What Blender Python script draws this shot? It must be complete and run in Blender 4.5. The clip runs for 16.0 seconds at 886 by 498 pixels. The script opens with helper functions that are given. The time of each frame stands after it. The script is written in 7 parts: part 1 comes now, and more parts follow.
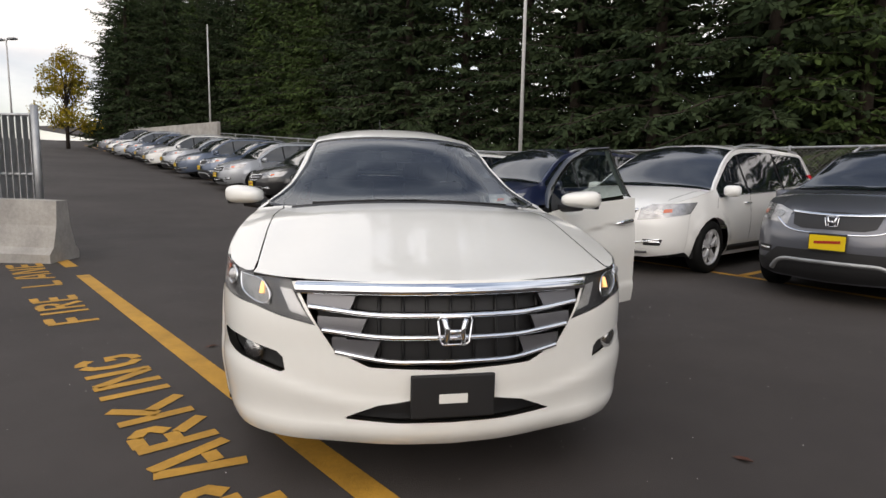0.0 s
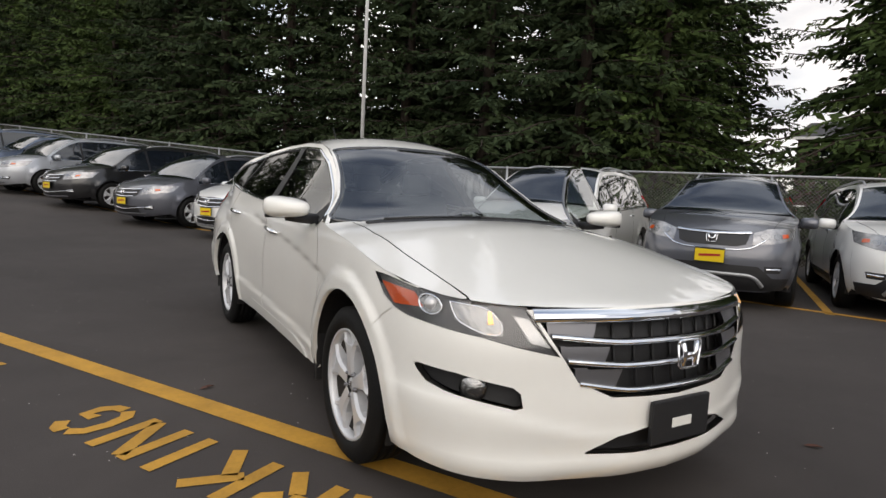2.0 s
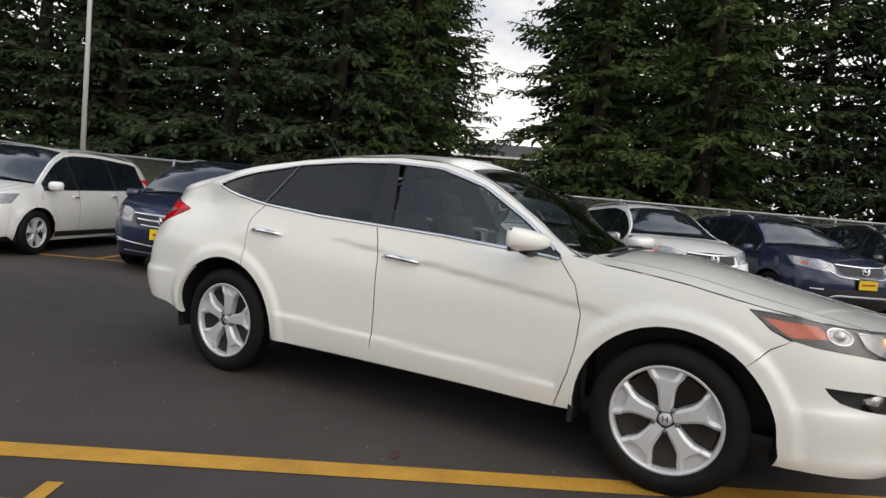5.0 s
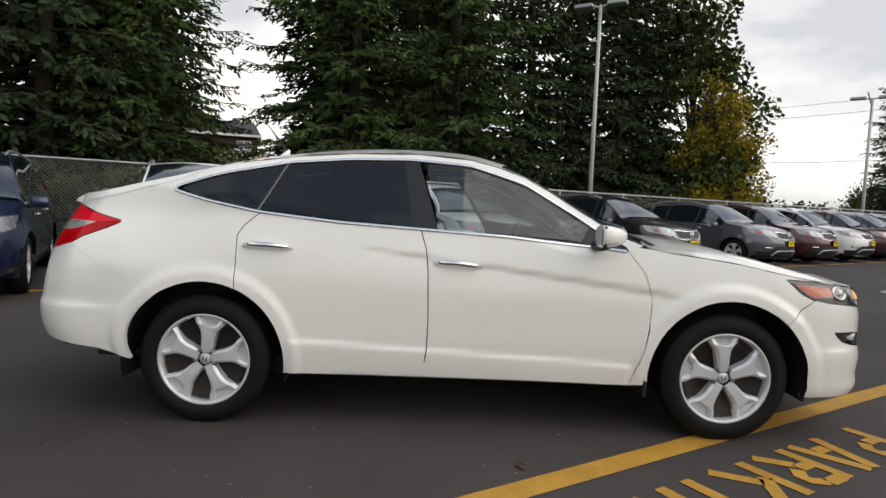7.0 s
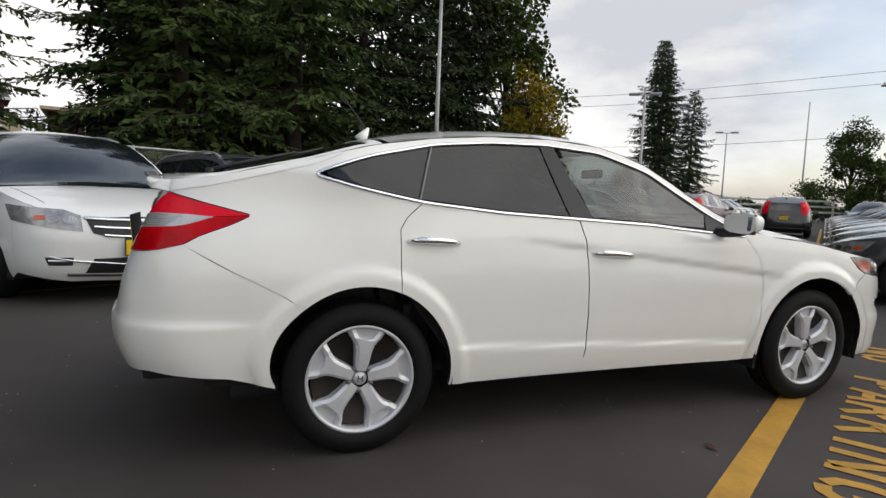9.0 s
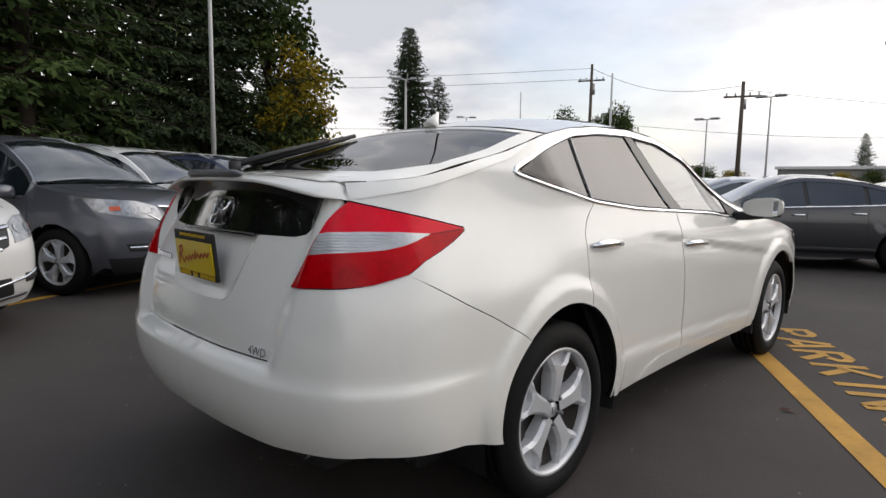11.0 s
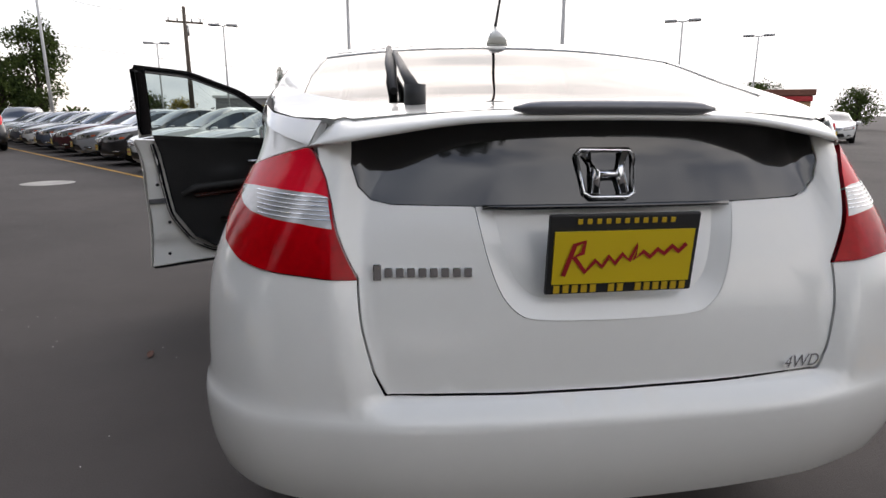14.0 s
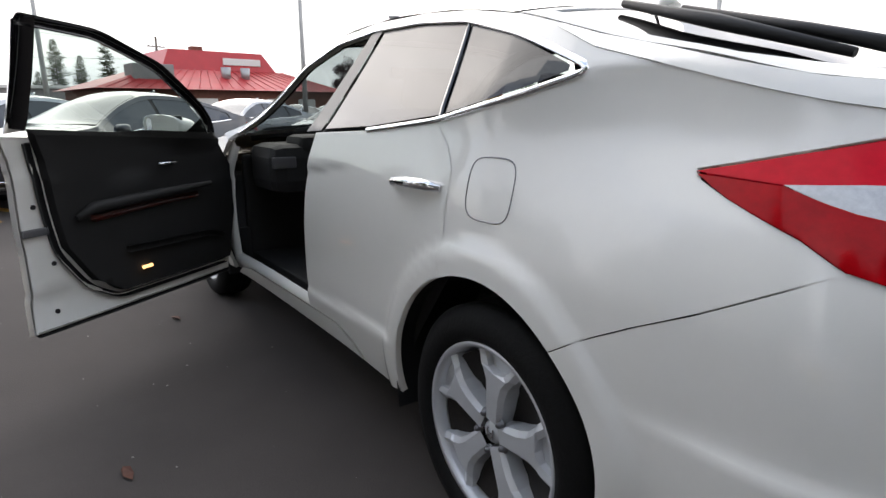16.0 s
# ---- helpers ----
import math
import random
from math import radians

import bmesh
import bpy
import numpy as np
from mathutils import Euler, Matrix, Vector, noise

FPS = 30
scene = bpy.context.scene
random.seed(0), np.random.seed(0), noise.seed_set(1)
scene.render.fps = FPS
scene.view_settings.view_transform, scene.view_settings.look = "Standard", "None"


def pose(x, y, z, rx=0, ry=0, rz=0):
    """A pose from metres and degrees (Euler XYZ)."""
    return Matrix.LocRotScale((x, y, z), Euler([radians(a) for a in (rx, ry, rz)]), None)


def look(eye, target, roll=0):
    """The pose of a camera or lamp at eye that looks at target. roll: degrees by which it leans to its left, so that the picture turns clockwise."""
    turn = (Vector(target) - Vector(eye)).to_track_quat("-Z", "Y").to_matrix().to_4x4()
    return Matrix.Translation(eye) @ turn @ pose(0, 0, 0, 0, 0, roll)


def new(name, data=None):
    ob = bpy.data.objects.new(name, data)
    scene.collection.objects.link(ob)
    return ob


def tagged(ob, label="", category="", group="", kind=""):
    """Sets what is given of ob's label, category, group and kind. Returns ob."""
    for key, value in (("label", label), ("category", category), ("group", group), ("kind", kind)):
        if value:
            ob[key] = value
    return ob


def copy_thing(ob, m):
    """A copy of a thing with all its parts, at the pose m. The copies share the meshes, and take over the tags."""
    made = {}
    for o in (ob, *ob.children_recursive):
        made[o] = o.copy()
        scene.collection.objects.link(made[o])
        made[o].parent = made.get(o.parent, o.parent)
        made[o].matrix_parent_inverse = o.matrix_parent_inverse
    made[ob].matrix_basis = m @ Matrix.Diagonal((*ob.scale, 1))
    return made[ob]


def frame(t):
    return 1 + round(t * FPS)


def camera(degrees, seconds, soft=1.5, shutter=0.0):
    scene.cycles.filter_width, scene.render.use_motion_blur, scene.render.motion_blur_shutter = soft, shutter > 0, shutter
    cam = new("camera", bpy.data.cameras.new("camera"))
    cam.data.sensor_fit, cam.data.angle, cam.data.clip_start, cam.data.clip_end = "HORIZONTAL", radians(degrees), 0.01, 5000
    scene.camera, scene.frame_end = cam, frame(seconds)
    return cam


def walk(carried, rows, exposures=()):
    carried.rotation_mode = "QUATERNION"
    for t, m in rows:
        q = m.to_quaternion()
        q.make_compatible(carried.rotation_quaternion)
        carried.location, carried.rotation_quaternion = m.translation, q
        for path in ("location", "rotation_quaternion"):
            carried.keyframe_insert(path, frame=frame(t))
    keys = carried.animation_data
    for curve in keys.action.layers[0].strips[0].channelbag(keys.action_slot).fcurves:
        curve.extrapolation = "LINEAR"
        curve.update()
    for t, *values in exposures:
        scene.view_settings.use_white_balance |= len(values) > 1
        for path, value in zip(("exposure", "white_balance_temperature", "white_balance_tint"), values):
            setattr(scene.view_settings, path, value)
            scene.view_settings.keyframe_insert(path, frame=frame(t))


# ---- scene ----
cam = camera(74.5, 16.0)

PATH = [
    (0, (4.44, -0.411, 1.247), (2.489, -0.054, 0.987), 1.1),
    (0.5, (4.349, -0.735, 1.233), (2.423, -0.258, 0.983), 2.6),
    (1, (4.193, -1.092, 1.239), (2.307, -0.471, 0.997), 3.7),
    (1.5, (4.004, -1.487, 1.244), (2.204, -0.644, 1.017), 2.3),
    (2, (3.768, -1.826, 1.227), (2.057, -0.809, 1.025), 3.1),
    (2.5, (3.534, -2.164, 1.227), (1.919, -1.002, 1.025), 4.5),
    (3, (3.256, -2.53, 1.244), (1.777, -1.2, 1.034), 2.9),
    (3.2, (3.133, -2.673, 1.232), (1.701, -1.29, 1.037), 2.9),
    (5.3, (1.356, -3.743, 1.184), (0.591, -1.901, 1.046), 3.5),
    (5.5, (1.161, -3.794, 1.197), (0.513, -1.909, 1.039), 2.2),
    (6, (0.697, -3.854, 1.198), (0.269, -1.906, 1.046), 2.0),
    (6.5, (0.254, -3.903, 1.195), (0.016, -1.921, 1.066), 2.5),
    (7, (-0.181, -3.947, 1.202), (-0.159, -1.952, 1.062), 2.3),
    (7.5, (-0.63, -3.886, 1.176), (-0.45, -1.901, 1.009), 2.4),
    (8, (-1.094, -3.797, 1.192), (-0.684, -1.848, 1.017), 1.9),
    (8.5, (-1.572, -3.6, 1.17), (-0.995, -1.691, 1.021), 2.3),
    (9, (-1.985, -3.369, 1.184), (-1.274, -1.509, 0.997), 2.3),
    (9.5, (-2.376, -3.117, 1.197), (-1.414, -1.378, 0.968), 0.3),
    (9.7, (-2.525, -2.976, 1.155), (-1.494, -1.275, 0.942), 0.5),
    (11.8, (-3.49, -1.389, 1.233), (-1.828, -0.334, 0.879), -0.8),
    (12, (-3.527, -1.203, 1.231), (-1.813, -0.252, 0.837), -1.4),
    (12.5, (-3.626, -0.757, 1.229), (-1.787, -0.091, 0.813), -1.5),
    (13, (-3.631, -0.334, 1.233), (-1.718, 0.068, 0.81), 0.1),
    (13.5, (-3.617, 0.104, 1.231), (-1.67, 0.115, 0.775), 0.1),
    (14, (-3.479, 0.519, 1.211), (-1.548, 0.247, 0.768), 0.0),
    (14.5, (-3.322, 0.897, 1.198), (-1.445, 0.354, 0.771), 0.1),
    (15, (-3.11, 1.232, 1.193), (-1.355, 0.4, 0.717), -0.2),
    (15.5, (-2.794, 1.514, 1.201), (-1.103, 0.562, 0.715), -0.2),
    (16, (-2.451, 1.755, 1.172), (-0.863, 0.633, 0.704), -0.2),
]
walk(cam, [(t, look(eye, target, roll)) for t, eye, target, roll in PATH],
     [(0, 0.36, 7200, 13), (3, 0.36, 7080, 11), (7, 0.28, 7000, 10), (9.7, 0.18, 6900, 10), (12, 0.24, 6950, 13), (13.5, 0.58, 6950, 13), (14.5, 0.84, 6950, 15), (16, 1.06, 6850, 12)])

# ---- sky and sun: bright broken overcast, the sun veiled beyond the street ----
world = bpy.data.worlds.new("overcast_sky")
scene.world = world
world.use_nodes = True
wt = world.node_tree
wbg = wt.nodes["Background"]
sky = wt.nodes.new("ShaderNodeTexSky")
sky.sky_type, sky.sun_disc = "NISHITA", False
sky.sun_elevation, sky.sun_rotation = radians(42), radians(105)
sky.air_density, sky.dust_density = 1.0, 2.0
wco = wt.nodes.new("ShaderNodeTexCoord")
wmap = wt.nodes.new("ShaderNodeMapping")
wmap.inputs["Scale"].default_value = (1.0, 1.0, 2.6)
wn = wt.nodes.new("ShaderNodeTexNoise")
wn.inputs["Scale"].default_value, wn.inputs["Detail"].default_value, wn.inputs["Roughness"].default_value = 2.2, 9, 0.55
wr = wt.nodes.new("ShaderNodeValToRGB")
wr.color_ramp.elements[0].position, wr.color_ramp.elements[0].color = 0.36, (4.2, 4.5, 5.1, 1)
wr.color_ramp.elements[1].position, wr.color_ramp.elements[1].color = 0.66, (9.0, 9.0, 9.0, 1)
wn2 = wt.nodes.new("ShaderNodeTexNoise")
wn2.inputs["Scale"].default_value, wn2.inputs["Detail"].default_value = 1.7, 6
wr2 = wt.nodes.new("ShaderNodeValToRGB")
wr2.color_ramp.elements[0].position, wr2.color_ramp.elements[0].color = 0.38, (0.35, 0.35, 0.35, 1)
wr2.color_ramp.elements[1].position, wr2.color_ramp.elements[1].color = 0.52, (1, 1, 1, 1)
wmix = wt.nodes.new("ShaderNodeMix")
wmix.data_type = "RGBA"
wt.links.new(wco.outputs["Generated"], wmap.inputs[0])
wt.links.new(wmap.outputs[0], wn.inputs["Vector"])
wt.links.new(wmap.outputs[0], wn2.inputs["Vector"])
wt.links.new(wn.outputs[0], wr.inputs[0])
wt.links.new(wn2.outputs[0], wr2.inputs[0])
wt.links.new(wr2.outputs[0], wmix.inputs[0])
wt.links.new(sky.outputs[0], wmix.inputs[6])
wt.links.new(wr.outputs[0], wmix.inputs[7])
wsep, wrange, wtint = wt.nodes.new("ShaderNodeSeparateXYZ"), wt.nodes.new("ShaderNodeMapRange"), wt.nodes.new("ShaderNodeMix")
wrange.inputs[1].default_value, wrange.inputs[2].default_value = 0.40, 0.90
wtint.data_type = "RGBA"
wtint.inputs[6].default_value, wtint.inputs[7].default_value = (1, 1, 1, 1), (0.55, 0.65, 0.80, 1)
wdim = wt.nodes.new("ShaderNodeMix")
wdim.data_type, wdim.blend_type = "RGBA", "MULTIPLY"
wdim.inputs[0].default_value = 1.0
wt.links.new(wco.outputs["Generated"], wsep.inputs[0])
wt.links.new(wsep.outputs[2], wrange.inputs[0])
wt.links.new(wrange.outputs[0], wtint.inputs[0])
wt.links.new(wmix.outputs[2], wdim.inputs[6])
wt.links.new(wtint.outputs[2], wdim.inputs[7])
wt.links.new(wdim.outputs[2], wbg.inputs[0])
wbg.inputs[1].default_value = 0.132

sun = new("sun", bpy.data.lights.new("sun", "SUN"))
sun.data.energy, sun.data.angle, sun.data.color = 1.2, radians(75), (1.0, 0.96, 0.9)
sun.matrix_world = look((30, -14, 30), (0, 0, 0))

# ---- materials ----
def mat(name, color=(0.5, 0.5, 0.5), rough=0.5, metal=0.0, coat=0.0, spec=0.5, vary=0.0, scale=8.0, bump=0.0, bscale=60.0, color2=None, emit=0.0):
    """A principled material with two scales of variation and fine relief."""
    m = bpy.data.materials.new(name)
    m.use_nodes = True
    t = m.node_tree
    b = t.nodes["Principled BSDF"]
    b.inputs["Base Color"].default_value = (*color, 1)
    b.inputs["Roughness"].default_value, b.inputs["Metallic"].default_value = rough, metal
    b.inputs["Specular IOR Level"].default_value = spec
    b.inputs["Coat Weight"].default_value, b.inputs["Coat Roughness"].default_value = coat, 0.03
    if emit:
        b.inputs["Emission Color"].default_value, b.inputs["Emission Strength"].default_value = (*color, 1), emit
    co = t.nodes.new("ShaderNodeTexCoord")
    if vary or color2:
        c2 = color2 or tuple(c * (1 - vary) for c in color)
        n1, n2 = t.nodes.new("ShaderNodeTexNoise"), t.nodes.new("ShaderNodeTexNoise")
        n1.inputs["Scale"].default_value, n1.inputs["Detail"].default_value = scale, 6
        n2.inputs["Scale"].default_value, n2.inputs["Detail"].default_value = scale * 9, 4
        mul = t.nodes.new("ShaderNodeMath")
        mul.operation = "MULTIPLY_ADD"
        mul.inputs[1].default_value = 0.45
        ramp = t.nodes.new("ShaderNodeMapRange")
        ramp.inputs[1].default_value, ramp.inputs[2].default_value = 0.5, 0.95
        mx = t.nodes.new("ShaderNodeMix")
        mx.data_type = "RGBA"
        mx.inputs[6].default_value, mx.inputs[7].default_value = (*color, 1), (*c2, 1)
        for n in (n1, n2):
            t.links.new(co.outputs["Object"], n.inputs["Vector"])
        t.links.new(n2.outputs[0], mul.inputs[0])
        t.links.new(n1.outputs[0], mul.inputs[2])
        t.links.new(mul.outputs[0], ramp.inputs[0])
        t.links.new(ramp.outputs[0], mx.inputs[0])
        t.links.new(mx.outputs[2], b.inputs["Base Color"])
    if bump:
        n3, bp = t.nodes.new("ShaderNodeTexNoise"), t.nodes.new("ShaderNodeBump")
        n3.inputs["Scale"].default_value, n3.inputs["Detail"].default_value = bscale, 5
        bp.inputs["Strength"].default_value, bp.inputs["Distance"].default_value = bump, 0.01
        t.links.new(co.outputs["Object"], n3.inputs["Vector"])
        t.links.new(n3.outputs[0], bp.inputs["Height"])
        t.links.new(bp.outputs[0], b.inputs["Normal"])
    return m


def glass(name, tint, rough=0.0, ior=1.5, gain=1.25, power=4.6):
    """A thin pane: tinted see-through with Fresnel gloss."""
    m = bpy.data.materials.new(name)
    m.use_nodes = True
    t = m.node_tree
    t.nodes.remove(t.nodes["Principled BSDF"])
    tr, gl, mx = t.nodes.new("ShaderNodeBsdfTransparent"), t.nodes.new("ShaderNodeBsdfGlossy"), t.nodes.new("ShaderNodeMixShader")
    lw, pw, fr = t.nodes.new("ShaderNodeLayerWeight"), t.nodes.new("ShaderNodeMath"), t.nodes.new("ShaderNodeMath")
    lw.inputs[0].default_value = 0.5
    pw.operation, fr.operation = "POWER", "MULTIPLY_ADD"
    r0 = ((ior - 1) / (ior + 1)) ** 2 * gain
    pw.inputs[1].default_value = power
    fr.inputs[1].default_value, fr.inputs[2].default_value = 1 - r0, r0
    tr.inputs[0].default_value = (*tint, 1)
    gl.inputs["Roughness"].default_value = rough
    t.links.new(lw.outputs["Facing"], pw.inputs[0])
    t.links.new(pw.outputs[0], fr.inputs[0])
    t.links.new(fr.outputs[0], mx.inputs[0])
    t.links.new(tr.outputs[0], mx.inputs[1])
    t.links.new(gl.outputs[0], mx.inputs[2])
    t.links.new(mx.outputs[0], t.nodes["Material Output"].inputs[0])
    return m


M = {
    "pearl": mat("pearl_white_paint", (0.82, 0.81, 0.765), 0.32, 0, 1.0, 0.5, 0.03, 3),
    "white": mat("white_paint", (0.78, 0.78, 0.76), 0.35, 0, 1.0),
    "navy": mat("navy_metallic_paint", (0.010, 0.018, 0.06), 0.32, 0.3, 1.0),
    "grey": mat("grey_metallic_paint", (0.11, 0.115, 0.135), 0.35, 0.5, 1.0),
    "darkgrey": mat("dark_grey_metallic_paint", (0.045, 0.047, 0.055), 0.35, 0.4, 1.0),
    "black": mat("black_paint", (0.010, 0.010, 0.011), 0.3, 0.1, 1.0),
    "silver": mat("silver_metallic_paint", (0.42, 0.44, 0.47), 0.35, 0.5, 1.0),
    "maroon": mat("maroon_metallic_paint", (0.07, 0.012, 0.016), 0.33, 0.3, 1.0),
    "bluegrey": mat("blue_grey_metallic_paint", (0.10, 0.13, 0.19), 0.35, 0.5, 1.0),
    "trim": mat("black_plastic", (0.012, 0.012, 0.013), 0.55, bump=0.15, bscale=400),
    "gloss": mat("gloss_black", (0.006, 0.006, 0.007), 0.08, 0, 1.0),
    "pillar": mat("satin_black_film", (0.010, 0.010, 0.011), 0.38, 0, 0.1, 0.3),
    "cabin": mat("dark_interior", (0.010, 0.0095, 0.0095), 0.7, vary=0.3, bump=0.2, bscale=300),
    "leather": mat("black_leather", (0.03, 0.028, 0.027), 0.5, vary=0.3, bump=0.25, bscale=150),
    "lining": mat("grey_headlining", (0.25, 0.24, 0.22), 0.9),
    "wood": mat("dark_red_wood_trim", (0.06, 0.012, 0.008), 0.2, 0, 0.6, vary=0.5, scale=12),
    "chrome": mat("chrome", (0.82, 0.83, 0.85), 0.08, 1.0),
    "greymetal": mat("grey_satin_metal", (0.17, 0.17, 0.18), 0.35, 0.6),
    "alloy": mat("silver_alloy", (0.62, 0.63, 0.65), 0.34, 0.3, 0.5),
    "tyre": mat("tyre_rubber", (0.007, 0.007, 0.007), 0.7, spec=0.2, vary=0.25, scale=20, bump=0.2, bscale=120),
    # brake disc steel; on the wheel barrel its dark tone stands for shade
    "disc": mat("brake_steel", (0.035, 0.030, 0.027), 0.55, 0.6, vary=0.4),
    "redlens": mat("red_lens", (0.78, 0.006, 0.025), 0.14, 0, 0.10, 0.15, 0.25, 7),
    "redlens_deep": mat("deep_red_lens", (0.55, 0.001, 0.006), 0.12, 0, 0.10, 0.12, 0.45, 7),
    "darkred": mat("dark_red_lens", (0.16, 0.004, 0.01), 0.06, 0, 1.0),
    "clearlens": mat("ribbed_clear_lens", (0.62, 0.62, 0.62), 0.18, 0.4, 0.5, vary=0.3, scale=12, bump=0.10, bscale=90),
    "farlamp": mat("clear_lamp_glass", (0.46, 0.46, 0.47), 0.22, 0.55, 1.0, vary=0.55, scale=14, bump=0.3, bscale=40),
    "lampblack": mat("headlamp_housing", (0.085, 0.085, 0.09), 0.3, 0.3, 0.5, vary=0.4, scale=12),
    "reflector": mat("lamp_reflector", (0.36, 0.36, 0.36), 0.2, 1.0, 0.3, bump=0.5, bscale=60),
    "amber": mat("amber_lens", (0.55, 0.075, 0.012), 0.12, 0, 1.0),
    "bulb": mat("warm_lamp", (1.0, 0.55, 0.22), 0.3, emit=1.1),
    "bulb_white": mat("lit_side_lamp", (1.0, 0.86, 0.66), 0.3, emit=1.6),
    "plate": mat("yellow_plate", (0.72, 0.52, 0.012), 0.35, 0, 0.4),
    "platered": mat("red_print", (0.35, 0.012, 0.015), 0.4),
    "plategold": mat("gold_print", (0.62, 0.40, 0.02), 0.4),
    "windscreen": glass("windscreen_glass", (0.36, 0.41, 0.41), gain=3.2, power=3.2),
    "sideglass": glass("side_glass", (0.55, 0.62, 0.59), gain=1.9, power=3.8),
    "privacy": glass("privacy_glass", (0.035, 0.036, 0.04), ior=1.55),
    "backlight": glass("rear_screen_glass", (0.10, 0.10, 0.105), ior=1.5),
    "lensglass": glass("lamp_cover", (0.93, 0.93, 0.93)),
    "farglass": mat("shaded_glass", (0.008, 0.011, 0.016), 0.03, 0, 0.8, 0.7),
    "yellowpaint": mat("yellow_road_paint", (0.56, 0.29, 0.035), 0.75, vary=0.35, scale=4, bump=0.3, bscale=90),
    "concrete": mat("weathered_concrete", (0.42, 0.40, 0.37), 0.9, vary=0.35, scale=2.5, bump=0.4, bscale=40),
    "galv": mat("galvanised_steel", (0.42, 0.43, 0.44), 0.45, 0.7, vary=0.25, scale=9),
    "pole": mat("grey_painted_pole", (0.50, 0.50, 0.49), 0.5, vary=0.12, scale=3),
    "bark": mat("fir_bark", (0.040, 0.028, 0.020), 0.95, vary=0.5, scale=6, bump=0.8, bscale=25),
    "timber": mat("weathered_timber", (0.12, 0.095, 0.075), 0.9, vary=0.4, scale=5),
    "needles": mat("fir_needles", (0.050, 0.070, 0.030), 0.9, spec=0.12, vary=0.55, scale=0.7, color2=(0.018, 0.031, 0.016)),
    "needles_light": mat("fresh_fir_needles", (0.075, 0.110, 0.032), 0.9, spec=0.12, vary=0.5, scale=0.7, color2=(0.028, 0.048, 0.018)),
    "leaf": mat("green_leaves", (0.085, 0.115, 0.028), 0.9, spec=0.12, vary=0.5, scale=1.5, color2=(0.020, 0.036, 0.014)),
    "leaf_yellow": mat("autumn_leaves", (0.42, 0.29, 0.02), 0.9, spec=0.12, vary=0.5, scale=1.2, color2=(0.07, 0.085, 0.018)),
    "leaf_purple": mat("purple_leaves", (0.030, 0.014, 0.018), 0.9, spec=0.12, vary=0.4, scale=1.5),
    "redroof": mat("red_metal_roof", (0.44, 0.028, 0.032), 0.4, vary=0.2, scale=1.0),
    "brick": mat("brown_brick", (0.20, 0.085, 0.06), 0.9, vary=0.35, scale=4, bump=0.3, bscale=14),
    "siding": mat("dark_brown_siding", (0.055, 0.028, 0.022), 0.8, vary=0.3, scale=2),
    "cream": mat("cream_siding", (0.48, 0.38, 0.26), 0.8, vary=0.15, scale=2),
    "whitewall": mat("white_trim_paint", (0.7, 0.7, 0.68), 0.6, vary=0.08),
    "greywall": mat("grey_wall", (0.26, 0.26, 0.26), 0.8, vary=0.15, scale=1),
    "tan": mat("tan_wall", (0.42, 0.27, 0.15), 0.8, vary=0.15, scale=1),
    "orange": mat("orange_sign", (0.65, 0.17, 0.02), 0.6),
    "shingle": mat("roof_shingles", (0.06, 0.058, 0.06), 0.9, vary=0.3, scale=3),
}

# ---- helpers for building ----
from mathutils.geometry import delaunay_2d_cdt


def part(name, me, material, parent=None, label=""):
    """Links a mesh (or bmesh) as one object under a thing or a part."""
    if isinstance(me, bmesh.types.BMesh):
        bm, me = me, bpy.data.meshes.new(name)
        bm.to_mesh(me)
        bm.free()
    if material is not None and not me.materials:
        me.materials.append(material)
    ob = new(name, me)
    if parent is not None:
        ob.parent = parent
    return tagged(ob, label)


def thing(name, label, category, group="", m=None):
    ob = new(name)
    ob.empty_display_size = 0.2
    if m is not None:
        ob.matrix_world = m
    return tagged(ob, label, category, group)


def smooth(bm):
    for f in bm.faces:
        f.smooth = True
    return bm


def add_box(bm, c, d, rz=0.0, bevel=0.0, m=None):
    """Adds a box of size d round the point c to bm, its edges rounded."""
    part_bm = bmesh.new()
    bmesh.ops.create_cube(part_bm, size=1)
    bmesh.ops.scale(part_bm, vec=d, verts=part_bm.verts)
    if bevel:
        bmesh.ops.bevel(part_bm, geom=part_bm.edges[:], offset=bevel, segments=2, affect="EDGES", profile=0.6)
    t = Matrix.Translation(c) @ Matrix.Rotation(radians(rz), 4, "Z")
    part_bm.transform(m @ t if m is not None else t)
    me = bpy.data.meshes.new("t")
    part_bm.to_mesh(me)
    part_bm.free()
    bm.from_mesh(me)
    bpy.data.meshes.remove(me)
    return bm


def box(c, d, rz=0.0, bevel=0.0, m=None):
    return add_box(bmesh.new(), c, d, rz, bevel, m)


def add_tube(bm, pts, radii, n=8, cap=True):
    """Adds a tube along pts with the given radii."""
    pts = [Vector(p) for p in pts]
    if not hasattr(radii, "__len__"):
        radii = [radii] * len(pts)
    rings = []
    for i, p in enumerate(pts):
        d = (pts[min(i + 1, len(pts) - 1)] - pts[max(i - 1, 0)]).normalized()
        a = d.cross(Vector((0, 0, 1)) if abs(d.z) < 0.9 else Vector((1, 0, 0))).normalized()
        b = d.cross(a)
        rings.append([bm.verts.new(p + radii[i] * (a * math.cos(6.28319 * k / n) + b * math.sin(6.28319 * k / n))) for k in range(n)])
    for r0, r1 in zip(rings, rings[1:]):
        for k in range(n):
            f = bm.faces.new((r0[k], r0[(k + 1) % n], r1[(k + 1) % n], r1[k]))
            f.smooth = True
    if cap:
        bm.faces.new(rings[0][::-1])
        bm.faces.new(rings[-1])
    return bm


def tube(pts, radii, n=8):
    return add_tube(bmesh.new(), pts, radii, n)


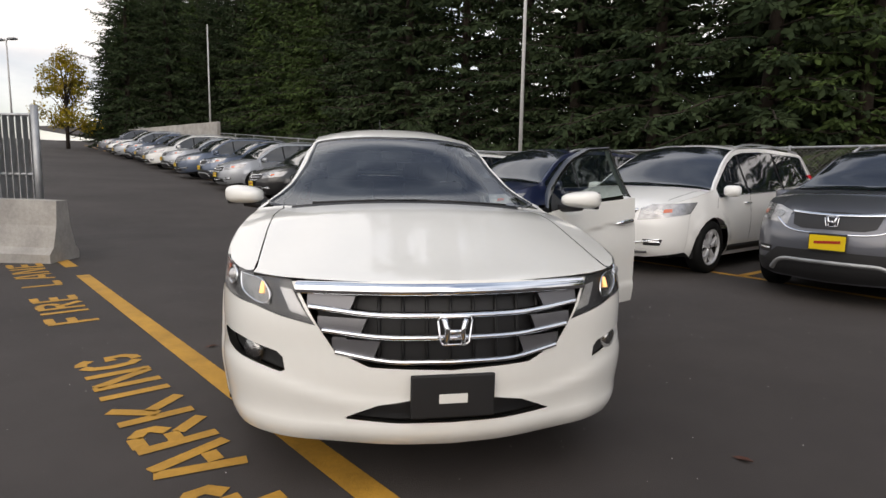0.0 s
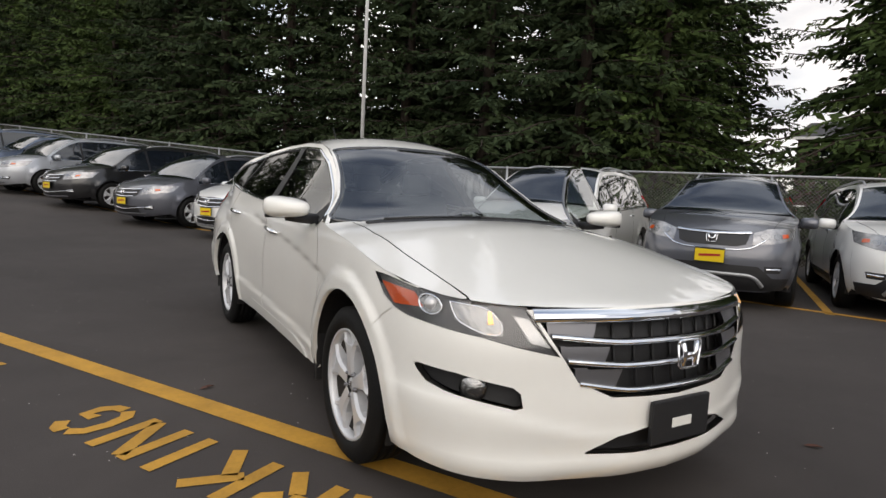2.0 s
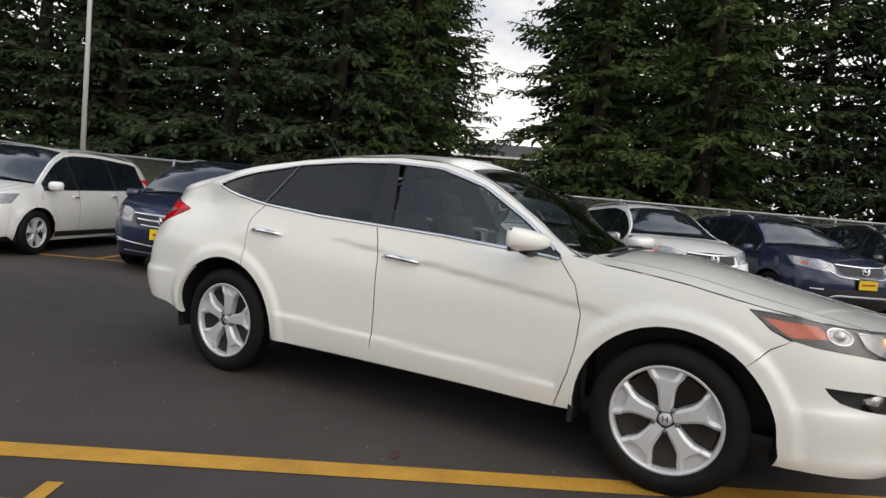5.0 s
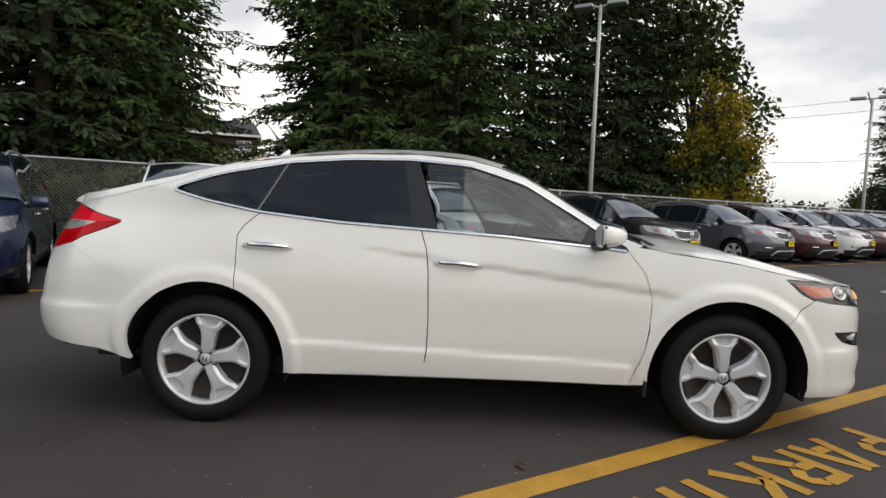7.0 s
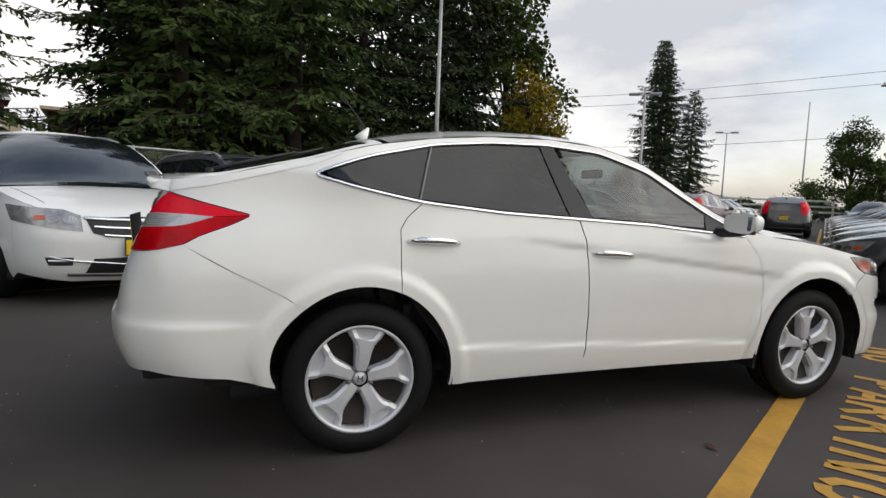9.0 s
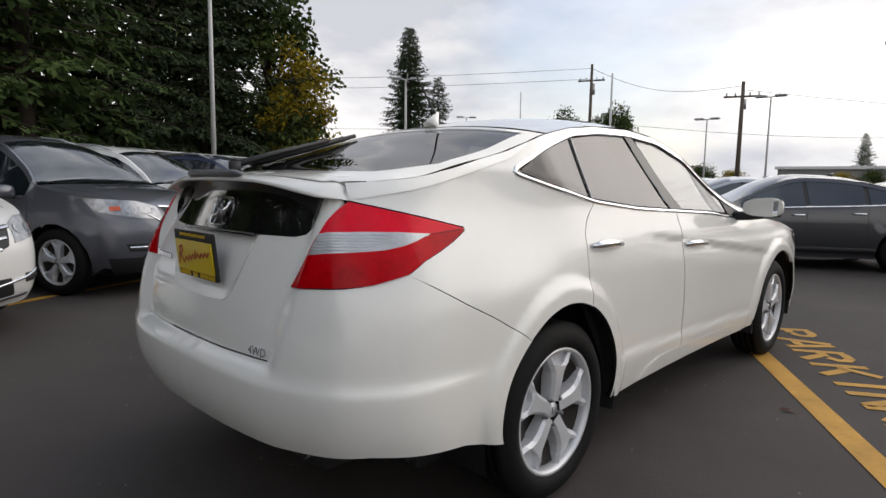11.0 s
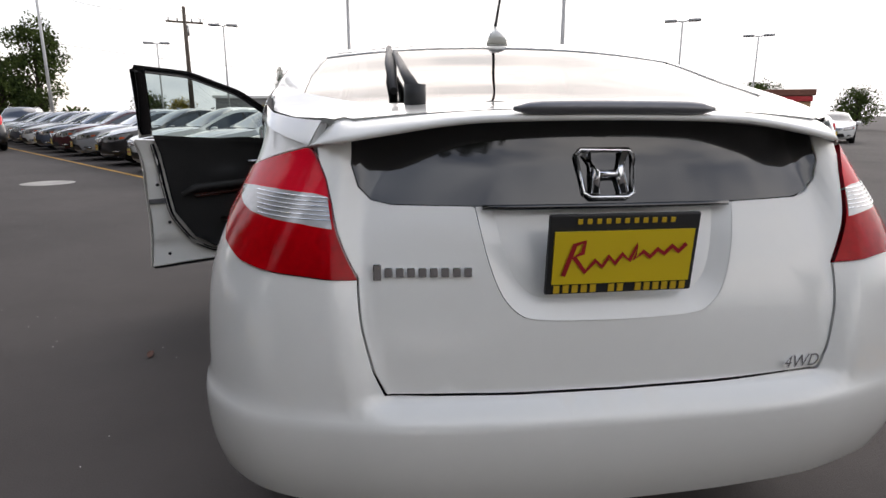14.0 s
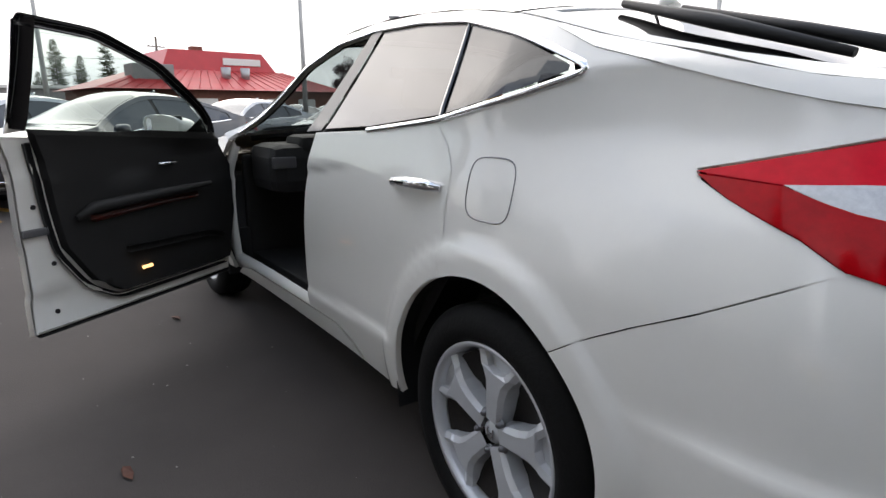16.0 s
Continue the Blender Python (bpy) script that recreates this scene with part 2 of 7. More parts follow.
def lathe(profile, n=48, axis="Y"):
    """Turns (radius, offset) pairs about the axis."""
    bm = bmesh.new()
    rings = []
    for r, o in profile:
        ring = []
        for k in range(n):
            a = 2 * math.pi * k / n
            ring.append(bm.verts.new((r * math.cos(a), o, r * math.sin(a)) if axis == "Y" else (r * math.cos(a), r * math.sin(a), o)))
        rings.append(ring)
    for r0, r1 in zip(rings, rings[1:]):
        for k in range(n):
            f = bm.faces.new((r0[k], r0[(k + 1) % n], r1[(k + 1) % n], r1[k]))
            f.smooth = True
    return bm


class Curve:
    """A smooth curve through a few keys."""
    def __init__(self, *keys):
        self.x, self.y = np.array([k[0] for k in keys], float), np.array([k[1] for k in keys], float)
        self.m = np.gradient(self.y, self.x)

    def __call__(self, x):
        x = np.clip(x, self.x[0], self.x[-1])
        i = np.clip(np.searchsorted(self.x, x) - 1, 0, len(self.x) - 2)
        h = self.x[i + 1] - self.x[i]
        t = (x - self.x[i]) / h
        return (2 * t**3 - 3 * t**2 + 1) * self.y[i] + (t**3 - 2 * t**2 + t) * h * self.m[i] + (3 * t**2 - 2 * t**3) * self.y[i + 1] + (t**3 - t**2) * h * self.m[i + 1]


def step(x, a, b):
    t = np.clip((x - a) / (b - a), 0, 1)
    return t * t * (3 - 2 * t)


def inside(p, poly):
    """Which of the points p lie in the polygon."""
    x, y = p[:, 0], p[:, 1]
    r = np.zeros(len(p), bool)
    q = poly[-1]
    for v in poly:
        c = ((v[1] > y) != (q[1] > y)) & (x < (q[0] - v[0]) * (y - v[1]) / (q[1] - v[1] + 1e-12) + v[0])
        r ^= c
        q = v
    return r


def dense(poly, d):
    out = []
    for i, a in enumerate(poly):
        b = poly[(i + 1) % len(poly)]
        n = max(1, int(math.ceil(math.dist(a, b) / d)))
        out += [(a[0] + (b[0] - a[0]) * k / n, a[1] + (b[1] - a[1]) * k / n) for k in range(n)]
    return np.array(out)


def shrink(poly, d):
    """The polygon drawn in by d."""
    p = np.asarray(poly, float)
    area = 0.5 * np.sum(p[:, 0] * np.roll(p[:, 1], -1) - np.roll(p[:, 0], -1) * p[:, 1])
    e = np.roll(p, -1, 0) - p
    n = np.stack([-e[:, 1], e[:, 0]], 1) / (np.linalg.norm(e, axis=1, keepdims=True) + 1e-9) * (1 if area > 0 else -1)
    q = n + np.roll(n, 1, 0)
    q /= np.maximum(np.linalg.norm(q, axis=1, keepdims=True), 0.5)
    return p + q * d


def fill(outer, holes=(), grid=0.06):
    """Triangles that fill a flat outline less its holes."""
    loops = [dense(outer, grid * 0.6)] + [dense(h, grid * 0.6) for h in holes]
    verts, edges = [], []
    for lp in loops:
        k = len(verts)
        verts += [tuple(v) for v in lp]
        edges += [(k + i, k + (i + 1) % len(lp)) for i in range(len(lp))]
    lo, hi = loops[0].min(0), loops[0].max(0)
    g = np.stack(np.meshgrid(np.arange(lo[0] + grid / 2, hi[0], grid), np.arange(lo[1] + grid / 2, hi[1], grid)), -1).reshape(-1, 2)
    keep = inside(g, loops[0])
    for h in loops[1:]:
        keep &= ~inside(g, h)
    g = g[keep]
    if len(g):
        edge = np.concatenate(loops)
        near = np.min(((g[:, None] - edge[None]) ** 2).sum(-1), 1) > (grid * 0.35) ** 2
        verts += [tuple(v) for v in g[near]]
    v, _, f, *_ = delaunay_2d_cdt([Vector(p) for p in verts], edges, [], 0, 1e-6)
    v = np.array([tuple(p) for p in v])
    f = np.array([t for t in f if len(t) == 3])
    c = v[f].mean(1)
    ok = inside(c, loops[0])
    for h in loops[1:]:
        ok &= ~inside(c, h)
    return v, f[ok]


class Body:
    """The skin of a car: a wrap round its plan (way round, height) and a top (length, width)."""
    def __init__(self, plan, top_z, belt, crown, tumble, front, rear, lower, axles, arch, taper=(0, -1.2, -1.8), creases=True):
        p = np.array(plan, float)
        t = np.concatenate([[0], np.cumsum(np.hypot(*np.diff(p, axis=0).T))])
        cx, cy = Curve(*zip(t, p[:, 0])), Curve(*zip(t, p[:, 1]))
        tt = np.linspace(0, t[-1], 900)
        self.cx, self.cy = cx(tt), np.maximum(cy(tt), 0)
        self.s = np.concatenate([[0], np.cumsum(np.hypot(np.diff(self.cx), np.diff(self.cy)))])
        self.L = self.s[-1]
        self.top_z, self.belt, self.crown, self.tumble, self.front, self.rear, self.lower, self.axles, self.arch, self.taper, self.creases = top_z, belt, crown, tumble, front, rear, lower, axles, arch, taper, creases
        i = np.argmax(self.cy)
        self.xr, self.xf = self.cx[0], self.cx[-1]
        zt = self.top_z(self.cx)
        e = self.wrap(self.s, zt)
        k = np.argsort(e[:, 0])
        self.ex, self.ey, self.ez = e[k, 0], -e[k, 1], e[k, 2]

    def at(self, x, side=-1):
        """The way round for a length x along the flank."""
        s = np.interp(x, self.cx, self.s)
        return s if side < 0 else 2 * self.L - s

    def at_front(self, y):
        s = np.interp(-abs(y), -self.cy[450:], self.s[450:])
        return s if y <= 0 else 2 * self.L - s

    def at_rear(self, y):
        s = np.interp(abs(y), self.cy[:450], self.s[:450])
        return s if y <= 0 else -s

    def wrap(self, s, z, off=0.0):
        s, z = np.asarray(s, float), np.asarray(z, float)
        side = np.where((s > self.L) | (s < 0), 1.0, -1.0)
        q = np.where(s > self.L, 2 * self.L - s, np.abs(s))
        x, y = np.interp(q, self.s, self.cx), np.interp(q, self.s, self.cy)
        flank = step(y, 0.35, 0.8)
        d = self.lower(z)
        zb = self.belt(x)
        d = d - flank * self.tumble * 0.004 * np.logaddexp(0, (z - zb) / 0.004)
        d = d - flank * self.taper[0] * step(-x, -self.taper[1], -self.taper[2]) * step(z, zb - 0.45, zb)
        for ax in self.axles:
            r = np.hypot(x - ax, z - 0.345)
            d = d + 0.016 * (1 - step(r, self.arch + 0.045, self.arch + 0.105)) * step(z, 0.2, 0.3)
        if self.creases:
            line = 0.94 - 0.115 * (x + 0.26)
            d = d - 0.010 / (1 + np.exp(np.clip((z - line) / 0.005, -40, 40))) * np.exp(-np.maximum(line - z, 0) / 0.11) * step(x, -0.75, -0.3) * (1 - step(x, 1.0, 1.2))
            sill = 0.44 - 0.04 * (x + 0.23)
            d = d + 0.013 * (1 / (1 + np.exp(np.clip((z - sill) / 0.006, -40, 40)))) * step(x, -0.98, -0.9) * (1 - step(x, 0.85, 0.92))
            d = d + 0.015 * (1 / (1 + np.exp(np.clip((z - 0.625) / 0.007, -40, 40)))) * step(-x, 1.75, 2.1)
            d = d + 0.014 * (1 / (1 + np.exp(np.clip((z - 0.42 - 0.10 * step(y, 0.3, 0.85)) / 0.010, -40, 40)))) * step(x, 1.75, 2.05)
        wf = step(x, self.axles[-1] * 0.5, self.xf - 0.05)
        ledge = 0.034 * step(z, 0.622, 0.660) * (1 - step(y, 0.46 + 0.25 * (z - 0.66), 0.56 + 0.25 * (z - 0.66))) * step(-x, 2.0, 2.2) if self.creases else 0.0
        wr_ = step(-x, -self.axles[0] * 0.9, -self.xr - 0.1)
        nx, ny = np.gradient(self.cx, self.s), np.gradient(self.cy, self.s)
        tx, ty = np.interp(q, self.s, nx), np.interp(q, self.s, ny)
        ln = np.hypot(tx, ty) + 1e-9
        ox, oy = -ty / ln, tx / ln
        x2 = x + ledge + self.front(z) * wf + self.rear(z) * wr_ * (0.55 + 0.45 * (y / 0.8) ** 2) + ox * off
        y2 = y + d * (0.15 + 0.85 * step(y, 0.0, 0.7)) + oy * off
        y2 = np.where(y < 1e-6, 0, y2)
        return np.stack([x2 + ox * np.minimum(d, 0.02) * (1 - flank), side * np.maximum(y2, 0), z], -1)

    def top(self, x, y, off=0.0):
        x, y = np.asarray(x, float), np.asarray(y, float)
        w = np.maximum(np.interp(x, self.ex, self.ey), np.where(x < -1.95, 0.62, 1e-3))
        v = np.minimum(np.abs(y) / w, 1)
        z = np.interp(x, self.ex, self.ez) + self.crown(x) * (1 - v ** 2.3) + off
        return np.stack([x, y, z], -1)

    def width(self, x):
        return float(np.interp(x, self.ex, self.ey))

    def patch(self, kind, outer, holes=(), grid=0.06, off=0.0, gap=0.0, lip=0.0, data=None):
        """Adds a trimmed piece of the skin to data (verts, normals, faces)."""
        f = self.wrap if kind == "wrap" else self.top
        outer = dense(outer, grid * 0.6)
        if gap:
            outer = shrink(outer, gap)
        uv, tri = fill(outer, holes, grid)
        p = f(uv[:, 0], uv[:, 1], off)
        e = 0.008
        du = f(uv[:, 0] + e, uv[:, 1], off) - f(uv[:, 0] - e, uv[:, 1], off)
        dv = f(uv[:, 0], uv[:, 1] + e, off) - f(uv[:, 0], uv[:, 1] - e, off)
        n = np.cross(du, dv)
        n /= np.linalg.norm(n, axis=1, keepdims=True) + 1e-12
        data = data if data is not None else ([], [], [])
        k = len(data[0])
        data[0].extend(map(tuple, p))
        data[1].extend(map(tuple, n))
        data[2].extend((int(a) + k, int(b) + k, int(c) + k) for a, b, c in tri)
        if lip:
            q = {}
            cnt = {}
            for a, b, c in tri:
                for i, j in ((a, b), (b, c), (c, a)):
                    cnt[(min(i, j), max(i, j))] = cnt.get((min(i, j), max(i, j)), 0) + 1
            for (i, j), c in cnt.items():
                if c == 1:
                    quad = []
                    for v in (i, j):
                        quad.append(len(data[0]))
                        data[0].append(tuple(p[v]))
                        data[1].append(tuple(n[v]))
                    for v in (j, i):
                        quad.append(len(data[0]))
                        data[0].append(tuple(p[v] - n[v] * lip))
                        data[1].append(tuple(n[v]))
                    data[2].append(tuple(quad))
        return data

    def strip(self, kind, pts, width, off=0.003, thick=0.006, data=None, grid=0.03):
        """A raised band along a line on the skin."""
        f = self.wrap if kind == "wrap" else self.top
        p = [np.array(pts[0], float)]
        for a, b in zip(pts, pts[1:]):
            n = max(1, int(math.dist(a, b) / grid))
            p += [np.array(a) + (np.array(b) - np.array(a)) * (k + 1) / n for k in range(n)]
        p = np.array(p)
        for _ in range(2):
            p[1:-1] = 0.5 * p[1:-1] + 0.25 * (p[:-2] + p[2:])
        t = np.gradient(p, axis=0)
        t /= np.linalg.norm(t, axis=1, keepdims=True) + 1e-9
        nn = np.stack([-t[:, 1], t[:, 0]], 1)
        rows = [f(*(p + nn * w * width / 2).T, off + o) for w, o in ((-1, -thick), (-0.8, thick * 0.6), (0, thick), (0.8, thick * 0.6), (1, -thick))]
        data = data if data is not None else ([], [], [])
        k, m = len(data[0]), len(p)
        for r in rows:
            data[0].extend(map(tuple, r))
        for a in range(4):
            data[2].extend((k + a * m + i, k + a * m + i + 1, k + (a + 1) * m + i + 1, k + (a + 1) * m + i) for i in range(m - 1))
        return data


def skin(name, data, material, parent, label="", flip=False):
    """Makes a mesh object from patch data, shaded by the skin's own normals where it has them."""
    me = bpy.data.meshes.new(name)
    me.from_pydata(data[0], [], data[2])
    me.polygons.foreach_set("use_smooth", [True] * len(me.polygons))
    if len(data[1]) == len(data[0]):
        me.normals_split_custom_set_from_vertices([(-n[0], -n[1], -n[2]) if flip else n for n in data[1]])
    me.update()
    return part(name, me, material, parent, label)

# ---- wheels ----
def wheel_parts(parent, x, y, r=0.345, width=0.21, rim=0.243, side=-1, fine=True, spin=0.0):
    """A tyre on an alloy rim with five forked spokes; side -1 faces -y."""
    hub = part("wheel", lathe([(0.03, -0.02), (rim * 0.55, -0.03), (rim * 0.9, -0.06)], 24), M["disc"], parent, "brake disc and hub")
    hub.matrix_world = pose(x, y, r, 0, 0, 0 if side < 0 else 180) @ pose(0, 0, 0, 0, spin, 0)
    w, n = width / 2, (64 if fine else 28)
    tread = [(rim - 0.004, -w + 0.025), (rim + 0.012, -w + 0.004), (rim + 0.04, -w - 0.004), (r - 0.03, -w + 0.004), (r - 0.008, -w + 0.022)]
    if fine:
        for k in range(4):
            o = -w + 0.03 + k * (width - 0.06) / 4
            d = (width - 0.06) / 4
            tread += [(r, o), (r, o + d * 0.78), (r - 0.009, o + d * 0.80), (r - 0.009, o + d * 0.98)]
    else:
        tread += [(r, -w + 0.035), (r, w - 0.035)]
    tread += [(r - 0.008, w - 0.022), (r - 0.03, w - 0.004), (rim + 0.04, w + 0.004), (rim - 0.004, w - 0.025)]
    part("tyre", lathe(tread, n), M["tyre"], hub)
    bm = lathe([(rim - 0.026, w - 0.03), (rim - 0.020, 0.0), (rim - 0.014, -w + 0.03), (rim - 0.008, -w + 0.012), (rim + 0.004, -w + 0.010), (rim + 0.004, -w + 0.03)], n)
    f, b = -w + 0.018, -w + 0.075
    sc = rim / 0.243
    def ring_pt(r_, t_, o, a):
        r_, t_ = r_ * sc, t_ * sc
        return bm.verts.new((r_ * math.cos(a) - t_ * math.sin(a), o, r_ * math.sin(a) + t_ * math.cos(a)))
    # stations along half a spoke: radius, inner line, ridge, outer edge
    stations = [(0.036, 0.0, 0.020, 0.026), (0.075, 0.0, 0.020, 0.032), (0.115, 0.0, 0.022, 0.035), (0.150, 0.0, 0.028, 0.043), (0.176, 0.0, 0.043, 0.060), (0.184, 0.030, 0.052, 0.069), (0.206, 0.046, 0.064, 0.083), (0.226, 0.060, 0.076, 0.094)]
    for k in range(5):
        a = math.pi / 2 + k * 2 * math.pi / 5
        for sg in (-1, 1):
            rows = []
            for r_, t0, t1, t2 in stations:
                o = f + 0.012 * max(0, 1 - r_ / 0.10) + 0.004 * (r_ > 0.2)
                drop = 0.006 if t0 else 0.0
                rows.append([ring_pt(r_, sg * t0, o + drop, a), ring_pt(r_, sg * t1, o, a), ring_pt(r_, sg * t2, o + 0.012, a), ring_pt(r_ * 0.985, sg * t2 * 1.05, b, a)])
            for p, q in zip(rows, rows[1:]):
                for c in range(3):
                    face = (p[c], q[c], q[c + 1], p[c + 1])
                    bm.faces.new(face if sg > 0 else face[::-1])
            step_in = [ring_pt(r_, sg * t0, f + 0.026, a) for r_, t0, *_ in stations[4:]]
            for c in range(3):
                face = (rows[4 + c][0], step_in[c], step_in[c + 1], rows[5 + c][0])
                bm.faces.new(face if sg > 0 else face[::-1])
            cup = step_in + [ring_pt(0.232, 0.0, f + 0.022, a)]
            bm.faces.new(cup if sg < 0 else cup[::-1])
    part("rim", bm, M["alloy"], hub, "silver alloy rim with five forked spokes")
    # the barrel is alloy too; dark metal paints in the shade behind the spokes
    part("barrel", lathe([(rim - 0.027, w - 0.02), (rim - 0.06, b + 0.05), (0.02, b + 0.03)], 24), M["disc"], hub, "wheel barrel with its shade put into the dark colour")
    part("centre_cap", lathe([(0.001, f + 0.012), (0.028, f + 0.014), (0.034, f + 0.022), (0.036, f + 0.04)], 24), M["alloy"], hub)
    if fine:
        em = bmesh.new()
        for sgn in (-1, 1):
            add_box(em, (sgn * 0.010, f + 0.010, 0), (0.006, 0.004, 0.028), 0)
        add_box(em, (0, f + 0.010, 0), (0.016, 0.004, 0.005))
        part("emblem", em, M["chrome"], hub)
        for k in range(5):
            a = math.pi / 2 + (k + 0.5) * 2 * math.pi / 5
            nb = lathe([(0.001, -0.006), (0.006, -0.006), (0.009, 0.0), (0.009, 0.008), (0.0145, 0.008), (0.0145, 0.012)], 10)
            nb.transform(Matrix.Translation((0.053 * math.cos(a), f + 0.006, 0.053 * math.sin(a))))
            part("wheel_nut", nb, M["greymetal"], hub)
        part("valve", box((0.02, f + 0.03, -rim + 0.035), (0.007, 0.012, 0.007), 0, 0.002), M["trim"], hub)
    return hub


def emblem(parent, m, size):
    """A chrome ring with two leaning uprights and a bar."""
    bm = bmesh.new()
    w, h = size / 2, size * 0.41
    ring = [(-w, h * 0.75), (-w * 0.85, h), (w * 0.85, h), (w, h * 0.75), (w * 0.82, -h * 0.8), (w * 0.62, -h), (-w * 0.62, -h), (-w * 0.82, -h * 0.8), (-w, h * 0.75)]
    add_tube(bm, [m @ Vector((x, y, 0.004)) for x, y in ring], size * 0.035, 8)
    for s in (-1, 1):
        add_tube(bm, [m @ Vector((s * w * 0.64, h * 0.85, 0.004)), m @ Vector((s * w * 0.43, 0, 0.008)), m @ Vector((s * w * 0.50, -h * 0.85, 0.004))], size * 0.085, 8)
    add_tube(bm, [m @ Vector((-w * 0.45, -h * 0.05, 0.006)), m @ Vector((w * 0.45, -h * 0.05, 0.006))], size * 0.07, 8)
    return part("emblem", bm, M["chrome"], parent, "chrome emblem")


def squiggle(pts, w, m):
    """A flat band along pts (x, y) in the plane of m."""
    bm = bmesh.new()
    p = [Vector((*q, 0)) for q in pts]
    l, r = [], []
    for i, q in enumerate(p):
        d = (p[min(i + 1, len(p) - 1)] - p[max(i - 1, 0)]).normalized()
        n = Vector((-d.y, d.x, 0)) * w / 2
        l.append(bm.verts.new(m @ (q + n)))
        r.append(bm.verts.new(m @ (q - n)))
    for i in range(len(p) - 1):
        bm.faces.new((l[i], l[i + 1], r[i + 1], r[i]))
    return bm


def dealer_plate(parent, m, width=0.31, fine=True):
    """A yellow dealer's plate in a black frame; its print as plain shapes."""
    h = width * 0.53
    pl = part("dealer_plate", box((0, 0, 0), (width, h, 0.012), 0, 0.004, m), M["trim"], parent, "black plate frame with a yellow dealer plate")
    if fine:
        bm = bmesh.new()
        add_box(bm, (0, -0.005, 0.008), (width * 0.93, h * 0.66, 0.004), 0, 0, m)
        part("plate_face", bm, M["plate"], pl, "yellow plate")
        red = squiggle([(-0.125, -0.035), (-0.105, 0.03), (-0.085, 0.036), (-0.088, 0.012), (-0.105, 0.004), (-0.08, -0.028), (-0.06, -0.004), (-0.045, -0.018), (-0.032, 0.004), (-0.018, -0.012), (-0.004, 0.008), (0.012, -0.006), (0.026, 0.028), (0.022, -0.004), (0.04, 0.012), (0.055, 0.0), (0.07, 0.016), (0.085, 0.006), (0.1, 0.022), (0.115, 0.01), (0.13, 0.026)], 0.010, m @ pose(0, -0.006, 0.0125))
        part("print", red, M["platered"], pl, "red print")
        for y, n, wd in ((-h * 0.425, 15, 0.016), (h * 0.42, 11, 0.012)):
            for k in range(n):
                if (n, k) in ((15, 5), (15, 8)):
                    continue
                part("print_bar", box(((k - (n - 1) / 2) * width * 0.92 / 15, y, 0.008), (wd * 0.75, 0.016 if n == 15 else 0.010, 0.003), 0, 0, m), M["plategold"], pl)
    else:
        part("plate_face", box((0, -0.004, 0.008), (width * 0.95, h * 0.82, 0.004), 0, 0, m), M["plate"], pl, "yellow plate")
        part("print", box((0, 0.0, 0.0112), (width * 0.7, h * 0.16, 0.002), 4, 0, m), M["platered"], pl)
    return pl


def lathe_at(profile, body, s, z):
    """A small turned piece that faces outwards from the skin."""
    p, q = Vector(body.wrap(s, z, -0.012)), Vector(body.wrap(s, z, 0.2))
    bm = lathe(profile, 24, "Z")
    bm.transform(look(p, p - (q - p)))
    return bm


# ---- the white crossover ----
HB = Body(
    plan=[(-2.45, 0), (-2.443, 0.3), (-2.412, 0.56), (-2.338, 0.756), (-2.202, 0.860), (-1.95, 0.904), (-1.4, 0.906), (-0.6, 0.876), (0, 0.870), (0.6, 0.874), (1.4, 0.906), (1.75, 0.900), (1.98, 0.862), (2.14, 0.782), (2.26, 0.645), (2.35, 0.435), (2.41, 0.22), (2.43, 0)],
    top_z=Curve((-2.45, 1.195), (-2.2, 1.222), (-2.0, 1.266), (-1.66, 1.325), (-1.3, 1.405), (-1.0, 1.458), (-0.68, 1.492), (-0.3, 1.505), (0.05, 1.475), (0.31, 1.392), (0.6, 1.225), (0.85, 1.075), (0.97, 1.028), (1.2, 1.0), (1.5, 0.965), (1.75, 0.918), (2.0, 0.878), (2.2, 0.852), (2.45, 0.835)),
    belt=Curve((-2.5, 1.26), (-1.6, 1.24), (-1.12, 1.15), (-0.7, 1.112), (-0.27, 1.09), (0.2, 1.068), (0.85, 1.015), (1.2, 1.3), (2.5, 1.4)),
    crown=Curve((-2.45, 0.03), (-2.2, 0.035), (-2.0, 0.03), (-1.6, 0.045), (-1.2, 0.06), (-0.3, 0.068), (0.1, 0.07), (0.4, 0.08), (0.7, 0.07), (0.97, 0.05), (1.2, 0.075), (1.6, 0.08), (2.0, 0.05), (2.25, 0.025), (2.45, 0.0)),
    tumble=0.64,
    front=Curve((0.2, -0.02), (0.255, 0.022), (0.30, 0.032), (0.345, 0.018), (0.45, 0.014), (0.6, 0.005), (0.7, 0.0), (0.78, -0.02), (0.86, -0.055), (0.95, -0.12)),
    rear=Curve((0.3, 0.13), (0.37, 0.07), (0.45, 0.028), (0.58, 0.0), (0.68, 0.012), (0.8, 0.035), (0.95, 0.075), (1.08, 0.12), (1.2, 0.17), (1.5, 0.2)),
    lower=Curve((0.2, -0.06), (0.28, -0.035), (0.36, -0.018), (0.46, -0.004), (0.6, 0.0), (0.75, 0.0), (0.88, -0.010), (0.98, -0.026), (1.06, -0.045), (1.12, -0.058), (1.2, -0.062), (1.6, -0.062)),
    axles=(-1.4, 1.4), arch=0.425, taper=(0.085, -1.3, -1.9))

hero = thing("crossover_car", "pearl white crossover hatchback with its driver door open on the asphalt", "car")


def arc(cx, a0, a1, n=16, r=0.425):
    return [(cx + r * math.cos(radians(a0 + (a1 - a0) * k / n)), 0.345 + r * math.sin(radians(a0 + (a1 - a0) * k / n))) for k in range(n + 1)]


def flank(pts, side):
    return [(HB.at(x, side), z) for x, z in pts]


